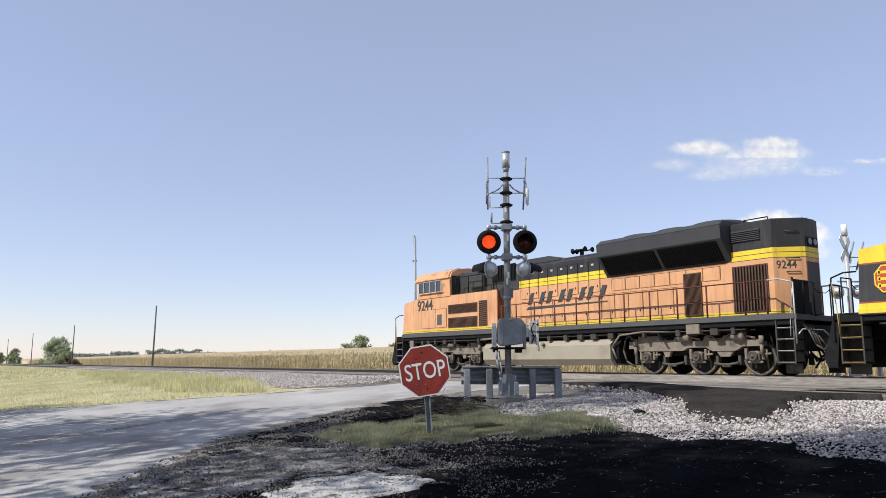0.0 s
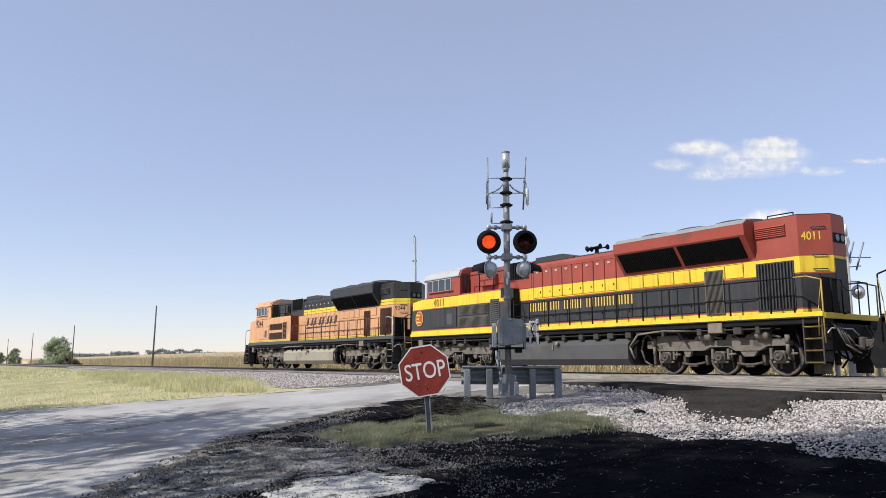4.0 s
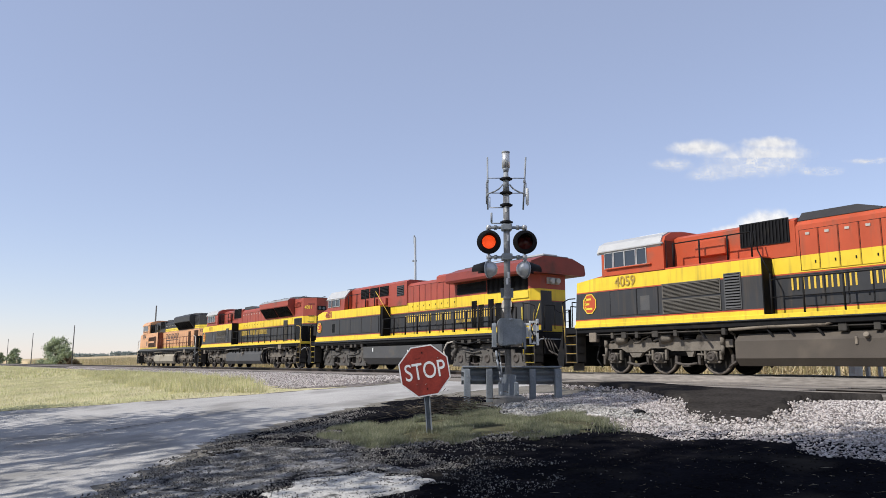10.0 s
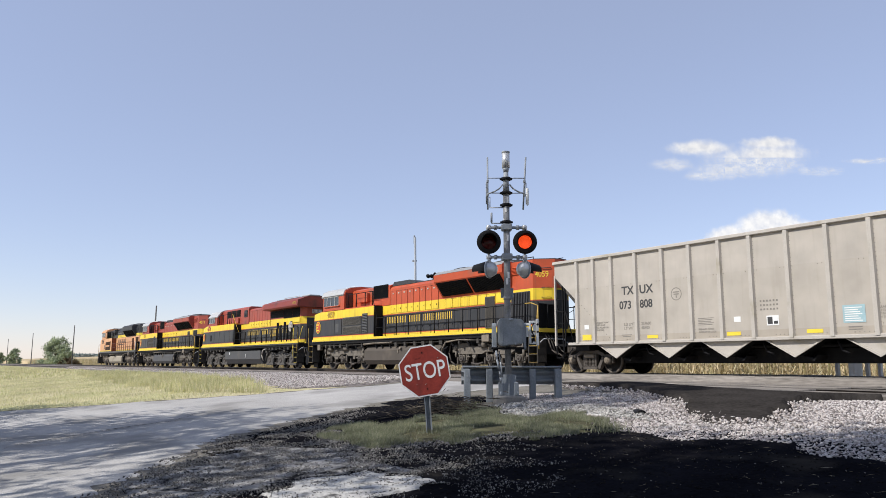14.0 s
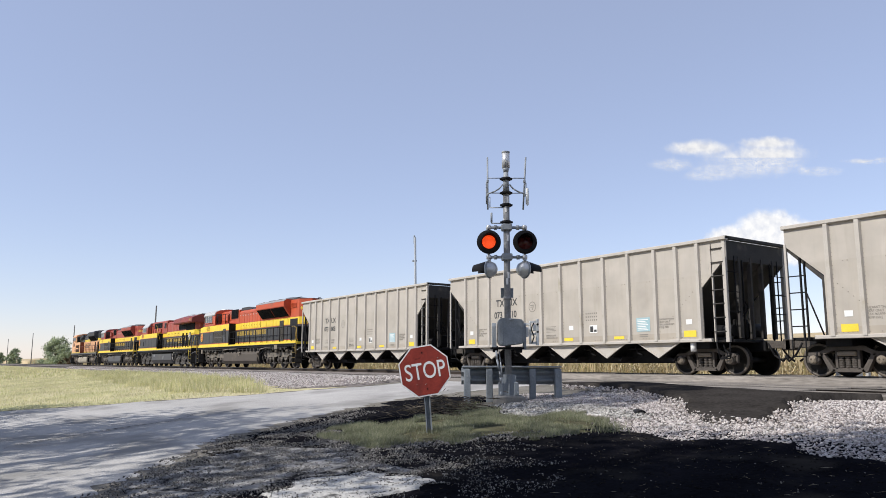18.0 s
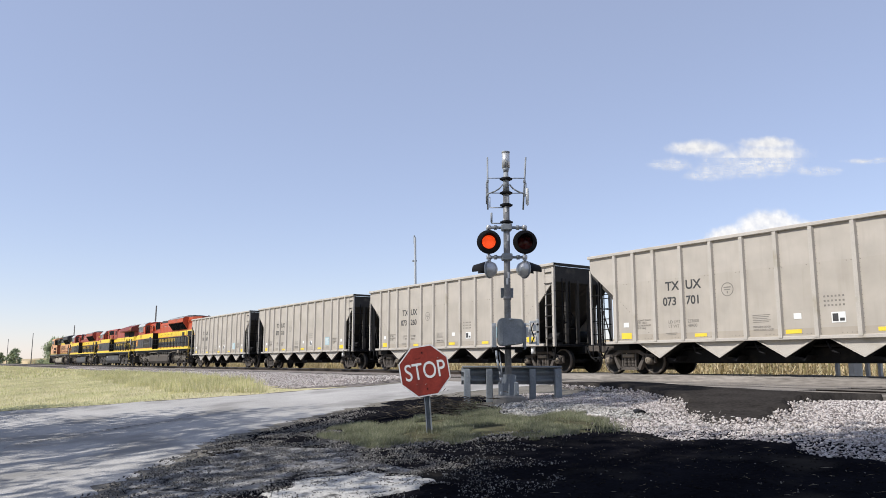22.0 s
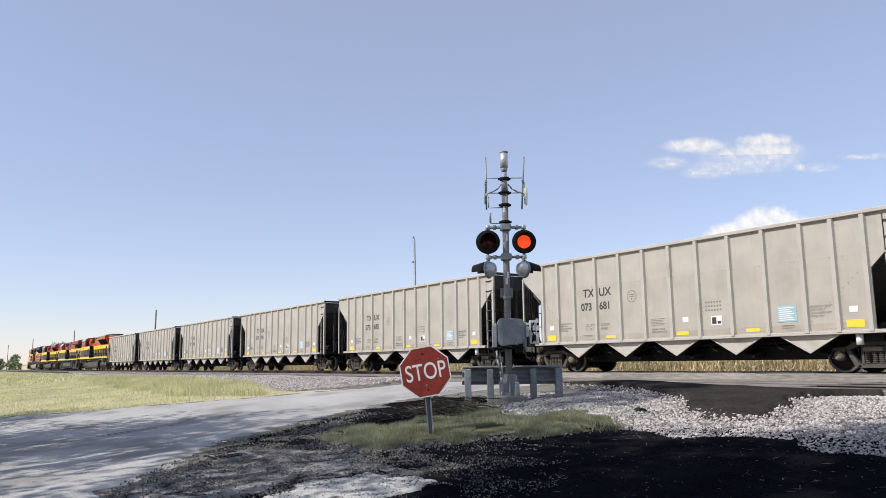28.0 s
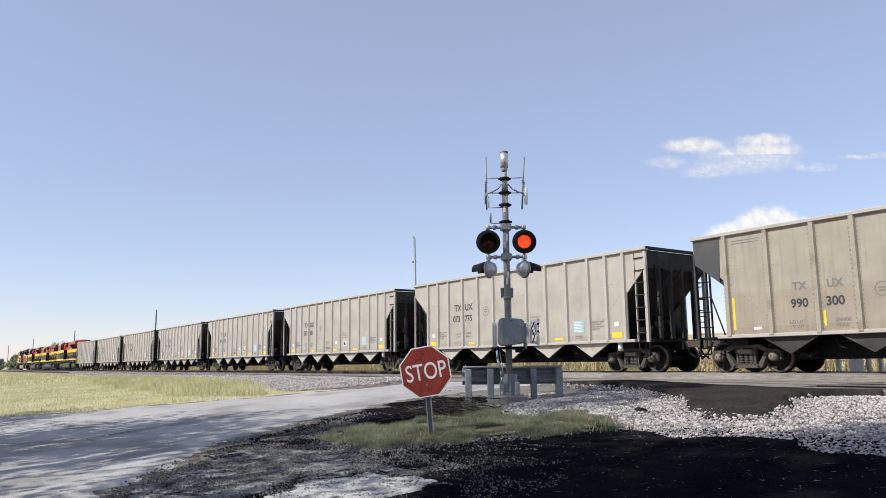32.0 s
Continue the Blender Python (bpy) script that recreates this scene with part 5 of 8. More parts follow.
def under_clutter(parent, xs, y, seed):
    """Pipes, valves and boxes hung under the side sill."""
    r = random.Random(seed)
    for s in (-1, 1):
        part("train_line", Kit().tube([(xs[0], s * y, 1.36), (xs[1], s * y, 1.34)], 0.025, 6), M_STEP, parent)
        part("cable_duct", Kit().box(xs[0], xs[1], s * (y - 0.25), s * (y - 0.12), 1.28, 1.4, 0.01), M_BLACK, parent)
        x = xs[0] + 0.4
        while x < xs[1]:
            k = r.choice((0, 0, 2))
            w = r.uniform(0.1, 0.3)
            if k == 0:
                part("valve_box", Kit().box(x, x + w, s * (y - 0.1), s * (y + 0.05), 1.2, 1.42, 0.015), M_STEP, parent)
            else:
                part("bracket", Kit().prism([(x, 1.42), (x + 0.06, 1.42), (x + 0.3, 1.1), (x + 0.24, 1.1)], s * (y - 0.05), s * (y + 0.02), "y"), M_BLACK, parent)
            x += r.uniform(0.45, 0.95)


def horn(parent, x, z):
    k = Kit().box(x - 0.06, x + 0.06, -0.06, 0.06, z - 0.08, z + 0.2, 0.01)
    for dx, dy, d, l in ((0.0, -0.1, -1, 0.42), (0.0, 0.1, -1, 0.38), (0.0, -0.18, 1, 0.36), (0.0, 0.18, 1, 0.4), (0, 0, -1, 0.5)):
        k.cyl((x - d * 0.06, dy, z + 0.2), (x + d * l * 0.7, dy, z + 0.2), 0.028, n=8).cyl((x + d * l * 0.7, dy, z + 0.2), (x + d * l, dy, z + 0.2), 0.035, 0.11, 10)
    part("horn", k, M_BLACK, parent, "black multi-chime air horn")


def shield_logo(parent, x, y, z, r):
    octo = lambda q: [(x + q * r * 1.05 * math.cos(radians(22.5 + 45 * i)) * (0.85), z + q * r * math.sin(radians(22.5 + 45 * i))) for i in range(8)]
    e = part("emblem", Kit().prism(octo(1.0), y - 0.006, y, "y"), M_YEL, parent, "yellow-rimmed red octagonal emblem")
    part("emblem_field", Kit().prism(octo(0.9), y - 0.01, y - 0.006, "y"), M_KRED2, e)
    k = Kit()
    for i, w in enumerate((0.42, 0.3, 0.52)):
        k.box(x - 0.2, x - 0.2 + w * r * 1.7, y - 0.013, y - 0.009, z + 0.13 - 0.17 * i, z + 0.2 - 0.17 * i)
        k.box(x - 0.23, x - 0.16, y - 0.013, y - 0.009, z + 0.11 - 0.17 * i, z + 0.23 - 0.17 * i)
    part("emblem_bar", k, M_YEL, e)


def emd(name, label, paint, upper, rail_mat, tank_mat, number, num_mat, brand, cab_mat):
    """Six-axle diesel locomotive with a flared radiator hood."""
    L = thing(name, label, "locomotive", "locomotives of the train")
    far = brand == "swoosh"
    gm = M_RUSTG if far else M_GRL
    up_ = 0.1 if far else 0.0
    # underframe
    part("underframe", Kit().box(1.3, 22.5, -1.5, 1.5, 1.42, 1.62, 0.02).box(1.6, 21.2, -0.75, 0.75, 1.0, 1.45, 0.02), M_BLACK, L, "black underframe")
    for s in (-1, 1):
        part("side_sill", Kit().box(1.96, 22.5, s * 1.5, s * 1.56, 1.58, 1.74, 0.01), paint, L, "striped side sill")
    part("deck", Kit().box(1.3, 22.5, -1.5, 1.5, 1.62, 1.66), M_BLACK, L)
    part("pilot", Kit().prism([(1.05, 0.25), (0.95, 0.5), (1.25, 1.5), (1.45, 1.5), (1.3, 0.25)], -1.5, 1.5, "y"), M_BLACK, L, "black snowplough pilot")
    part("rear_pilot", Kit().box(22.38, 22.5, -1.05, 1.05, 0.7, 1.62, 0.03), M_BLACK, L)
    part("end_sill", Kit().box(22.5, 22.54, -1.5, 1.5, 1.56, 1.72, 0.01), M_YEL if not far else M_TANK, L, "painted end sill")
    # nose and cab
    nose = part("nose", Kit().poly([(1.75, -1.0, 1.66), (1.96, -1.5, 1.66), (3.6, -1.52, 1.66), (3.6, 1.52, 1.66), (1.96, 1.5, 1.66), (1.75, 1.0, 1.66),
                                    (1.85, -0.95, 3.22), (2.04, -1.46, 3.28), (3.6, -1.52, 3.46), (3.6, 1.52, 3.46), (2.04, 1.46, 3.28), (1.85, 0.95, 3.22)],
                                   [(0, 1, 7, 6), (1, 2, 8, 7), (3, 4, 10, 9), (4, 5, 11, 10), (5, 0, 6, 11), (6, 7, 8, 9, 10, 11)]), paint, L, "short nose")
    for y in (-0.3, 0.3):
        part("nose_light", Kit().cyl((1.7, y, 3.0), (1.85, y, 3.0), 0.1, n=12), M_SILVER, nose)
    cab_prof = [(-1.55, 3.4), (-1.55, 4.22), (-1.42, 4.5), (-1.1, 4.66), (-0.4, 4.74), (0.4, 4.74), (1.1, 4.66), (1.42, 4.5), (1.55, 4.22), (1.55, 3.4)]
    cab = part("cab", Kit().prism(cab_prof, 3.38, 6.1), cab_mat, L, "crew cab")
    part("cab_roof", Kit().prism([(y * 1.03, z + 0.03) for y, z in cab_prof[1:9]] + [(y * 1.0, z - 0.04) for y, z in cab_prof[1:9]][::-1], 3.2, 6.0), M_SILVER if not far else cab_mat, L, "pale cab roof")
    part("roof_box", Kit().box(4.2, 5.3, -0.5, 0.5, 4.72, 4.84, 0.03), M_WHITE if not far else M_DARK, L, "air conditioner on the roof")
    part("windscreen", Kit().box(3.35, 3.375, -1.3, -0.1, 3.75, 4.25).box(3.35, 3.375, 0.1, 1.3, 3.75, 4.25), M_GLASS, cab)
    for s in (-1, 1):
        for a, b in ((3.55, 3.9), (3.98, 4.42), (4.47, 4.92), (5.0, 5.38)):
            window(cab, a, b, s * 1.55, 3.67, 4.18, 0.03)
        part("rain_gutter", Kit().box(3.3, 6.1, s * 1.55, s * 1.62, 4.24, 4.3, 0.01), M_SILVER if not far else cab_mat, cab)
        part("arm_rest", Kit().box(3.6, 5.6, s * 1.55, s * 1.63, 3.6, 3.66, 0.02), cab_mat, cab)
    for s in (-1, 1):
        part("cab_door", Kit().box(6.1, 6.13, s * 0.8, s * 1.45, 3.45, 4.35), M_GLASS, cab)
    # full-width electrical cabinet behind the cab
    cabn = part("equipment_cabinet", Kit().prism([(-1.52, 1.66), (-1.52, 3.4), (-1.48, 3.44), (1.48, 3.44), (1.52, 3.4), (1.52, 1.66)], 3.6, 9.5), paint, L, "full-width equipment cabinet")
    for s in (-1, 1):
        door_panels(cabn, (3.7, 4.9, 5.8), s * 1.52, 1.98, 2.84, paint, latch=False)
        grille(cabn, 6.0, 8.1, s * 1.52, 2.5 if not far else 2.62, 2.88 if not far else 2.95, 9, material=gm)
        grille(cabn, 6.0, 8.1, s * 1.52, 1.98, 2.36, 9, material=gm)
        grille(cabn, 8.3, 8.8, s * 1.52, 1.98, 3.0, 12, material=M_TANK if not far else gm)
        part("small_louvre", Kit().box(5.05, 5.45, s * 1.52, s * 1.545, 2.1, 2.6, 0.01), M_TANK, cabn)
    part("cabinet_end", Kit().box(9.5, 9.52, -1.5, 1.5, 1.66, 3.4), M_BLACK if not far else M_RUSTE, cabn)
    up = part("upper_hood", Kit().prism([(-1.0, 3.4), (-1.0, 4.42), (-0.8, 4.52), (0.8, 4.52), (1.0, 4.42), (1.0, 3.4)], 6.1, 10.3), upper, L, "upper hood behind the cab")
    for s in (-1, 1):
        part("locker", Kit().box(7.05, 8.15, s * 1.0, s * 1.2, 3.7, 4.2, 0.02), upper, up)
        grille(up, 8.6, 10.1, s * 1.0, 3.85, 4.5, 14, True, material=M_BLACK)
        rail_posts(L, (6.4, 7.4, 8.4, 9.2), s * 1.45, 3.44, 4.2, M_BLACK, False)
        part("grab_rail", Kit().tube([(9.3, s * 1.45, 4.2), (9.42, s * 1.5, 3.6), (9.75, s * 1.5, 2.9), (9.75, s * 1.5, 1.7)], 0.02, 6), M_BLACK, L)
    # engine hood
    hood = part("engine_hood", Kit().prism([(-0.98, 1.66), (-0.98, 4.25), (-0.8, 4.42), (0.8, 4.42), (0.98, 4.25), (0.98, 1.66)], 9.3, 20.2), paint, L, "long engine hood")
    part("hood_roof", Kit().prism([(-0.84, 4.40), (-0.8, 4.44), (0.8, 4.44), (0.84, 4.40)], 10.3, 15.3), M_DARK, L, "dark hood roof")
    part("exhaust_hatch", Kit().prism([(10.3, 4.4), (10.45, 4.62), (12.0, 4.62), (12.6, 4.46), (12.6, 4.4)], -0.85, 0.85, "y"), M_DARK if not far else M_DARK, L, "dark raised roof hatch")
    for s in (-1, 1):
        door_panels(hood, [10.4 + 0.555 * i for i in range(9)], s * 0.98, 2.95, 4.1, paint)
        door_panels(hood, [10.4 + 0.64 * i for i in range(14)], s * 0.98, 1.95, 2.82, paint)
        door_panels(hood, [15.4 + 0.64 * i for i in range(8)], s * 0.98, 2.93, 3.34, paint, latch=False)
        grille(hood, 18.55, 19.15, s * 1.0, 1.9, 3.2, 14, True, material=gm)
        rail_posts(L, [9.75, 10.7, 11.8, 12.95, 14.1, 15.25, 16.4, 17.5, 18.6, 19.7, 21.0, 21.7], s * 1.5, 1.7, 2.72, rail_mat)
        k = Kit()
        for i in range(8):
            k.box(10.6 + 0.55 * i, 10.72 + 0.55 * i, s * 1.003, s * 1.02, 3.95, 4.02)
        tagged(part("lifting_tab", k, M_RIB, hood), kind="stuff")
    # flared radiators
    fl = [(-0.98, 3.42), (-1.5, 4.14), (-1.52, 4.46 + up_), (-1.3, 4.62 + up_), (1.3, 4.62 + up_), (1.52, 4.46 + up_), (1.5, 4.14), (0.98, 3.42)]
    flare = part("radiator_flare", Kit().prism(fl, 15.2, 20.3), upper, L, "flared radiator housing")
    for s in (-1, 1):
        n = 0.52 / 0.72
        for a, b in ((15.35, 17.7), (17.85, 20.1)):
            g = Kit()
            y0, z0 = s * (0.98 + 0.03), 3.5
            g.prism([(s * 1.045, 3.5), (s * 1.47, 4.09), (s * 1.49, 4.08), (s * 1.065, 3.49)], a, b)
            gg = part("radiator_grille", g, M_GRILLE, flare, "black radiator intake")
            k = Kit()
            m = int((b - a) / 0.085)
            for i in range(m):
                x = a + (i + 0.5) * (b - a) / m
                k.prism([(s * 1.065, 3.49), (s * 1.49, 4.08), (s * 1.51, 4.065), (s * 1.085, 3.475)], x - 0.014, x + 0.014)
            tagged(part("grille_bar", k, M_BLACK, gg), kind="stuff")
    for s in (-1, 1):
        part("roof_edge", Kit().prism([(s * 1.525, 4.475 + up_), (s * 1.31, 4.63 + up_), (s * 1.25, 4.63 + up_), (s * 1.25, 4.61 + up_), (s * 1.3, 4.61 + up_), (s * 1.5, 4.455 + up_)], 15.22, 20.28), M_DARK if far else M_PADE, flare)
    for x in (16.3, 17.8, 19.3):
        part("fan_hatch", Kit().lathe([(0.0, 4.80 + up_), (0.75, 4.80 + up_), (0.92, 4.75 + up_), (0.96, 4.6)], "z", (x, 0, 0), 20), M_DARK, L, "round radiator fan cowl")
    part("roof_walk", Kit().box(15.3, 20.2, -1.2, -0.75, 4.62, 4.66, 0.01).box(15.3, 20.2, 0.75, 1.2, 4.62, 4.66, 0.01), M_SILVER, L, "pale roof walkway")
    # rear hood
    rear = part("rear_hood", Kit().prism(chamfer_plan(20.2, 22.3, 1.0, 0.0, 0.64, 1.0), 1.66, 4.56, "z"), paint, L, "rear hood with chamfered corners")
    part("rear_roof", Kit().prism(chamfer_plan(20.25, 22.26, 0.94, 0.0, 0.62, 1.0), 4.56, 4.60, "z"), M_DARK, L)
    for s in (-1, 1):
        grille(rear, 20.35, 21.45, s * 1.0, 1.9, 3.24, 11, True, material=gm if far else M_DARK)
        grille(rear, 20.35, 21.3, s * 1.0, 4.02, 4.36, 6, material=upper, frame=0, back=upper)
    part("rear_door", Kit().box(22.3, 22.32, -0.3, 0.3, 1.7, 3.3, 0.01), M_DARK, rear)
    lamps = part("rear_headlight", Kit().box(22.3, 22.325, -0.3, 0.3, 3.76, 4.04, 0.01), M_BLACK, rear, "black headlight housing")
    part("headlight_lens", Kit().cyl((22.325, -0.14, 3.9), (22.345, -0.14, 3.9), 0.1, n=12).cyl((22.325, 0.14, 3.9), (22.345, 0.14, 3.9), 0.1, n=12), M_GLASS, lamps)
    part("roof_rail", Kit().tube([(20.6, -0.7, 4.58), (20.6, -0.7, 4.72), (21.4, -0.7, 4.72), (21.4, -0.7, 4.58)], 0.018).tube([(21.6, 0.4, 4.58), (21.6, 0.4, 4.7), (22.0, 0.4, 4.7)], 0.018), M_BLACK, rear)
    for z in (3.0, 3.4, 4.2):
        part("grab_iron", Kit().tube([(21.9, -0.72, z), (21.94, -0.78, z), (22.2, -0.52, z), (22.16, -0.46, z)], 0.014, 5), M_DARK, rear)
    ang = math.radians(45)
    num = letters(number, 0.24, M_YEL if not far else M_INK, (21.6, -1.0, 3.8), "road_number", rear, bold=0.003)
    num.matrix_basis = Matrix.Translation((21.72, -0.945, 3.84 if not far else 3.1)) @ pose(0, 0, 0, 90, 0, math.degrees(ang)) @ Matrix.Diagonal((0.85, 1, 1, 1))
    part("rear_hose_box", Kit().tube([(22.2, -0.5, 2.0), (22.5, -0.52, 1.7), (22.7, -0.5, 1.75)], 0.03).box(22.3, 22.4, -0.75, -0.4, 1.7, 2.1, 0.03), M_BLACK, L)
    part("deck_post", Kit().cyl((22.45, -1.45, 1.6), (22.45, -1.45, 2.75), 0.03, n=6).box(22.42, 22.46, -1.4, -0.6, 1.7, 2.7, 0.02), M_BLACK, L)
    # side writing
    if brand == "swoosh":
        letter_bars(hood, 10.8, -1.008, 2.70, (0.98, 1.04, 0.98, 0.92), 0.48, 0.1, M_INK, slant=0.45)
        part("swoosh", Kit().prism([(10.75, 2.5), (15.2, 2.56), (15.2, 2.6), (10.9, 2.62)], -1.012, -1.004, "y"), M_INK, hood, "dark stripe under the lettering bars")
    else:
        letter_bars(hood, 10.2 if number == "4011" else 10.08, -1.006, 2.42, (0.24, 0.25, 0.25, 0.22, 0.25, 0.22, -0.14, 0.23, 0.09, 0.22, 0.23, -0.14, 0.22, 0.25, 0.23, 0.22, 0.23, 0.22, 0.22, 0.25), 0.34, 0.055 if number == "4011" else 0.085, M_LTR)
        shield_logo(L, 2.72, -1.53, 2.47, 0.38)
    letters(number, 0.35 if brand != "swoosh" else 0.5, num_mat, (3.95, -1.548, 3.0) if brand != "swoosh" else (3.35, -1.53, 2.85), "road_number", L, bold=0.003 if not far else 0.014, wide=0.95)
    # below the deck
    tk = [(-1.32, 0.28), (-1.5, 0.5), (-1.5, 1.0), (-1.25, 1.22), (1.25, 1.22), (1.5, 1.0), (1.5, 0.5), (1.32, 0.28)]
    tank = part("fuel_tank", Kit().prism(tk, 8.5, 15.7), tank_mat, L, "dusty fuel tank")
    part("tank_end", Kit().prism([(y * 0.9, 0.34 + (z - 0.28) * 0.9) for y, z in tk], 15.7, 15.95), M_BLACK, tank)
    part("fuel_filler", Kit().cyl((12.3, -1.5, 1.05), (12.3, -1.6, 1.1), 0.07, n=10).box(11.98, 12.05, -1.54, -1.5, 0.85, 1.05, 0.01), M_FRAME, tank)
    for s in (-1, 1):
        part("air_pipe", Kit().tube([(8.3, s * 1.45, 1.35), (9.6, s * 1.45, 1.4), (11.2, s * 1.45, 1.4), (11.5, s * 1.45, 1.5)], 0.05, 8), M_FRAME, L)
        part("hanger_box", Kit().box(2.6, 2.95, s * 1.3, s * 1.5, 1.1, 1.45, 0.02), M_FRAME, L)
        part("hanger_box", Kit().box(18.9, 19.4, s * 1.32, s * 1.54, 1.25, 1.56, 0.02), M_FRAME, L)
        part("jumper_hose", Kit().tube([(15.9, s * 1.4, 0.5), (15.75, s * 1.45, 0.9), (16.1, s * 1.45, 1.3), (17.2, s * 1.45, 1.4), (18.2, s * 1.4, 1.36)], 0.035, 6), M_FRAME, L)
        part("air_reservoir", Kit().cyl((16.2, s * 0.95, 1.2), (18.6, s * 0.95, 1.2), 0.18, n=12), M_BLACK, L)
    loco_truck(L, (3.45, 5.4, 7.45), M_FRAME if far else M_FRAMEK, "emd", True)
    loco_truck(L, (17.0, 19.0, 20.95), M_FRAME if far else M_FRAMEK, "emd")
    edge = M_GOLD if not far else M_SILVER
    steps(L, 1.42, 2.02, M_STEP, edge)
    steps(L, 21.9, 22.46, M_STEP, edge)
    end_rails(L, 22.5, 21.7, M_GOLD if brand != "swoosh" else M_SILVER)
    end_rails(L, 1.3, 1.95, rail_mat)
    coupler(L, 0.05, 1)
    coupler(L, 22.58, -1)
    horn(L, 13.0, 4.6)
    under_clutter(L, (2.4, 8.2), 1.42, 4)
    under_clutter(L, (9.0, 15.6), 1.4, 5)
    under_clutter(L, (16.0, 20.9), 1.42, 6)
    return L


def ge(name, label, paint, upper, number):
    """Six-axle diesel locomotive with overhanging radiator wings."""
    L = thing(name, label, "locomotive", "locomotives of the train")
    part("underframe", Kit().box(1.3, 22.1, -1.5, 1.5, 1.38, 1.56, 0.02).box(1.6, 21.0, -0.75, 0.75, 1.0, 1.4, 0.02), M_BLACK, L, "black underframe")
    for s in (-1, 1):
        part("side_sill", Kit().box(2.08, 22.1, s * 1.5, s * 1.56, 1.52, 1.74, 0.01), paint, L, "striped side sill")
    part("deck", Kit().box(1.3, 22.1, -1.5, 1.5, 1.56, 1.6), M_BLACK, L)
    part("pilot", Kit().prism([(1.05, 0.25), (0.95, 0.5), (1.25, 1.5), (1.45, 1.5), (1.3, 0.25)], -1.5, 1.5, "y"), M_BLACK, L, "black snowplough pilot")
    part("rear_pilot", Kit().box(22.0, 22.12, -1.05, 1.05, 0.7, 1.56, 0.03), M_BLACK, L)
    nose = part("nose", Kit().poly([(1.9, -1.0, 1.6), (2.08, -1.5, 1.6), (4.0, -1.52, 1.6), (4.0, 1.52, 1.6), (2.08, 1.5, 1.6), (1.9, 1.0, 1.6),
                                    (2.0, -0.95, 3.15), (2.16, -1.42, 3.25), (4.0, -1.5, 3.62), (4.0, 1.5, 3.62), (2.16, 1.42, 3.25), (2.0, 0.95, 3.15)],
                                   [(0, 1, 7, 6), (1, 2, 8, 7), (3, 4, 10, 9), (4, 5, 11, 10), (5, 0, 6, 11), (6, 7, 8, 9, 10, 11)]), paint, L, "short sloping nose")
    for y in (-0.3, 0.3):
        part("nose_light", Kit().cyl((1.86, y, 3.0), (2.0, y, 3.0), 0.1, n=12), M_SILVER, nose)
    cp = [(-1.52, 3.3), (-1.5, 4.05), (-1.15, 4.5), (-0.6, 4.62), (0.6, 4.62), (1.15, 4.5), (1.5, 4.05), (1.52, 3.3)]
    cab = part("cab", Kit().prism(cp, 3.65, 5.8), upper, L, "crew cab")
    part("cab_roof", Kit().prism([(y * 1.03, z + 0.03) for y, z in cp[1:7]] + [(y, z - 0.04) for y, z in cp[1:7]][::-1], 3.5, 5.85), M_SILVER, L, "silver faceted cab roof")
    part("roof_box", Kit().box(4.1, 5.2, -0.5, 0.5, 4.6, 4.72, 0.03), M_DARK, L)
    part("windscreen", Kit().box(3.62, 3.645, -1.2, -0.1, 3.7, 4.15).box(3.62, 3.645, 0.1, 1.2, 3.7, 4.15), M_GLASS, cab)
    for s in (-1, 1):
        for a, b in ((3.8, 4.15), (4.3, 4.75), (4.8, 5.25)):
            window(cab, a, b, s * 1.52, 3.62, 4.0, 0.03)
    low = part("equipment_cabinet", Kit().prism([(-1.52, 1.6), (-1.52, 3.36), (1.52, 3.36), (1.52, 1.6)], 4.0, 9.9), paint, L, "full-width lower equipment cabinet")
    for s in (-1, 1):
        door_panels(low, (4.1, 5.3, 6.6, 7.9, 9.0, 9.8), s * 1.52, 1.98, 2.8, paint, latch=False)
        part("small_louvre", Kit().box(4.35, 4.7, s * 1.52, s * 1.55, 2.1, 2.6, 0.01), M_GRILLE, low)
    upb = part("blower_hood", Kit().prism([(-1.05, 3.3), (-1.05, 4.5), (-0.85, 4.62), (0.85, 4.62), (1.05, 4.5), (1.05, 3.3)], 5.8, 11.8), upper, L, "blower hood behind the cab")
    for s in (-1, 1):
        for a in (7.0, 8.05, 9.1):
            grille(upb, a, a + 0.85, s * 1.05, 3.95, 4.4, 6, material=M_BLACK)
            part("locker", Kit().box(a, a + 0.8, s * 1.05, s * 1.2, 3.42, 3.8, 0.02), upper, upb)
        grille(upb, 10.9, 11.5, s * 1.05, 3.85, 4.3, 5, material=M_DARK)
        rail_posts(L, (6.2, 7.2, 8.2, 9.2), s * 1.46, 3.36, 4.15, M_BLACK, False)
        part("stair_rail", Kit().tube([(9.3, s * 1.46, 4.15), (10.9, s * 1.48, 2.7)], 0.015, 6), M_LTR, L)
        rail_posts(L, [10.2, 11.3, 12.4, 13.5, 14.6, 15.7, 16.6, 17.5, 18.4, 19.3, 20.2, 20.9], s * 1.5, 1.62, 2.62, M_BLACK, True, 0.042)
    hood = part("engine_hood", Kit().prism([(-1.0, 1.6), (-1.0, 4.25), (-0.85, 4.4), (0.85, 4.4), (1.0, 4.25), (1.0, 1.6)], 9.9, 21.2), paint, L, "long engine hood")
    part("step_box", Kit().box(9.9, 10.1, -1.48, 1.48, 1.6, 3.3, 0.02), M_BLACK, L)
    mid = part("exhaust_section", Kit().prism([(-1.05, 4.2), (-1.05, 4.48), (-0.9, 4.58), (0.9, 4.58), (1.05, 4.48), (1.05, 4.2)], 14.5, 16.0), upper, L)
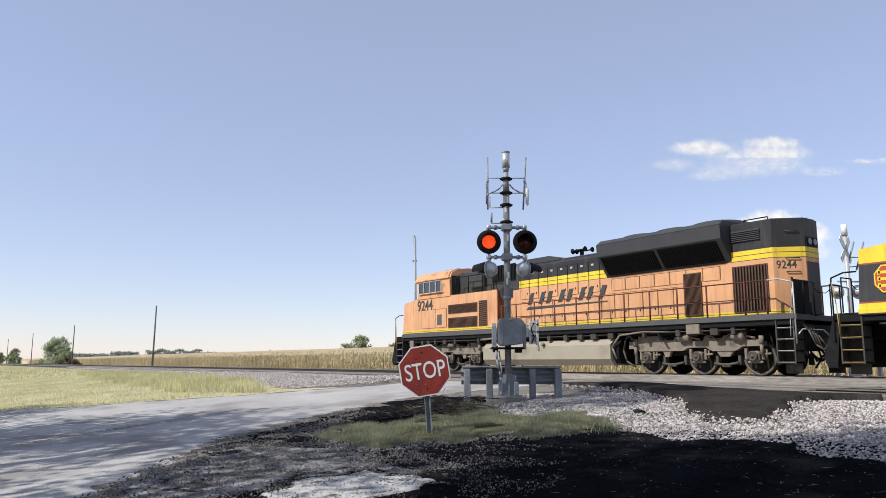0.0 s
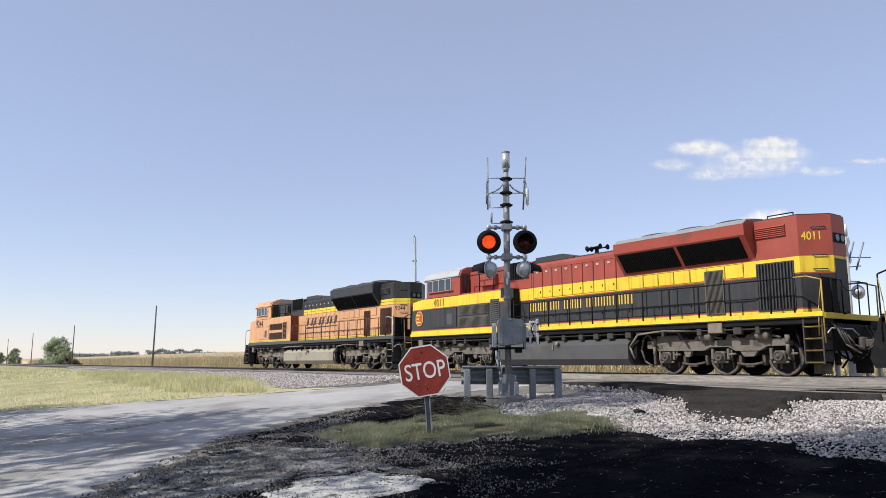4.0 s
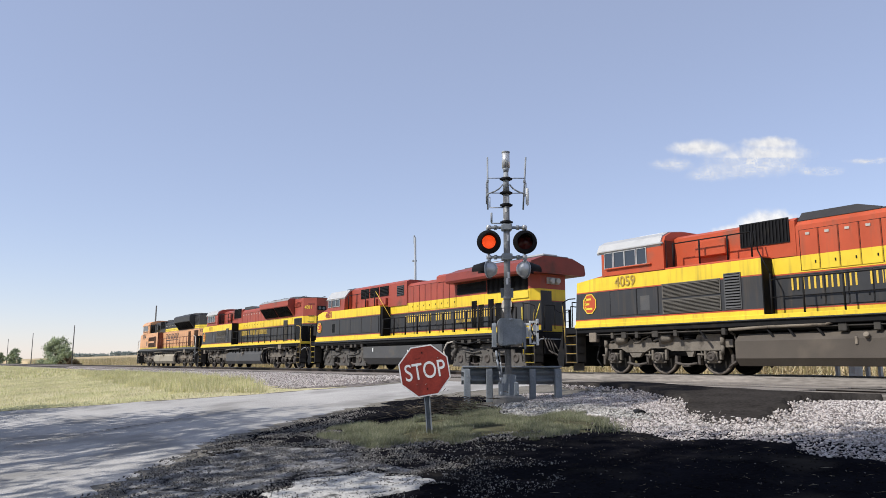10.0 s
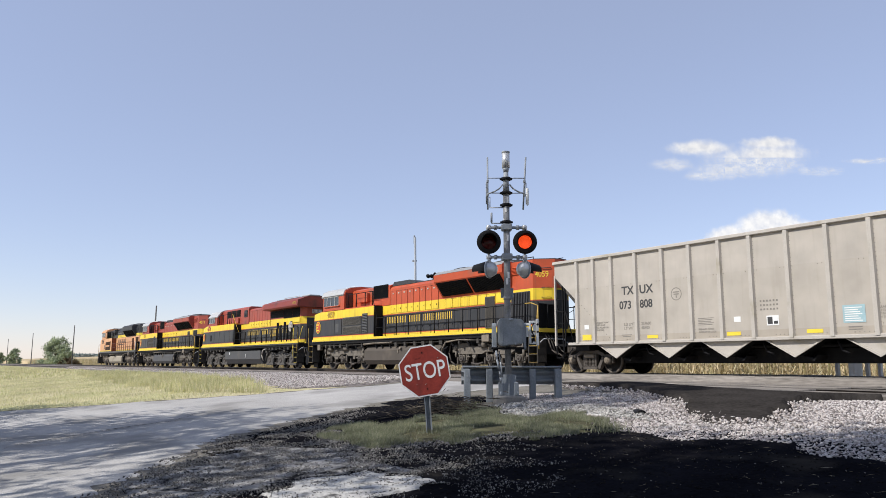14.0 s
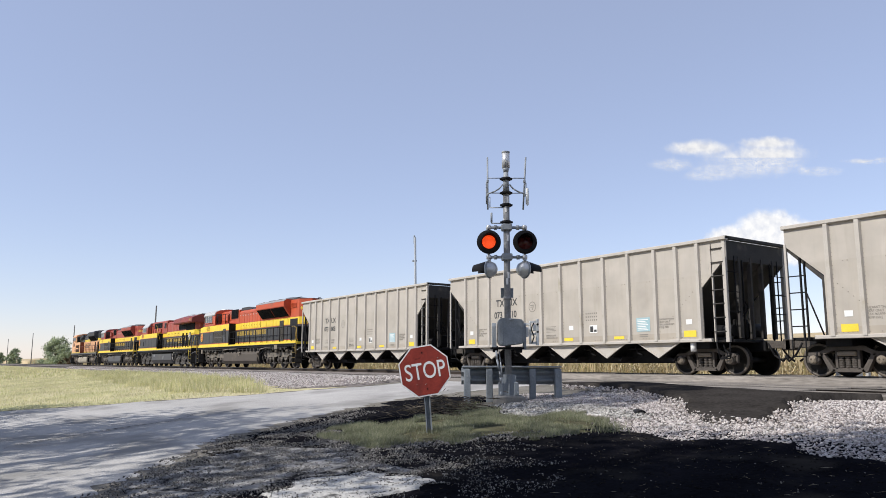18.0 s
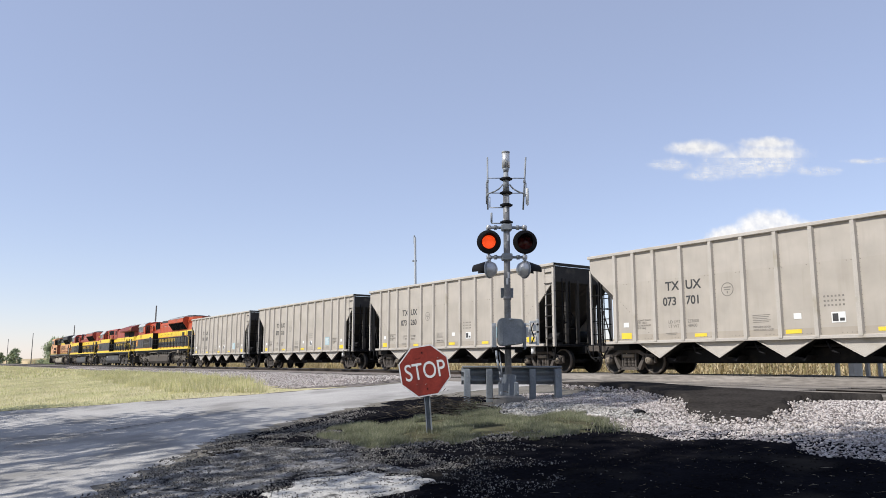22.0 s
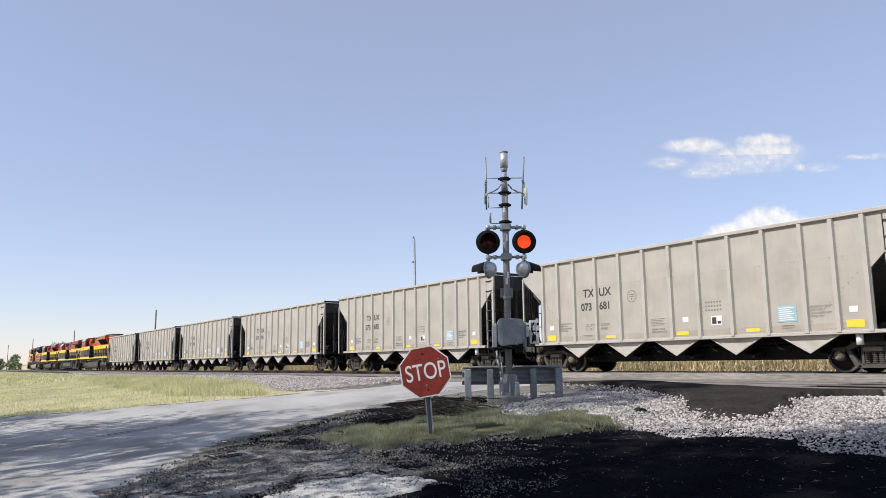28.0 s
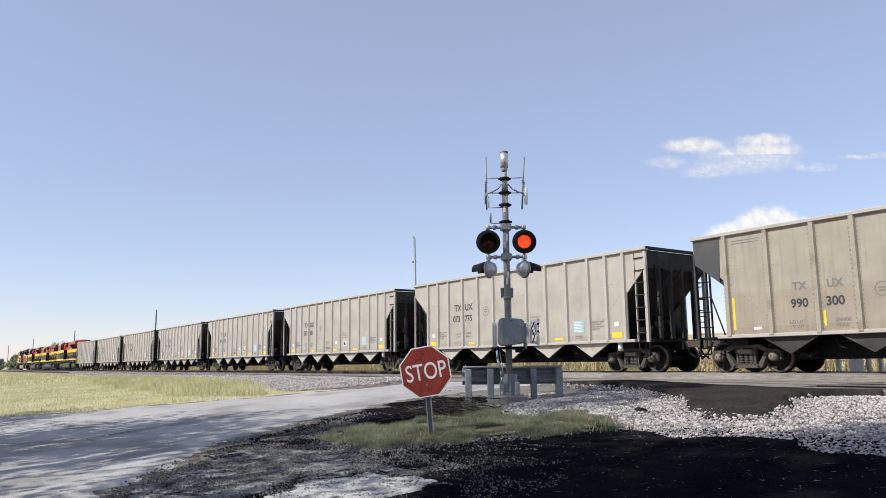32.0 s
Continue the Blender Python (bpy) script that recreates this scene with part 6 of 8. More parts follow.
    part("exhaust_stack", Kit().box(15.2, 15.7, -0.3, 0.3, 4.56, 4.68, 0.02), M_DARK, mid)
    for s in (-1, 1):
        door_panels(hood, [11.9 + 0.52 * i for i in range(9)], s * 1.0, 2.95, 4.2, paint)
        door_panels(hood, [10.3 + 0.7 * i for i in range(16)], s * 1.0, 1.95, 2.82, paint)
        for a, z1 in ((17.3, 3.1), (17.8, 2.9), (18.5, 3.1), (19.0, 2.9), (19.55, 3.1)):
            grille(hood, a, a + 0.32, s * 1.0, 1.95, z1, 5, True, material=M_BLACK, frame=0.02)
        grille(hood, 16.2, 18.3, s * 1.0, 3.5, 3.92, 3, material=M_BLACK)
        grille(hood, 18.45, 19.85, s * 1.0, 3.4, 3.94, 16, True, material=M_BLACK)
        grille(hood, 20.0, 21.05, s * 1.0, 3.4, 3.94, 14, True, material=M_BLACK)
        part("yellow_locker", Kit().box(20.1, 21.15, s * 1.0, s * 1.05, 3.0, 3.32, 0.02), M_YEL, hood)
    wing = part("radiator_wing", Kit().prism([(-1.5, 3.98), (-1.56, 4.08), (-1.5, 4.42), (-0.8, 4.68), (0.8, 4.68), (1.5, 4.42), (1.56, 4.08), (1.5, 3.98)], 15.95, 21.85), M_KREDD, L, "overhanging radiator wing")
    part("wing_roof", Kit().box(16.3, 21.75, -0.7, 0.7, 4.68, 4.74, 0.02), M_TANK, wing)
    part("roof_grab", Kit().tube([(18, -0.8, 4.7), (18, -0.8, 4.78), (20.5, -0.8, 4.78), (20.5, -0.8, 4.7)], 0.02).box(20.4, 21.6, -0.6, 0.2, 4.74, 4.82, 0.02), M_SILVER, wing)
    rear = part("rear_hood", Kit().prism(chamfer_plan(21.19, 21.5, 1.0, 0.0, 0.3, 1.0), 1.6, 4.0, "z"), paint, L, "rear hood")
    part("rear_headlight", Kit().cyl((21.5, -0.16, 3.72), (21.7, -0.16, 3.72), 0.11, n=12).cyl((21.5, 0.16, 3.72), (21.7, 0.16, 3.72), 0.11, n=12).box(21.46, 21.55, -0.35, 0.35, 3.58, 3.86, 0.02), M_SILVER, rear)
    part("rear_door", Kit().box(21.5, 21.53, -0.7, -0.1, 1.65, 3.3, 0.01), M_DARK, rear)
    dial = part("fan_wheel", Kit().lathe([(0.17, -0.01), (0.33, -0.03), (0.34, -0.06), (0.29, -0.07), (0.27, -0.04), (0.17, -0.04)], "y", (19.85, -1.06, 2.75), 24), M_RIB, hood, "round beige blower wheel cover")
    k = Kit()
    for i in range(8):
        a = i * math.tau / 8
        k.box(-0.02, 0.02, -0.03, 0.0, 0.05, 0.3)
        k.v[-8:] = [(19.85 + x * math.cos(a) + z * math.sin(a), -1.08 + y, 2.75 + z * math.cos(a) - x * math.sin(a)) for x, y, z in k.v[-8:]]
    part("spoke", k.cyl((19.85, -1.13, 2.75), (19.85, -1.07, 2.75), 0.09, n=12), M_RIB, dial)
    letter_bars(hood, 11.65, -1.024, 2.38, (0.32, 0.34, 0.34, 0.3, 0.34, 0.3, -0.22, 0.3, 0.1, 0.28, 0.3, -0.2, 0.28, 0.34, 0.32, 0.28, 0.32, 0.28, 0.28, 0.34), 0.36, 0.085, M_LTR)
    letter_bars(hood, 16.1, -1.024, 2.2, (0.1, 0.1, -0.05, 0.12, 0.1, 0.12, 0.05, 0.12, 0.12), 0.13, 0.03, M_LTR)
    shield_logo(L, 2.62, -1.53, 2.45, 0.33)
    letters(number, 0.33, M_KRED, (3.4, -1.53, 3.0), "road_number", L, bold=0.008, wide=0.95)
    letters(number, 0.2, M_GOLD, (21.1, -1.566, 4.14), "road_number", L, wide=0.9)
    tk = [(-1.2, 0.28), (-1.48, 0.62), (-1.5, 1.22), (1.5, 1.22), (1.48, 0.62), (1.2, 0.28)]
    tank = part("fuel_tank", Kit().prism(tk, 8.1, 15.6), M_TANK, L, "dark grey fuel tank")
    part("filler_label", Kit().box(9.1, 9.2, -1.51, -1.495, 0.95, 1.15).box(12.6, 12.66, -1.51, -1.49, 0.7, 1.0), M_WHITE, tank)
    for s in (-1, 1):
        part("air_reservoir", Kit().cyl((8.2, s * 1.25, 1.36), (15.0, s * 1.25, 1.36), 0.12, n=12), M_BLACK, L)
        part("jumper_hose", Kit().tube([(15.7, s * 1.3, 0.5), (15.6, s * 1.4, 0.9), (15.9, s * 1.42, 1.25), (16.6, s * 1.4, 1.35)], 0.04, 6), M_RIB, L)
        part("cable", Kit().tube([(16.5, s * 1.45, 1.3), (17.5, s * 1.46, 1.18), (18.5, s * 1.45, 1.32), (19.5, s * 1.46, 1.2), (20.5, s * 1.44, 1.32)], 0.03, 6), M_BLACK, L)
    loco_truck(L, (3.4, 5.35, 7.3), M_DIRTG, "ge", True)
    loco_truck(L, (16.7, 18.65, 20.55), M_DIRTG, "ge")
    steps(L, 1.42, 2.02, M_STEP, M_YEL)
    steps(L, 21.4, 22.0, M_STEP, M_YEL)
    end_rails(L, 22.05, 21.25, M_BLACK)
    part("safety_rope", Kit().tube([(21.3, -1.53, 2.6), (21.33, -1.54, 1.5), (21.36, -1.53, 0.7)], 0.02, 6), M_YEL, L, "yellow hanging rope")
    part("safety_rope", Kit().tube([(22.0, -1.2, 2.7), (21.8, -1.3, 2.0), (21.7, -1.4, 1.4)], 0.02, 6), M_YEL, L, "yellow hanging rope")
    end_rails(L, 1.3, 1.95, M_BLACK)
    coupler(L, 0.05, 1)
    coupler(L, 22.25, -1)
    horn(L, 14.0, 4.42)
    under_clutter(L, (2.4, 8.0), 1.42, 7)
    under_clutter(L, (16.0, 20.8), 1.42, 8)
    return L


RIBS = (1.25, 2.07, 2.92, 4.0, 5.12, 6.18, 7.25, 8.29, 9.42, 10.55, 11.68, 12.54, 13.36)


def hopper_truck(parent, xm):
    for x in (xm - 0.89, xm + 0.89):
        wheelset(parent, x, 0.455, ME_HWHEEL, ME_HRIM)
    for s in (-1, 1):
        y = s * 1.02
        y0, y1 = y - 0.08, y + 0.08
        k = Kit().prism([(xm - 1.1, 0.58), (xm - 1.05, 0.66), (xm - 0.72, 0.68), (xm - 0.45, 0.82), (xm + 0.45, 0.82), (xm + 0.72, 0.68), (xm + 1.05, 0.66), (xm + 1.1, 0.58), (xm + 0.7, 0.56), (xm + 0.4, 0.7), (xm - 0.4, 0.7), (xm - 0.7, 0.56)], y0, y1, "y")
        for d in (-1, 1):       # slanting tension members and column guides
            k.prism([(xm + d * 0.74, 0.64), (xm + d * 0.6, 0.58), (xm + d * 0.34, 0.16), (xm + d * 0.42, 0.12), (xm + d * 0.5, 0.16)][::d], y0, y1, "y")
            k.box(xm + d * 0.29 - 0.035, xm + d * 0.29 + 0.035, y0, y1, 0.2, 0.72, 0.01)
            k.box(xm + d * 1.08 - 0.04, xm + d * 1.08 + 0.04, y0 + 0.02, y1 - 0.02, 0.36, 0.62, 0.02)
        k.prism([(xm - 0.45, 0.13), (xm + 0.45, 0.13), (xm + 0.36, 0.24), (xm - 0.36, 0.24)], y0, y1, "y")
        f = part("truck_frame", k, M_RUST, parent, "open rusty cast truck side frame")
        for o in (-0.17, 0.0, 0.17):
            part("coil_spring", spring_stack(xm + o, y + s * 0.03, 0.24, 0.54, 0.083, 6), M_RUST, f)
        part("spring_backing", Kit().box(xm - 0.25, xm + 0.25, y - s * 0.1, y - s * 0.07, 0.24, 0.6), M_BLACK, f)
        part("bolster_end", Kit().box(xm - 0.25, xm + 0.25, y - s * 0.05, y + s * 0.14, 0.55, 0.68, 0.03), M_FRAME, f, "pale worn bolster end")
        for o in (-0.89, 0.89):
            j = part("bearing", Kit().cyl((xm + o, y - s * 0.1, 0.455), (xm + o, y + s * 0.14, 0.455), 0.14, n=14), M_RUST, f)
            c = Kit().lathe([(0.12, s * 0.14), (0.11, s * 0.18), (0.0, s * 0.18)], "y", (xm + o, y, 0.455), 12)
            for i in range(3):
                q = i * math.tau / 3 + 0.5
                c.cyl((xm + o + 0.06 * math.cos(q), y + s * 0.17, 0.455 + 0.06 * math.sin(q)), (xm + o + 0.06 * math.cos(q), y + s * 0.205, 0.455 + 0.06 * math.sin(q)), 0.022, n=6)
            part("end_cap", c, M_FRAME, j, "tan bolted bearing end cap")
            part("adapter", Kit().box(xm + o - 0.16, xm + o + 0.16, y - 0.07, y + s * 0.1, 0.55, 0.66, 0.02), M_RUST, f)
        part("brake_hanger", Kit().tube([(xm - 0.42, y - s * 0.12, 0.6), (xm - 0.5, y - s * 0.1, 0.36), (xm - 0.4, y - s * 0.1, 0.2)], 0.03, 6).tube([(xm + 0.42, y - s * 0.12, 0.6), (xm + 0.5, y - s * 0.1, 0.36), (xm + 0.4, y - s * 0.1, 0.2)], 0.03, 6), M_BLACK, f)
    part("bolster", Kit().box(xm - 0.2, xm + 0.2, -1.0, 1.0, 0.5, 0.85, 0.03), M_BLACK, parent)
    part("brake_beam", Kit().box(xm - 0.45, xm - 0.38, -0.85, 0.85, 0.35, 0.45).box(xm + 0.38, xm + 0.45, -0.85, 0.85, 0.35, 0.45), M_BLACK, parent)


def hopper(name, label, paint, number, mark, early=False):
    """Open-top coal hopper car with outside ribs and five discharge chutes."""
    H = thing(name, label, "hopper car", "hopper cars of the train")
    W = 1.6
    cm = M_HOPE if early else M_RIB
    rm = M_RIBT if early else M_RIB
    side = [(0.05, 4.1), (14.36, 4.1), (14.36, 3.55), (13.45, 2.66), (13.45, 1.06), (1.1, 1.06), (1.1, 2.7), (0.05, 3.6)]
    for s in (-1, 1):
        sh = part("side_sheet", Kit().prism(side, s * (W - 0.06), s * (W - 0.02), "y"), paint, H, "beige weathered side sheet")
        rb = RIBS if not early else (1.17, 2.51, 3.88, 4.96, 6.25, 7.5, 8.75, 10.0, 11.1, 12.3, 13.3)
        for i, x in enumerate(rb):
            hw = 0.055 if not early else 0.06
            part("rib", Kit().prism([(x - hw - 0.03, s * (W - 0.02)), (x - hw, s * (W + 0.06)), (x + hw, s * (W + 0.06)), (x + hw + 0.03, s * (W - 0.02))], 1.06, 4.06, "z"), rm, sh)
        k = Kit()
        for x in rb:
            for i in range(24):
                z = 1.15 + i * 0.118
                if early:
                    k.box(x - 0.125, x - 0.1, s * (W - 0.02), s * (W - 0.006), z, z + 0.024).box(x + 0.1, x + 0.125, s * (W - 0.02), s * (W - 0.006), z, z + 0.024)
                    continue
                k.box(x + 0.088, x + 0.102, s * (W - 0.02), s * (W - 0.008), z, z + 0.016)
        for i in range(0, 100):
            x = 1.25 + i * 0.12
            if i % 9 in (1, 2, 3, 4, 5):
                k.box(x, x + 0.02, s * (W - 0.02), s * (W - 0.01), 1.15, 1.17)
            if i % 9 in (3, 4, 6):
                k.box(x, x + 0.02, s * (W - 0.02), s * (W - 0.01), 3.02, 3.04)
        for i in range(12):
            for x0, d in ((1.3, 1), (13.1, -1)):
                k.box(x0 + d * i * 0.13, x0 + d * i * 0.13 + 0.022, s * (W - 0.02), s * (W - 0.01), 2.55 - 0.12 * i, 2.572 - 0.12 * i)
        tagged(part("rivet", k, M_GREYINK, sh), kind="stuff")
        part("top_chord", Kit().box(0.0, 14.41, s * (W - 0.1), s * (W + 0.07), 4.06, 4.17, 0.015), M_RIB, H, "pale top chord")
        part("side_sill", Kit().box(0.75, 13.75, s * (W - 0.08), s * (W + 0.04), 1.0, 1.1, 0.012), M_RIB, H, "pale side sill")
        for i, x in enumerate((2.98, 5.2, 7.3, 9.42, 11.66)):
            part("chute_flange", Kit().prism([(x - 0.84, 1.0), (x - 0.78, 1.0), (x, 0.58), (x + 0.78, 1.0), (x + 0.84, 1.0), (x, 0.52)], s * (W - 0.1), s * (W - 0.05), "y"), cm, H)
            part("chute_side", Kit().prism([(x - 0.8, 1.0), (x + 0.8, 1.0), (x + 0.02, 0.55), (x - 0.02, 0.55)], s * (W - 0.14), s * (W - 0.1), "y"), cm, H, "triangular chute side plate")
    # slope sheets, end sheets and inside
    for e in (0, 1):
        m = (lambda x: x) if e == 0 else (lambda x: 14.41 - x)
        slope = [(m(0.08), 4.06), (m(0.14), 4.06), (m(0.2), 3.5), (m(2.6), 1.2), (m(2.55), 1.12), (m(0.08), 3.46)]
        part("slope_sheet", Kit().prism(slope, -W + 0.07, W - 0.07, "y"), M_HOPE, H, "sloping end sheet, shade put into its dark colour")
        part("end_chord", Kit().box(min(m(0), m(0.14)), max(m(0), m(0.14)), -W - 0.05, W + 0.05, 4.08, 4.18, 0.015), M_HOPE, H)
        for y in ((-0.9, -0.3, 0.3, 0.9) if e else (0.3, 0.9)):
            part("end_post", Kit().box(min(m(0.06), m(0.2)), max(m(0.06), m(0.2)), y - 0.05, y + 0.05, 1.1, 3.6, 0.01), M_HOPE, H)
        part("end_platform", Kit().box(min(m(0.0), m(1.2)), max(m(0.0), m(1.2)), -1.45, 1.45, 0.98, 1.06, 0.01), M_BLACK, H)
        part("body_bolster", Kit().box(min(m(0.9), m(1.6)), max(m(0.9), m(1.6)), -1.4, 1.4, 0.8, 1.02, 0.02), M_BLACK, H)
        for s in (-1, 1):
            yy = s * (W - 0.04)
            if not e:       # leading end: pale corner post, two dark posts, long rungs and a brace
                part("corner_post", Kit().box(0.02, 0.09, yy - 0.04, yy + 0.04, 1.0, 3.66, 0.008), cm, H, "slim corner post")
                for x in (0.44, 0.56):
                    part("end_ladder_post", Kit().box(x - 0.022, x + 0.022, yy - 0.03, yy + 0.03, 0.96, 3.25 - (x - 0.44) * 0.8, 0.006), M_BLACK, H)
                for z in (1.36, 1.82, 2.28, 2.74):
                    part("rung", Kit().cyl((0.06, yy, z), (0.56, yy, z), 0.017, n=6), M_BLACK, H)
                part("brace", Kit().tube([(0.56, yy, 2.3), (0.98, yy, 1.1)], 0.022, 6), M_BLACK, H)
                part("stirrup", Kit().tube([(0.08, yy, 1.0), (0.08, yy, 0.55), (0.46, yy, 0.55), (0.46, yy, 1.0)], 0.02, 6), M_BLACK, H, "black stirrup step")
                continue
            part("corner_post", Kit().box(14.22, 14.34, yy - 0.05, yy + 0.06, 0.98, 4.08, 0.01), M_RIB, H, "pale corner post")
            lad = part("ladder", Kit().box(13.82, 13.86, yy - 0.02, yy + 0.05, 1.0, 4.0, 0.006), M_RIB, H, "steel ladder at the corner of the car")
            for i in range(7):
                part("rung", Kit().cyl((13.84, yy + s * 0.05, 1.3 + 0.42 * i), (14.26, yy + s * 0.05, 1.3 + 0.42 * i), 0.018, n=6), M_HOPE, lad)
            part("stirrup", Kit().tube([(13.86, yy, 1.0), (13.95, yy, 0.5), (14.3, yy, 0.5), (14.32, yy, 1.0)], 0.02, 6), M_BLACK, H, "black stirrup step")
            part("grab_post", Kit().cyl((14.33, s * 1.15, 1.06), (14.33, s * 1.15, 3.6), 0.022, n=6).cyl((14.33, s * 0.75, 1.06), (14.33, s * 0.75, 3.5), 0.022, n=6).cyl((14.33, s * 0.7, 1.9), (14.33, s * 1.55, 1.9), 0.016, n=6).cyl((14.33, s * 0.7, 2.5), (14.33, s * 1.55, 2.5), 0.016, n=6).cyl((14.33, s * 0.7, 3.1), (14.33, s * 1.55, 3.1), 0.016, n=6), M_BLACK, H, "black grab irons")
        coupler(H, m(-0.85), 1 if e == 0 else -1)
        part("draft_sill", Kit().box(min(m(-0.2), m(2.0)), max(m(-0.2), m(2.0)), -0.2, 0.2, 0.72, 1.02, 0.02), M_BLACK, H)
    bx = 13.95
    part("brake_wheel", Kit().lathe([(0.26, -0.02), (0.29, 0.0), (0.26, 0.02), (0.23, 0.0), (0.26, -0.02)], "x", (bx + 0.3, -0.75, 2.05), 18).box(bx + 0.28, bx + 0.32, -0.77, -0.73, 1.8, 2.3).box(bx + 0.28, bx + 0.32, -1.0, -0.5, 2.03, 2.07), M_BLACK, H, "hand brake wheel")
    part("brake_cylinder", Kit().cyl((13.6, -1.1, 1.35), (14.2, -1.1, 1.35), 0.17, n=14).cyl((13.4, -1.1, 1.35), (13.6, -1.1, 1.35), 0.06, n=8), M_BLACK, H, "black brake cylinder")
    part("air_reservoir", Kit().cyl((13.75, -0.2, 1.4), (13.75, 0.9, 1.4), 0.22, n=14).box(13.85, 14.15, -0.7, -0.3, 1.1, 1.7, 0.03), M_BLACK, H)
    part("brake_pipe", Kit().tube([(13.9, -1.3, 1.05), (14.0, -1.35, 0.75), (14.2, -1.35, 0.62), (13.9, -1.3, 0.5)], 0.03, 6), M_BLACK, H)
    # hopper bottoms
    for x in (2.98, 5.2, 7.3, 9.42, 11.66):
        part("chute", Kit().prism([(x - 0.7, 1.06), (x + 0.7, 1.06), (x + 0.1, 0.55), (x - 0.1, 0.55)], -1.36, 1.36, "y"), M_BLACK, H, "black discharge chute")
        part("chute_door", Kit().prism([(x + 0.1, 0.5), (x + 0.4, 0.42), (x + 0.5, 0.58), (x + 0.42, 0.5), (x + 0.14, 0.56)], -1.3, 1.3, "y"), M_BLACK, H)
    part("door_beam", Kit().box(2.1, 12.3, -0.75, 0.75, 0.36, 0.8, 0.03), M_BLACK, H, "black discharge door gear")
    part("center_sill", Kit().box(1.5, 12.9, -0.25, 0.25, 0.66, 1.05, 0.02), M_BLACK, H)
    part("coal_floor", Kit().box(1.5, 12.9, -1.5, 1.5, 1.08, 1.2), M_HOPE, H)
    part("door_shaft", Kit().cyl((2.0, -0.9, 0.85), (12.4, -0.9, 0.85), 0.05, n=8), M_BLACK, H)
    for x in (4.1, 6.25, 8.36, 10.5):
        part("door_lever", Kit().tube([(x, -1.3, 0.95), (x + 0.12, -1.32, 0.7), (x + 0.3, -1.3, 0.62)], 0.03, 6), M_BLACK, H)
    part("reservoir_can", Kit().cyl((12.95, -1.45, 0.72), (12.95, -1.45, 1.0), 0.09, n=12), M_WHITE, H)
    # stencils
    y = -W + 0.016
    if not early:
        letters(mark[:2], 0.29, M_INK, (3.36, y, 2.68), "reporting_mark", H, bold=0.008)
        letters(mark[2:], 0.29, M_INK, (4.13, y, 2.68), "reporting_mark", H, bold=0.008)
        letters(number[:3], 0.27, M_INK, (3.24, y, 2.2), "car_number", H, bold=0.008, wide=0.95)
        letters(number[3:], 0.27, M_INK, (4.13, y, 2.2), "car_number", H, bold=0.008, wide=0.95)
        letters("LD LMT\nLT WT", 0.1, M_GREYINK, (3.42, y, 1.62), "weight_stencil", H)
        letters("237600\n48400", 0.1, M_GREYINK, (4.16, y, 1.62), "weight_stencil", H)
        for x in (2.12, 11.78):
            letters("RADIANT THAW\nHEAT ONLY\nMAX ALUMINUM\nTEMP 250 F", 0.062, M_GREYINK, (x, y, 1.74), "heat_stencil", H, wide=0.9)
        letters("PRIMARY DOOR\nINDICATOR LOCK", 0.06, M_GREYINK, (6.4, y, 1.36), "door_stencil", H, wide=0.9)
        ring = Kit().lathe([(0.18, 0.0), (0.195, -0.003), (0.21, 0.0)], "y", (5.62, y + 0.004, 2.55), 24)
        ring.box(5.5, 5.74, y - 0.002, y + 0.002, 2.6, 2.63).box(5.52, 5.72, y - 0.002, y + 0.002, 2.53, 2.56).box(5.6, 5.64, y - 0.002, y + 0.002, 2.43, 2.5)
        part("round_stencil", ring, M_GREYINK, H)
        bars = Kit()
        for i in range(3):
            for j in range(6):
                bars.box(8.5 + 0.1 * j, 8.55 + 0.1 * j, y - 0.002, y, 2.1 - 0.12 * i, 2.15 - 0.12 * i)
        for i in range(5):
            bars.box(6.4, 6.95 - 0.05 * (i % 3), y - 0.002, y, 1.72 - 0.05 * i, 1.735 - 0.05 * i)
        bars.box(3.3, 3.75, y - 0.002, y, 1.3, 1.32).box(3.36, 3.7, y - 0.002, y, 1.25, 1.27).box(10.95, 11.3, y - 0.002, y, 1.28, 1.31).box(10.95, 11.3, y - 0.002, y, 1.22, 1.24)
        tagged(part("small_print", bars, M_GREYINK, H, "faded small print bars"), kind="stuff")
        pl = part("placard", Kit().box(10.83, 11.4, y - 0.004, y, 1.4, 1.86), M_BLUE, H, "blue placard with white print")
        pb = Kit()
        for i in range(7):
            pb.box(10.88, 11.32 - 0.05 * (i % 3), y - 0.007, y - 0.004, 1.44 + 0.056 * i, 1.465 + 0.056 * i)
        part("print_bars", pb, M_WHITE, pl)
        tag = part("code_tag", Kit().box(8.68, 9.05, y - 0.004, y, 1.42, 1.7), M_WHITE, H, "black and white tag")
        part("tag_blocks", Kit().box(8.71, 8.86, y - 0.007, y - 0.004, 1.46, 1.66).box(8.9, 9.02, y - 0.007, y - 0.004, 1.46, 1.54), M_INK, tag)
        for x, w, h in ((1.45, 0.44, 0.2), (4.4, 0.44, 0.1), (7.38, 0.46, 0.11), (9.83, 0.45, 0.1), (12.72, 0.46, 0.2)):
            part("reflector", Kit().box(x, x + w, y - 0.004, y, 1.17, 1.17 + h), M_YEL, H, "yellow reflective plate")
        for x in (1.56, 7.64, 12.82):
            part("data_plate", Kit().box(x, x + 0.22, y - 0.004, y, 1.56, 1.72), M_WHITE, H)
    else:
        letters(mark[:2], 0.22, M_GREYINK, (3.19, y, 2.26), "reporting_mark", H, bold=0.008)
        letters(mark[2:], 0.22, M_GREYINK, (4.15, y, 2.26), "reporting_mark", H, bold=0.008)
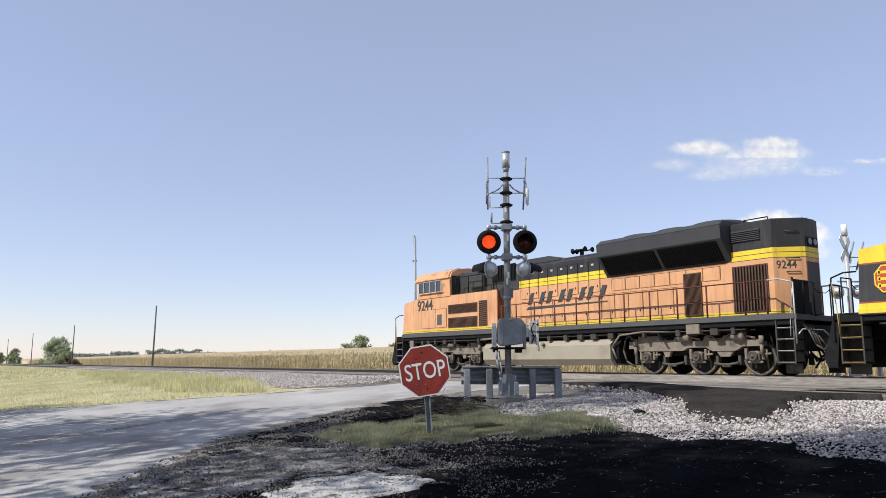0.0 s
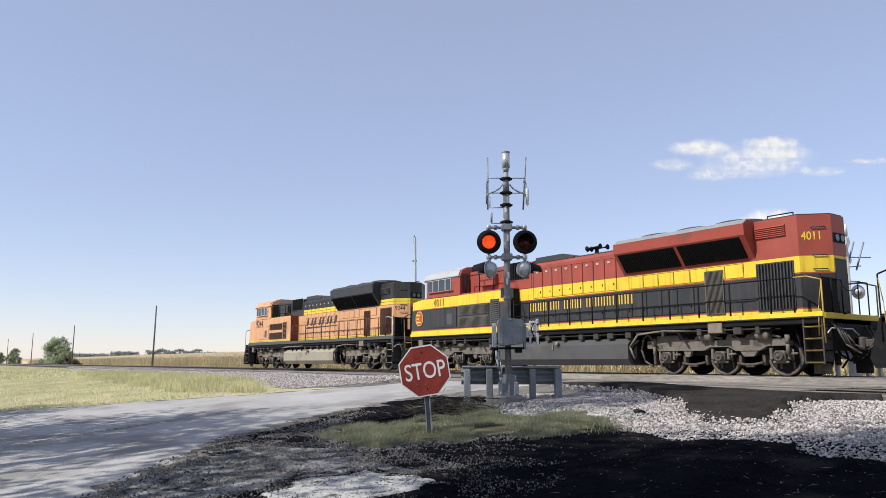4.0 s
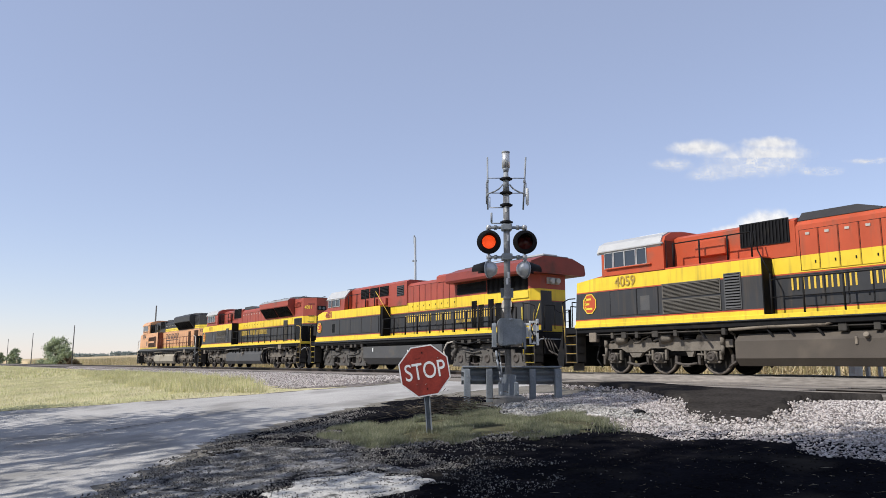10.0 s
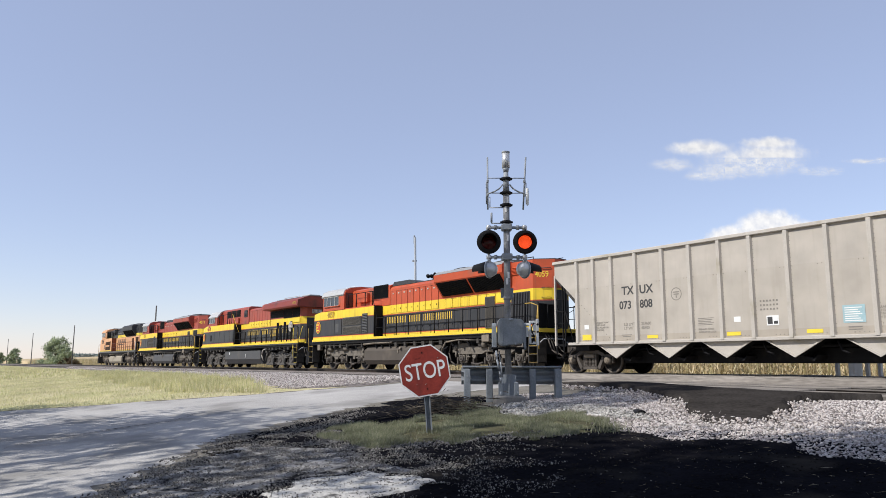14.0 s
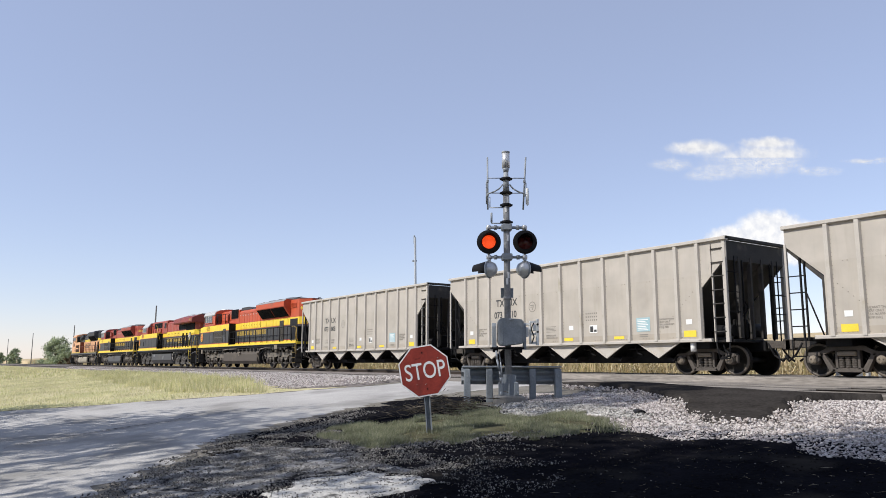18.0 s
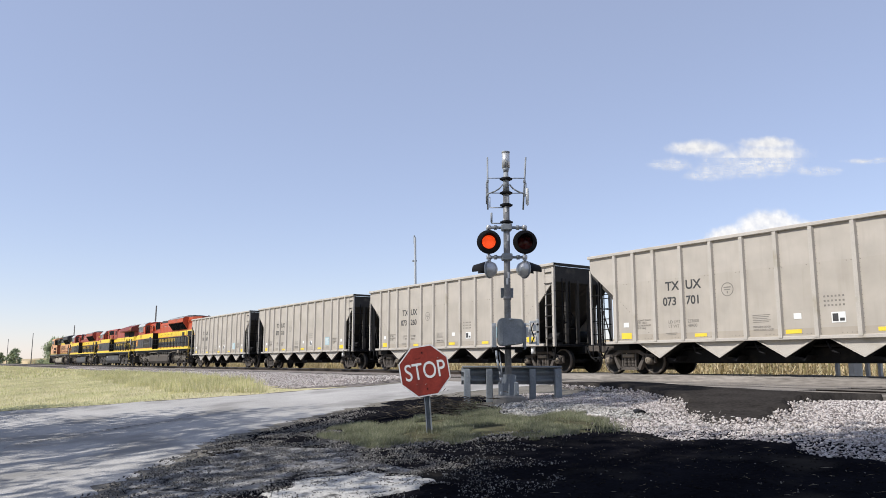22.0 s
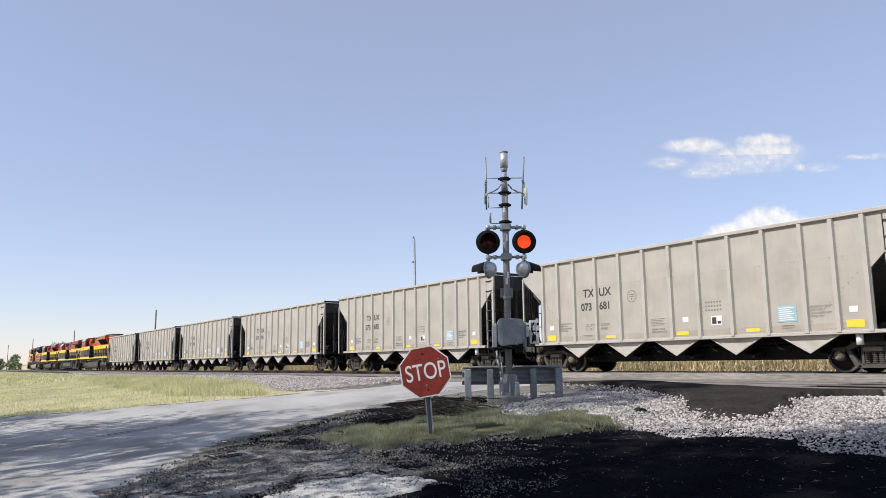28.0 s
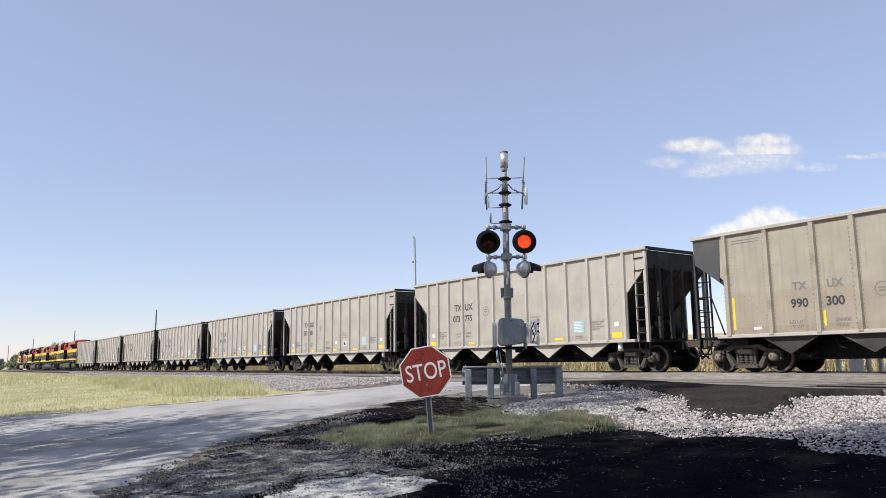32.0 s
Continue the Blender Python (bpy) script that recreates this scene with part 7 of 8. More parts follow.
        letters(number[:3], 0.24, M_INK, (3.11, y, 1.78), "car_number", H, bold=0.008)
        letters(number[3:], 0.24, M_INK, (4.09, y, 1.78), "car_number", H, bold=0.008)
        letters("LD LMT\nLT WT", 0.1, M_GREYINK, (3.04, y, 1.34), "weight_stencil", H)
        letters("236800\n49200", 0.1, M_GREYINK, (4.3, y, 1.34), "weight_stencil", H)
        part("round_stencil", Kit().lathe([(0.16, 0.0), (0.175, -0.003), (0.19, 0.0)], "y", (5.54, y + 0.004, 2.1), 24).box(5.44, 5.64, y - 0.002, y + 0.002, 2.12, 2.15).box(5.46, 5.62, y - 0.002, y + 0.002, 2.05, 2.08), M_GREYINK, H)
        for x, w, z1 in ((1.3, 0.08, 2.19), (4.0, 0.07, 1.66)):
            part("reflector", Kit().box(x, x + w, y - 0.004, y, 1.24, z1), M_YEL, H, "yellow reflective strip")
        part("corner_panel", Kit().prism([(0.05, 4.04), (1.0, 4.04), (0.93, 2.68), (0.1, 3.3)], -W + 0.004, -W + 0.02, "y"), M_TANK, H, "dark grey corner patch")
        part("small_print", Kit().box(1.4, 2.3, y - 0.002, y, 3.86, 3.88).box(1.4, 2.3, y - 0.002, y, 3.78, 3.8), M_GREYINK, H, "faded small print bars")
        part("data_plate", Kit().box(1.95, 2.2, y - 0.004, y, 1.22, 1.3), M_WHITE, H)
    hopper_truck(H, 1.3)
    hopper_truck(H, 13.1)
    return H


train = []          # (thing, place of its front along the train)
train.append((emd("locomotive_orange", "orange and black diesel locomotive leading the train", M_BN, M_DARK, M_BNR, M_TANKT, "9244", M_INK, "swoosh", M_BNO), -90.72))
train.append((emd("locomotive_red", "red, yellow and black diesel locomotive, weathered", M_KCS, M_KRED, M_BLACK, M_TANK, "4011", M_GOLD, "bars", M_KRED), -68.45))
train.append((ge("locomotive_winged", "red, yellow and black diesel locomotive with wide radiator wings", M_KCS, M_KRED, "4878"), -45.8))
train.append((emd("locomotive_bright", "bright red, yellow and black diesel locomotive", M_KCS2, M_KRED2, M_BLACK, M_TANKB, "4059", M_GOLD, "bars", M_KRED2), -23.5))
for i, num in enumerate(("073808", "073710", "073260", "073701", "073695", "073681", "073775")):
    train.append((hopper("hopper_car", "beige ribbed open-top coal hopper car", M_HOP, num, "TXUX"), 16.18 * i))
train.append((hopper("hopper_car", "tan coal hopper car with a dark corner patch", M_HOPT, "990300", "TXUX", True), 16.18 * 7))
# ---------------------------------------------------------------- grass and maize
BLADE = np.array([(-0.5, 0, 0), (0.5, 0, 0), (0.32, 0.12, 0.55), (-0.32, 0.12, 0.55), (0.0, 0.42, 1.0)], float)
BLADE_F = np.array([(0, 1, 2), (0, 2, 3), (3, 2, 4)])
M_DRYG = island_mat("dry_yellow_green_grass", [(0.56, 0.52, 0.29), (0.66, 0.61, 0.38), (0.46, 0.47, 0.22), (0.74, 0.68, 0.46), (0.38, 0.41, 0.18)], 0.85, 0.25, 0.5, 0.35)
M_GRN = island_mat("green_grass", [(0.15, 0.17, 0.095), (0.22, 0.24, 0.135), (0.38, 0.365, 0.255), (0.11, 0.13, 0.075), (0.48, 0.46, 0.35)], 0.85, 0.3, 2.0, 0.3)


def blades(name, spots, h0, h1, w, material, label):
    n = len(spots)
    h = rng.uniform(h0, h1, n)
    st = np.stack([w / h * rng.uniform(0.7, 1.4, n), rng.uniform(0.3, 1.2, n), np.ones(n)], 1)
    v, f = scatter(BLADE, BLADE_F, spots, h, rng.uniform(0, 6.28, n), rng.uniform(-0.25, 0.25, n), 0.0, st)
    return mass(name, v, f, material, label, "grass")


ISLE = [(-10.01, 5.03), (-10.84, 5.54), (-11.0, 6.15), (-10.45, 6.9), (-10.94, 7.7), (-11.87, 8.5), (-10.9, 8.9), (-9.7, 8.2), (-9.42, 8.7), (-9.3, 9.2), (-8.67, 9.3), (-8.29, 8.74), (-7.67, 8.08), (-7.85, 7.58), (-8.29, 6.91), (-8.58, 6.13), (-8.71, 5.3), (-9.09, 5.0)]
sheet("grass_patch", ISLE, 0.028, 0.12, mat("matted_grass_soil", (0.085, 0.08, 0.05), 0.95, var=0.5, scale=3.5, fine=30, bump=1.0, dirt=(0.15, 0.15, 0.085), dirt_at=0.52, spec=0.0), "matted grass and soil round the stop sign", 0.25)
isle = [s for s in spots_in(ISLE, 95000, lambda x, y: gz(x, y) + 0.02, 0.8) if noise.noise((s[0] * 1.4, s[1] * 1.4, 2)) + 0.3 * noise.noise((s[0] * 5, s[1] * 5, 2)) > -0.2]
blades("grass", np.array(isle), 0.025, 0.085, 0.0045, M_GRN, "short green and straw-coloured grass round the stop sign")
tuft = [(x + rng.normal(0, 0.12), y + rng.normal(0, 0.12)) for x, y in [(-9.33, 6.3), (-10.4, 5.2), (-8.0, 8.6), (-11.9, 8.9), (-8.9, 5.6), (-7.6, 8.2), (-10.9, 6.0)] for _ in range(260)]
blades("grass_tufts", np.array([(x, y, gz(x, y)) for x, y in tuft]), 0.05, 0.12, 0.007, M_GRN, "taller green grass tufts")

# a heap of dry twigs beside the road
tw = 420
ta = np.stack([-11.3 + 0.45 * rng.standard_normal(tw), 7.85 + 0.4 * rng.standard_normal(tw), np.zeros(tw)], 1)
ta[:, 2] = [gz(q[0], q[1]) + 0.03 + 0.14 * abs(rng.normal()) * math.exp(-((q[0] + 11.3) / 0.6) ** 2) for q in ta]
TWIG = np.array([(-0.5, 0, 0), (0, -0.012, 0.02), (0.5, 0, 0), (0, 0.012, 0.025), (0, 0, 0.045)], float)
TWIG_F = np.array([(0, 1, 4), (1, 2, 4), (2, 3, 4), (3, 0, 4), (0, 3, 2), (0, 2, 1)])
tv, tf = scatter(TWIG, TWIG_F, ta, rng.uniform(0.15, 0.45, tw), rng.uniform(0, 6.28, tw), rng.uniform(-0.35, 0.35, tw))
mass("twig_heap", tv, tf, island_mat("dry_twigs", [(0.05, 0.042, 0.035), (0.12, 0.10, 0.075), (0.03, 0.027, 0.022), (0.17, 0.15, 0.125)], 0.9, 0.2), "heap of dry brown twigs beside the road", "twigs")

sb = spots_in([(-9.2, 2.2), (-3.4, 0.6), (2, 3), (2, 8.2), (-4.9, 8.8), (-7.4, 8.6), (-8.2, 6.4)], 900, lambda x, y: gz(x, y) + 0.022)
sv, sf = scatter(TWIG, TWIG_F, sb, rng.uniform(0.03, 0.11, 900), rng.uniform(0, 6.28, 900), rng.uniform(-0.3, 0.3, 900))
mass("straw_bits", sv, sf, island_mat("pale_straw", [(0.10, 0.085, 0.06), (0.30, 0.26, 0.18), (0.05, 0.045, 0.035), (0.45, 0.4, 0.3), (0.08, 0.07, 0.05)], 0.9, 0.2), "scattered straw and dry stalks on the millings", "straw")

MEADOW = [(-24.2, 1.6), (-20.9, 8.3), (-21.4, 9.3), (-24.5, 9.8), (-30, 11.2), (-40, 12.4), (-60, 13.2), (-60, -2), (-27, -2)]
blades("meadow_grass", spots_in(MEADOW, 90000, gz, 0.8), 0.02, 0.08, 0.011, M_DRYG, "dry yellow-green meadow grass")
tall = [s for s in spots_in([(-21.3, 8.2), (-22.0, 9.3), (-30, 10.6), (-45, 11.6), (-60, 11.9), (-60, 9.5), (-38, 7.6), (-26, 6.8)], 34000, gz, 0.8) if noise.noise((s[0] * 0.5, s[1] * 0.8, 4)) > -0.02]
blades("tall_grass", np.array(tall), 0.1, 0.36, 0.013, M_DRYG, "tall dry grass beside the track")
far = spots_in([(-60, -3), (-60, 11.8), (-190, 12.2), (-190, 0)], 26000, gz, 0.5)
blades("far_grass", far, 0.06, 0.24, 0.06, M_DRYG, "dry meadow grass farther along the track")
verge = spots_in([(-260, 24.6), (-260, 31), (-14, 31), (-14, 25.5)], 16000, gz, 0.5)
blades("verge_grass", verge, 0.15, 0.45, 0.05, M_DRYG, "rough grass behind the tracks")

M_CORN = island_mat("ripe_maize_leaf", [(0.50, 0.41, 0.25), (0.62, 0.52, 0.34), (0.42, 0.34, 0.2), (0.68, 0.59, 0.41), (0.40, 0.37, 0.2), (0.33, 0.26, 0.16)], 0.9, 0.2, 0.4, 0.3)


def maize():
    """Ripe maize: stalks with drooping leaves in rows, then a far canopy."""
    base, fs = [], []

    def quad(a, b, c, d):
        k = len(base)
        base.extend([a, b, c, d])
        fs.extend([(k, k + 1, k + 2), (k, k + 2, k + 3)])

    quad((-0.02, 0, 0), (0.02, 0, 0), (0.012, 0, 1), (-0.012, 0, 1))
    quad((0, -0.02, 0), (0, 0.02, 0), (0, 0.012, 1), (0, -0.012, 1))
    for i in range(9):
        a, z = i * 2.4, 0.12 + 0.095 * i
        c, s = math.cos(a), math.sin(a)
        L = 0.26 - 0.015 * i
        p = [(0, 0, z), (c * L * 0.5, s * L * 0.5, z + 0.1), (c * L, s * L, z - 0.03)]
        w = 0.010
        o = (-s * w, c * w, 0)
        for q, r in ((p[0], p[1]), (p[1], p[2])):
            quad(tuple(np.subtract(q, o)), tuple(np.add(q, o)), tuple(np.add(r, o)), tuple(np.subtract(r, o)))
    base, fs = np.array(base), np.array(fs)
    pts = []
    for row in range(9):
        y = 34 + 0.8 * row
        x = 4.0
        while x > -330:
            step = 0.26 if x > -110 else 0.5 if x > -190 else 0.9
            if row > 4:
                step *= 1.6
            pts.append((x + rng.normal(0, 0.06), y + rng.normal(0, 0.08), -1.05))
            x -= step
    for _ in range(2600):
        y = 41 + 55 * rng.uniform(0, 1) ** 1.6
        x = -rng.uniform(10, 330)
        pts.append((x, y, -1.05 + 0.047 * (y - 36)))
    pts = np.array(pts)
    n = len(pts)
    v, f = scatter(base, fs, pts, rng.uniform(1.95, 2.4, n), rng.uniform(0, 6.28, n), rng.uniform(-0.06, 0.06, n))
    mass("maize_field", v, f, M_CORN, "ripe tan maize standing in rows", "maize")
    xs = [-2500, -1600, -1000, -700, -500, -400] + [-330 + 6 * k for k in range(58)] + [40, 120, 400]
    ys = [37.6] + [38 + 4 * k for k in range(12)] + [100, 140, 200, 300, 450, 700, 1000]
    vv = np.array([(x, y, -1.05 if y < 38 else 0.95 + 0.18 * noise.noise((x * 0.7, y * 0.7, 1)) + 0.047 * (min(y, 205) - 36)) for x in xs for y in ys])
    ff = np.array([(i * len(ys) + j, (i + 1) * len(ys) + j, (i + 1) * len(ys) + j + 1, i * len(ys) + j + 1) for i in range(len(xs) - 1) for j in range(len(ys) - 1)])
    mass("maize_canopy", vv, ff, M_FIELD, "tops of the ripe maize field reaching to the distance", "maize")


maize()


# ---------------------------------------------------------------- trees
M_BARK = mat("grey_brown_bark", (0.11, 0.085, 0.065), 0.95, var=0.35, scale=6, bump=0.8)
M_LEAF = island_mat("green_leaves", [(0.05, 0.085, 0.025), (0.08, 0.12, 0.035), (0.035, 0.06, 0.02), (0.11, 0.14, 0.05)], 0.6, 0.25, 0.8, 0.3)
# green of the trees beyond the tracks, lightened in colour to suggest haze
M_LEAFD = island_mat("haze_paled_green_leaves", [(0.36, 0.41, 0.25), (0.46, 0.51, 0.33), (0.29, 0.335, 0.2), (0.54, 0.57, 0.39)], 0.7, 0.25, 0.3, 0.25)
# air haze over the far woods is painted into these blue-grey leaf colours
M_FAR = island_mat("haze_tinted_far_leaves", [(0.235, 0.275, 0.26), (0.28, 0.32, 0.30), (0.20, 0.24, 0.23)], 0.9, 0.15, 0.02, 0.2)
M_BROWN = island_mat("brown_dry_shrub", [(0.12, 0.085, 0.05), (0.16, 0.12, 0.075), (0.09, 0.075, 0.045)], 0.8, 0.25, 0.5, 0.2)
LEAF = np.array([(-0.5, 0, 0), (0, -0.28, 0.06), (0.5, 0, 0), (0, 0.28, 0.06)], float)
LEAF_F = np.array([(0, 1, 2, 3)])


def tree(name, at, height, spread, trunk, clumps, per, leaf, seed, label, material=None, low=0.3, lean=0.0, density=1.0):
    """Tapered trunk, limbs, and a crown of many leaves in uneven clumps."""
    r = np.random.default_rng(seed)
    x, y, z = at
    t = thing(name, label, "tree", at=pose(x, y, z))
    k = Kit()
    top = Vector((lean * height, 0, height * 0.62))
    k.cyl((0, 0, -0.3), tuple(top * 0.5), trunk, trunk * 0.7, 10).cyl(tuple(top * 0.5), tuple(top), trunk * 0.7, trunk * 0.35, 10)
    cents = []
    for i in range(clumps):
        a, u = r.uniform(0, 6.28), r.uniform(0, 1) ** 0.6
        q = r.uniform(low, 1.0)
        wide = spread * (0.45 + 0.55 * math.sin(math.pi * min(1, (q - low) / (1 - low) * 0.85 + 0.15))) * u * r.uniform(0.75, 1.15)
        cents.append((math.cos(a) * wide + lean * height * q, math.sin(a) * wide, height * q * r.uniform(0.92, 1.03)))
    for c in cents[::max(1, clumps // 14)]:
        s = top * r.uniform(0.45, 0.95)
        m = (Vector(c) + s) / 2 + Vector((0, 0, height * 0.03))
        k.cyl(tuple(s), tuple(m), trunk * 0.28, trunk * 0.18, 6).cyl(tuple(m), c, trunk * 0.18, trunk * 0.05, 6)
    part("trunk", k, M_BARK, t, "grey-brown trunk and limbs")
    pos = np.repeat(np.array(cents), per, 0)
    n = len(pos)
    pos = pos + r.standard_normal((n, 3)) * np.array([spread * 0.1, spread * 0.1, height * 0.045])
    v, f = scatter(LEAF, LEAF_F, pos, r.uniform(leaf * 0.6, leaf * 1.4, n), r.uniform(0, 6.28, n), r.uniform(-1.4, 1.4, n))
    crown = mass("crown", v, f, material or M_LEAF, "leafy crown", "", "", parent=t)
    for key in ("category", "kind"):
        if key in crown:
            del crown[key]
    return t


# shade trees behind the camera
tree("shade_tree", (-1.5, -7.5, -1.3), 16.3, 5.6, 0.34, 260, 90, 0.26, 11, "large green shade tree beside the road", low=0.35)
tree("shade_tree", (5.5, -6.5, -1.3), 14.0, 5.2, 0.32, 220, 90, 0.26, 12, "large green shade tree beside the road", low=0.35)
tree("shade_tree", (-9.0, -8.2, -1.3), 15.0, 4.6, 0.3, 36, 80, 0.25, 13, "green shade tree with an open crown", low=0.4)
tree("shade_tree", (-16.5, -8.8, -1.3), 14.5, 4.6, 0.3, 110, 80, 0.25, 14, "green shade tree with an open crown", low=0.42)
tree("shade_tree", (-24.5, -10.5, -1.3), 13.5, 4.2, 0.28, 70, 80, 0.25, 15, "green shade tree with an open crown", low=0.42)
tree("shade_tree", (-13.3, -6.5, -1.3), 22.0, 2.0, 0.2, 17, 75, 0.25, 16, "tall slender shade tree with a small high crown", low=0.76)
tree("shade_tree", (-4.9, -6.2, -1.3), 16.6, 3.5, 0.32, 170, 90, 0.26, 17, "large green shade tree beside the road", low=0.62)

# trees beyond the tracks
tree("juniper", (-195, 25.7, -1.1), 6.9, 3.9, 0.3, 90, 110, 0.36, 21, "grey-green bushy tree beside the track", M_LEAFD, 0.08)
tree("juniper", (-184, 25.7, -1.1), 5.0, 2.5, 0.2, 50, 100, 0.34, 22, "smaller grey-green bushy tree beside the track", M_LEAFD, 0.08)
tree("juniper", (-287, 25.5, -1.1), 5.6, 2.4, 0.3, 60, 90, 0.42, 23, "grey-green rounded tree beside the track", M_LEAFD, 0.08)
tree("juniper", (-356, 25.5, -1.1), 6.0, 2.6, 0.3, 60, 80, 0.5, 24, "grey-green rounded tree beside the track", M_LEAFD, 0.08)
tree("dry_shrub", (-174, 25.6, -1.1), 2.4, 1.9, 0.1, 40, 40, 0.36, 25, "brown dry shrub at the foot of a pole", M_BROWN, 0.1)
tree("dry_shrub", (-168, 25.6, -1.1), 1.5, 1.4, 0.1, 30, 40, 0.36, 26, "brown dry shrub at the foot of a pole", M_BROWN, 0.1)
tree("farm_tree", (-458, 250, 6.5), 12.5, 6.6, 0.5, 80, 40, 1.2, 31, "broad green tree at a distant farm", M_LEAFD, 0.2)
tree("farm_tree", (-481, 250, 6.5), 7.6, 5.4, 0.3, 50, 40, 1.1, 32, "low green tree at a distant farm", M_LEAFD, 0.15)
tree("farm_tree", (-414, 250, 6.5), 6.0, 4.6, 0.3, 40, 40, 1.1, 33, "low green tree at a distant farm", M_LEAFD, 0.15)


def far_woods():
    """Broken tree line on the horizon."""
    r = np.random.default_rng(5)
    pos = []
    line = [(140 + 6 * i, 627.5) for i in range(10)] + [(205 + 6 * i, 625 - (i % 3)) for i in range(8)] + [(268 + 5 * i, 621 + 2 * math.sin(i)) for i in range(19)] + [(370 + 6 * i, 624) for i in range(6)]
    line += [(410 + 8 * i, 626) for i in range(9)] + [(480 + 6 * i, 621) for i in range(6)] + [(520 + 8 * i, 625) for i in range(9)]
    for px, py in line:
        a = radians(55.13) + math.atan((784 - px) / 1310.0)
        d = 1100.0 + r.uniform(-40, 40)
        top = (643.0 - py) * d / 1310.0 - 2.4
        for _ in range(190):
            h = r.uniform(3.0, top) if r.random() < 0.8 else top + r.normal(0, 0.7)
            pos.append((-math.sin(a) * d + r.normal(0, 2.2), math.cos(a) * d + r.normal(0, 2.2), h))
    pos = np.array(pos)
    n = len(pos)
    v, f = scatter(LEAF, LEAF_F, pos, r.uniform(1.6, 3.2, n), r.uniform(0, 6.28, n), r.uniform(-1.4, 1.4, n))
    mass("far_woods", v, f, M_FAR, "distant tree line on the horizon, haze tinted into its colour", "woods")


far_woods()


# ---------------------------------------------------------------- poles and far signal
def line_pole(x, top, lean, r=0.125, material=None, label="weathered bare wooden line pole"):
    p = thing("line_pole", label, "pole", "line poles behind the tracks", at=pose(x, 24.5, -1.05, 0, lean, 0))
    part("shaft", Kit().cyl((0, 0, -0.4), (0, 0, top + 1.05), r, r * 0.67, 10), material or M_WOOD, p)
    return p


for x, top, lean in ((-100.7, 7.7, 2.2), (-163.7, 7.7, 1.0), (-231, 8.3, -1.5), (-302, 8.5, -1.0)):
    line_pole(x, top, lean)
q = line_pole(-38.0, 8.05, -1.2, 0.1, M_GALV, "thin grey metal line pole with a bracket")
part("wire_bracket", Kit().box(-0.03, 0.03, -0.03, 0.03, 8.8, 9.15).box(-0.14, -0.05, -0.03, 0.03, 8.75, 9.25).box(-0.16, 0.0, -0.12, 0.12, 7.6, 7.7, 0.01), M_GALVD, q, "grey bracket")


def far_signal():
    s = thing("far_crossing_signal", "white crossing signal mast with a crossbuck and lamps, seen from behind", "crossing signal", at=pose(-12.85, 26.0, -0.75, 0, 0, 60))
    part("foundation", Kit().box(-0.3, 0.3, -0.3, 0.3, -0.3, 0.1, 0.03), M_CONC, s)
    part("pole", Kit().cyl((0, 0, 0.1), (0, 0, 5.5), 0.075, n=12), M_SILVER, s, "silver mast")
    part("base_casting", Kit().box(-0.16, 0.16, -0.16, 0.16, 0.1, 1.2, 0.03).cyl((0, 0, 1.2), (0, 0, 1.7), 0.15, 0.1, 12), M_WHITE, s, "white base casting")
    part("cap", Kit().cyl((0, 0, 5.5), (0, 0, 5.9), 0.10, n=12), M_WHITE, s)
    for a in (42, -42):
        b = part("crossbuck_board", Kit().box(-0.6, 0.6, -0.02, 0.0, -0.115, 0.115, 0.004), M_WHITE, s, "white crossbuck board", at=pose(-0.1, -0.12, 5.0, 0, a, 38))
    for sgn in (-1, 1):
        part("crossarm", Kit().cyl((0, 0, 3.9), (sgn * 0.4, 0, 3.9), 0.03, n=8), M_GALV, s)
        part("lamp_head", Kit().lathe([(0.0, -0.14), (0.12, -0.1), (0.17, 0.0), (0.17, 0.08), (0.0, 0.08)], "y", (sgn * 0.38, 0, 3.55), 18).lathe([(0.16, 0.06), (0.25, 0.06), (0.25, 0.08), (0.16, 0.08)], "y", (sgn * 0.38, 0, 3.55), 20), M_ALU, s, "silver back of a lamp")
        part("aerial", Kit().cyl((sgn * 0.18 + 0.15, 0, 4.3), (sgn * 0.18 + 0.5, 0, 5.3), 0.03, n=6), M_GALV, s, "slanted grey aerial")
    part("aerial_arm", Kit().cyl((0, 0, 4.75), (0.9, 0, 4.75), 0.02, n=6).cyl((0, 0, 4.4), (0.5, 0, 4.45), 0.02, n=6), M_GALV, s)
    part("relay_box", Kit().box(-0.3, 0.3, -0.1, 0.25, 1.4, 2.0, 0.05), M_GALV, s)


far_signal()


def far_guard():
    g = thing("far_guard_rail", "galvanized guard rail posts behind the tracks", "guard rail", at=pose(-12.8, 25.9, -0.9))
    for x in (-0.6, 0.4, 0.8):
        part("post", Kit().box(x - 0.05, x + 0.05, -0.08, 0.08, -0.2, 1.8, 0.01), M_SILVER, g, "pale grey post")
    part("beam", Kit().prism([(-0.08, 1.4), (-0.15, 1.46), (-0.15, 1.54), (-0.09, 1.62), (-0.15, 1.7), (-0.15, 1.78), (-0.08, 1.84)], -0.8, 1.0), M_SILVER, g, "corrugated galvanized beam")


far_guard()


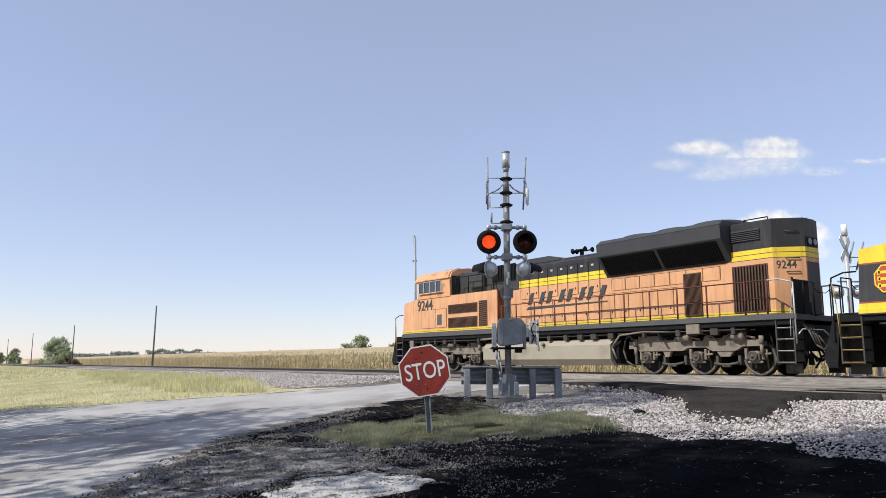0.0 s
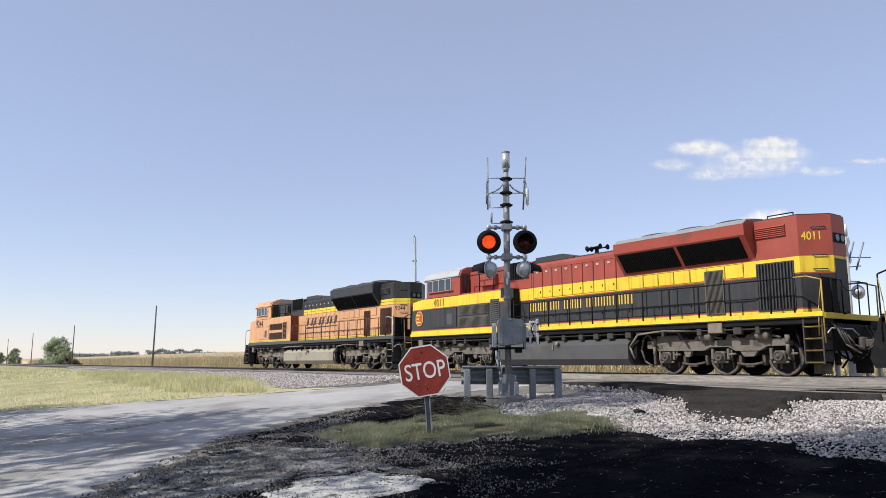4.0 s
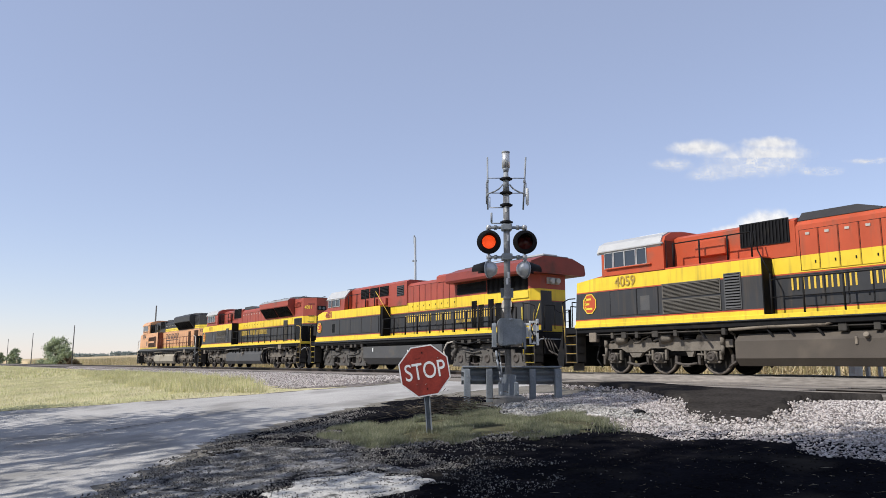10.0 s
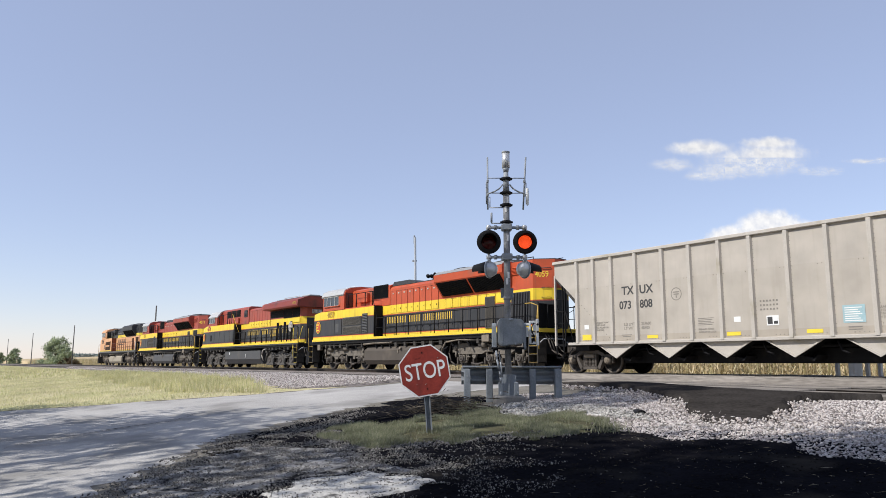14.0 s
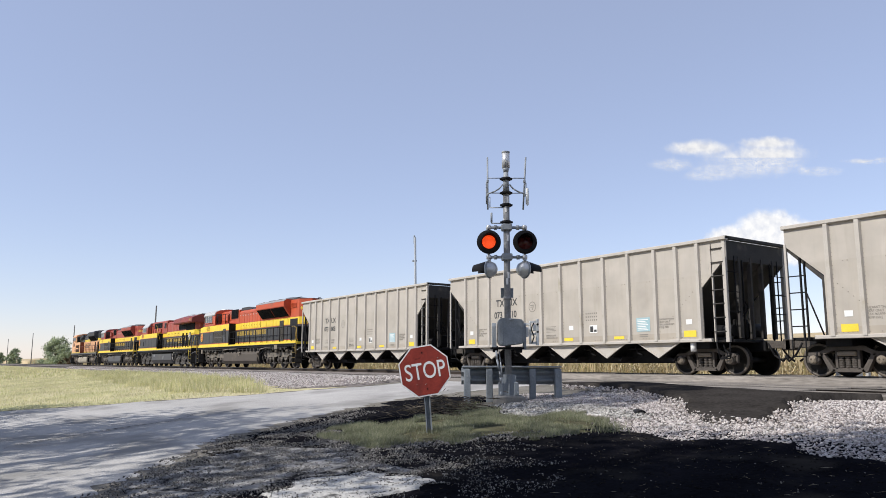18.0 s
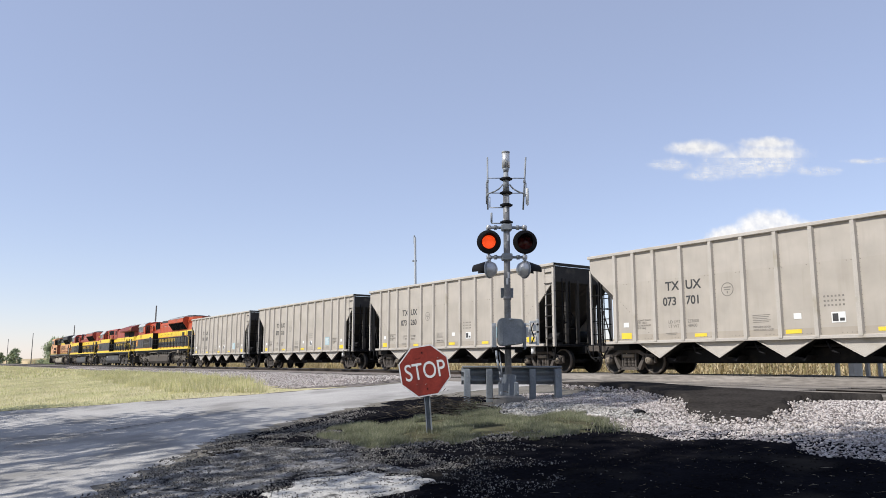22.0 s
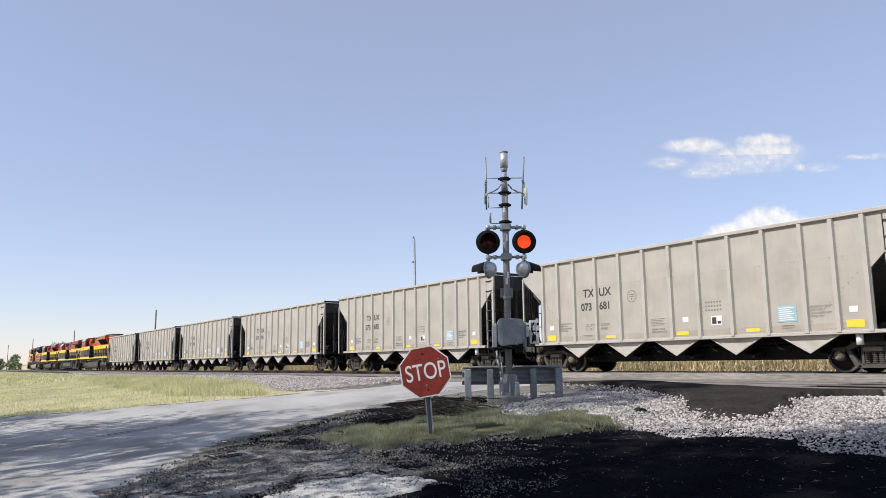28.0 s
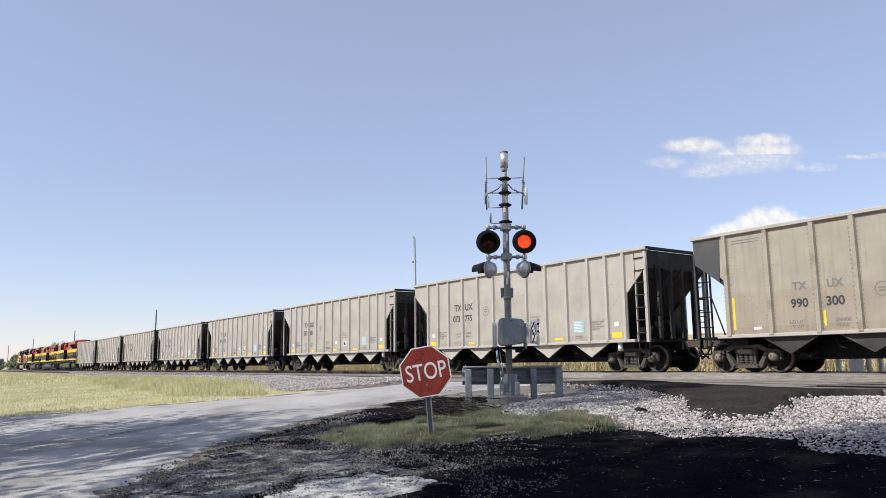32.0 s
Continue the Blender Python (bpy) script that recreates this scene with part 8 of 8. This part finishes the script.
# ---------------------------------------------------------------- clouds, a distant backdrop
def cloud(name, lobes, label, soft, strength, grain=0.028, rag=2.0):
    """White cloud on a far sheet: lobes of (x, y, half width, half height) in picture units."""
    m = bpy.data.materials.new(name + "_vapour")
    m.use_nodes = True
    n, l = m.node_tree.nodes, m.node_tree.links
    n.remove(n["Principled BSDF"])
    tc = n.new("ShaderNodeTexCoord")
    dens = None
    for x, y, a, b in lobes:
        mp = n.new("ShaderNodeVectorMath")
        mp.operation = "SUBTRACT"
        l.new(tc.outputs["Object"], mp.inputs[0])
        mp.inputs[1].default_value = (x, y, 0)
        dv = n.new("ShaderNodeVectorMath")
        dv.operation = "DIVIDE"
        l.new(mp.outputs[0], dv.inputs[0])
        dv.inputs[1].default_value = (a, b, 1e6)
        ln = n.new("ShaderNodeVectorMath")
        ln.operation = "LENGTH"
        l.new(dv.outputs[0], ln.inputs[0])
        sb = n.new("ShaderNodeMath")
        sb.operation = "SUBTRACT"
        sb.inputs[0].default_value = 1.0
        l.new(ln.outputs["Value"], sb.inputs[1])
        if dens is None:
            dens = sb.outputs[0]
        else:
            mx = n.new("ShaderNodeMath")
            mx.operation = "SMOOTH_MAX"
            mx.inputs[2].default_value = 0.3
            l.new(dens, mx.inputs[0])
            l.new(sb.outputs[0], mx.inputs[1])
            dens = mx.outputs[0]
    nz = n.new("ShaderNodeTexNoise")
    nz.inputs["Scale"].default_value, nz.inputs["Detail"].default_value, nz.inputs["Roughness"].default_value = grain, 7, 0.6
    l.new(tc.outputs["Object"], nz.inputs["Vector"])
    ad = n.new("ShaderNodeMath")
    ad.operation = "MULTIPLY_ADD"
    l.new(nz.outputs["Fac"], ad.inputs[0])
    ad.inputs[1].default_value = rag
    l.new(dens, ad.inputs[2])
    mr = n.new("ShaderNodeMapRange")
    mr.interpolation_type = "SMOOTHSTEP"
    mr.inputs["From Min"].default_value, mr.inputs["From Max"].default_value = rag * 0.5 - 0.07, rag * 0.5 - 0.07 + soft
    mr.inputs["To Max"].default_value = 0.96
    l.new(ad.outputs[0], mr.inputs["Value"])
    em, tr, ms = n.new("ShaderNodeEmission"), n.new("ShaderNodeBsdfTransparent"), n.new("ShaderNodeMixShader")
    n2, rp = n.new("ShaderNodeTexNoise"), n.new("ShaderNodeValToRGB")
    n2.inputs["Scale"].default_value, n2.inputs["Detail"].default_value = 0.02, 5
    l.new(tc.outputs["Object"], n2.inputs["Vector"])
    rp.color_ramp.elements[0].position, rp.color_ramp.elements[0].color = 0.35, (0.78, 0.80, 0.86, 1)
    rp.color_ramp.elements[1].position, rp.color_ramp.elements[1].color = 0.6, (1.0, 0.99, 0.98, 1)
    l.new(n2.outputs["Fac"], rp.inputs["Fac"])
    l.new(rp.outputs["Color"], em.inputs["Color"])
    em.inputs["Strength"].default_value = strength
    l.new(mr.outputs[0], ms.inputs["Fac"])
    l.new(tr.outputs[0], ms.inputs[1])
    l.new(em.outputs[0], ms.inputs[2])
    l.new(ms.outputs[0], n["Material Output"].inputs["Surface"])
    x0, x1 = min(p[0] - p[2] * 2.4 for p in lobes), max(p[0] + p[2] * 2.4 for p in lobes)
    y0, y1 = min(p[1] - p[3] * 3.4 for p in lobes), max(p[1] + p[3] * 3.4 for p in lobes)
    me = bpy.data.meshes.new(name)
    me.from_pydata([(x0, y0, 0), (x1, y0, 0), (x1, y1, 0), (x0, y1, 0)], [], [(0, 1, 2, 3)])
    me.materials.append(m)
    ob = new(name, me)
    return tagged(ob, label, "cloud", "", "structure")


CLOUD_FAR = 3.0     # the picture unit at the sheet, in metres


def sky_place(px, py, drift=0.0):
    d = 1310.0 * CLOUD_FAR
    return aim(8.751, 0.073, 55.13) @ pose((px - 784 + drift) * CLOUD_FAR, (441 - py) * CLOUD_FAR, -d)


clouds = []
U = CLOUD_FAR


def lobes_of(rows):
    return [(x * U, y * U, a * U, b * U) for x, y, a, b in rows]


clouds.append((cloud("backdrop_cloud_high", lobes_of([(23, -4, 104, 27), (48, 9, 82, 26), (-22, -17, 76, 18), (-74, 23, 66, 16), (49, 31, 60, 14), (-125, -7, 44, 13), (136, -18, 52, 10), (-59, -26, 46, 12)]), "broken white fair-weather cloud", 0.8, 0.67, 0.013, 1.1), 1317, 285, -0.30))
clouds.append((cloud("backdrop_cloud_low", lobes_of([(22, 2, 66, 37), (-42, -16, 54, 26), (74, -8, 60, 26), (10, -40, 125, 28)]), "bright white cumulus cloud", 0.5, 0.74, 0.016, 0.7), 1341, 407, -0.05))
clouds.append((cloud("backdrop_cloud_wisp", lobes_of([(0, 0, 40, 6), (45, 2, 40, 7)]), "thin white wisp of cloud", 1.3, 0.64, 0.02, 1.2), 1535, 286, -0.35))
for ob, px, py, rate in clouds:
    ob.matrix_basis = sky_place(px, py)
# ---------------------------------------------------------------- what moves
RUN = [(0.0, 56.97), (1.0, 51.72), (2.0, 46.38), (3.0, 40.98), (4.0, 35.5), (5.0, 29.93), (6.0, 24.33), (7.0, 18.68), (8.0, 13.10), (9.0, 7.50), (10.0, 1.84), (11.0, -3.82), (12.0, -9.30), (13.0, -14.92),
       (14.0, -20.73), (15.0, -26.5), (16.0, -32.23), (17.0, -37.98), (18.0, -43.78), (19.0, -49.64), (20.0, -55.55), (21.0, -61.48), (22.0, -67.42), (23.0, -73.36), (24.0, -79.35),
       (25.0, -85.36), (26.0, -91.38), (27.0, -97.42), (28.0, -103.45), (29.0, -109.45), (30.0, -115.5), (31.0, -121.58), (32.0, -127.68)]


# change-overs of the lamps: number of the change and its time
FLASH = [(0, 0.2), (1, 0.9), (25, 18.87), (32, 24.2), (33, 25.0), (41, 31.0), (42, 31.77)]


def run_at(t):
    """Way of the train along the track, smooth through its whole-second places."""
    i = min(31, max(0, int(t)))
    y = [RUN[max(0, min(32, i + k))][1] for k in (-1, 0, 1, 2)]
    if i == 0:
        y[0] = 2 * y[1] - y[2]
    if i == 31:
        y[3] = 2 * y[2] - y[1]
    u = t - i
    return y[1] + 0.5 * u * (y[2] - y[0] + u * (2 * y[0] - 5 * y[1] + 4 * y[2] - y[3] + u * (3 * (y[1] - y[2]) + y[3] - y[0])))


def motions():
    for ob, u in train:
        walk(ob, [(t / 2, pose(u + run_at(t / 2), RAIL_Y, 0)) for t in range(65)])
    # wheels roll with the way gone
    acts = {}
    for ob, r in spinners:
        p = ob.matrix_basis.translation.copy()
        walk(ob, [(t / 10, pose(p.x, p.y, p.z, 0, math.degrees((run_at(t / 10) - run_at(0)) / r) , 0)) for t in range(321)])
    for ob, px, py, rate in clouds:
        walk(ob, [(0.0, sky_place(px, py)), (32.0, sky_place(px, py, 32 * rate))])
    # the two lamps flash in turn
    for k, ob in enumerate(flashers):
        p = ob.matrix_basis.translation.copy()
        lit = k == 0
        rows, ang = [(0.0, 0.0 if lit else 180.0)], 0.0 if lit else 180.0
        for n in range(43):
            for (n0, a0), (n1, a1) in zip(FLASH, FLASH[1:]):
                if n0 <= n <= n1:
                    f0 = round((a0 + (a1 - a0) * (n - n0) / (n1 - n0)) * 30)
            for j in range(4):
                rows.append(((f0 + j) / 30, ang + 60 * j))
            ang += 180
        rows.append((32.0, ang))
        walk(ob, [(t, pose(p.x, p.y, p.z, 0, 0, a)) for t, a in rows])


motions()
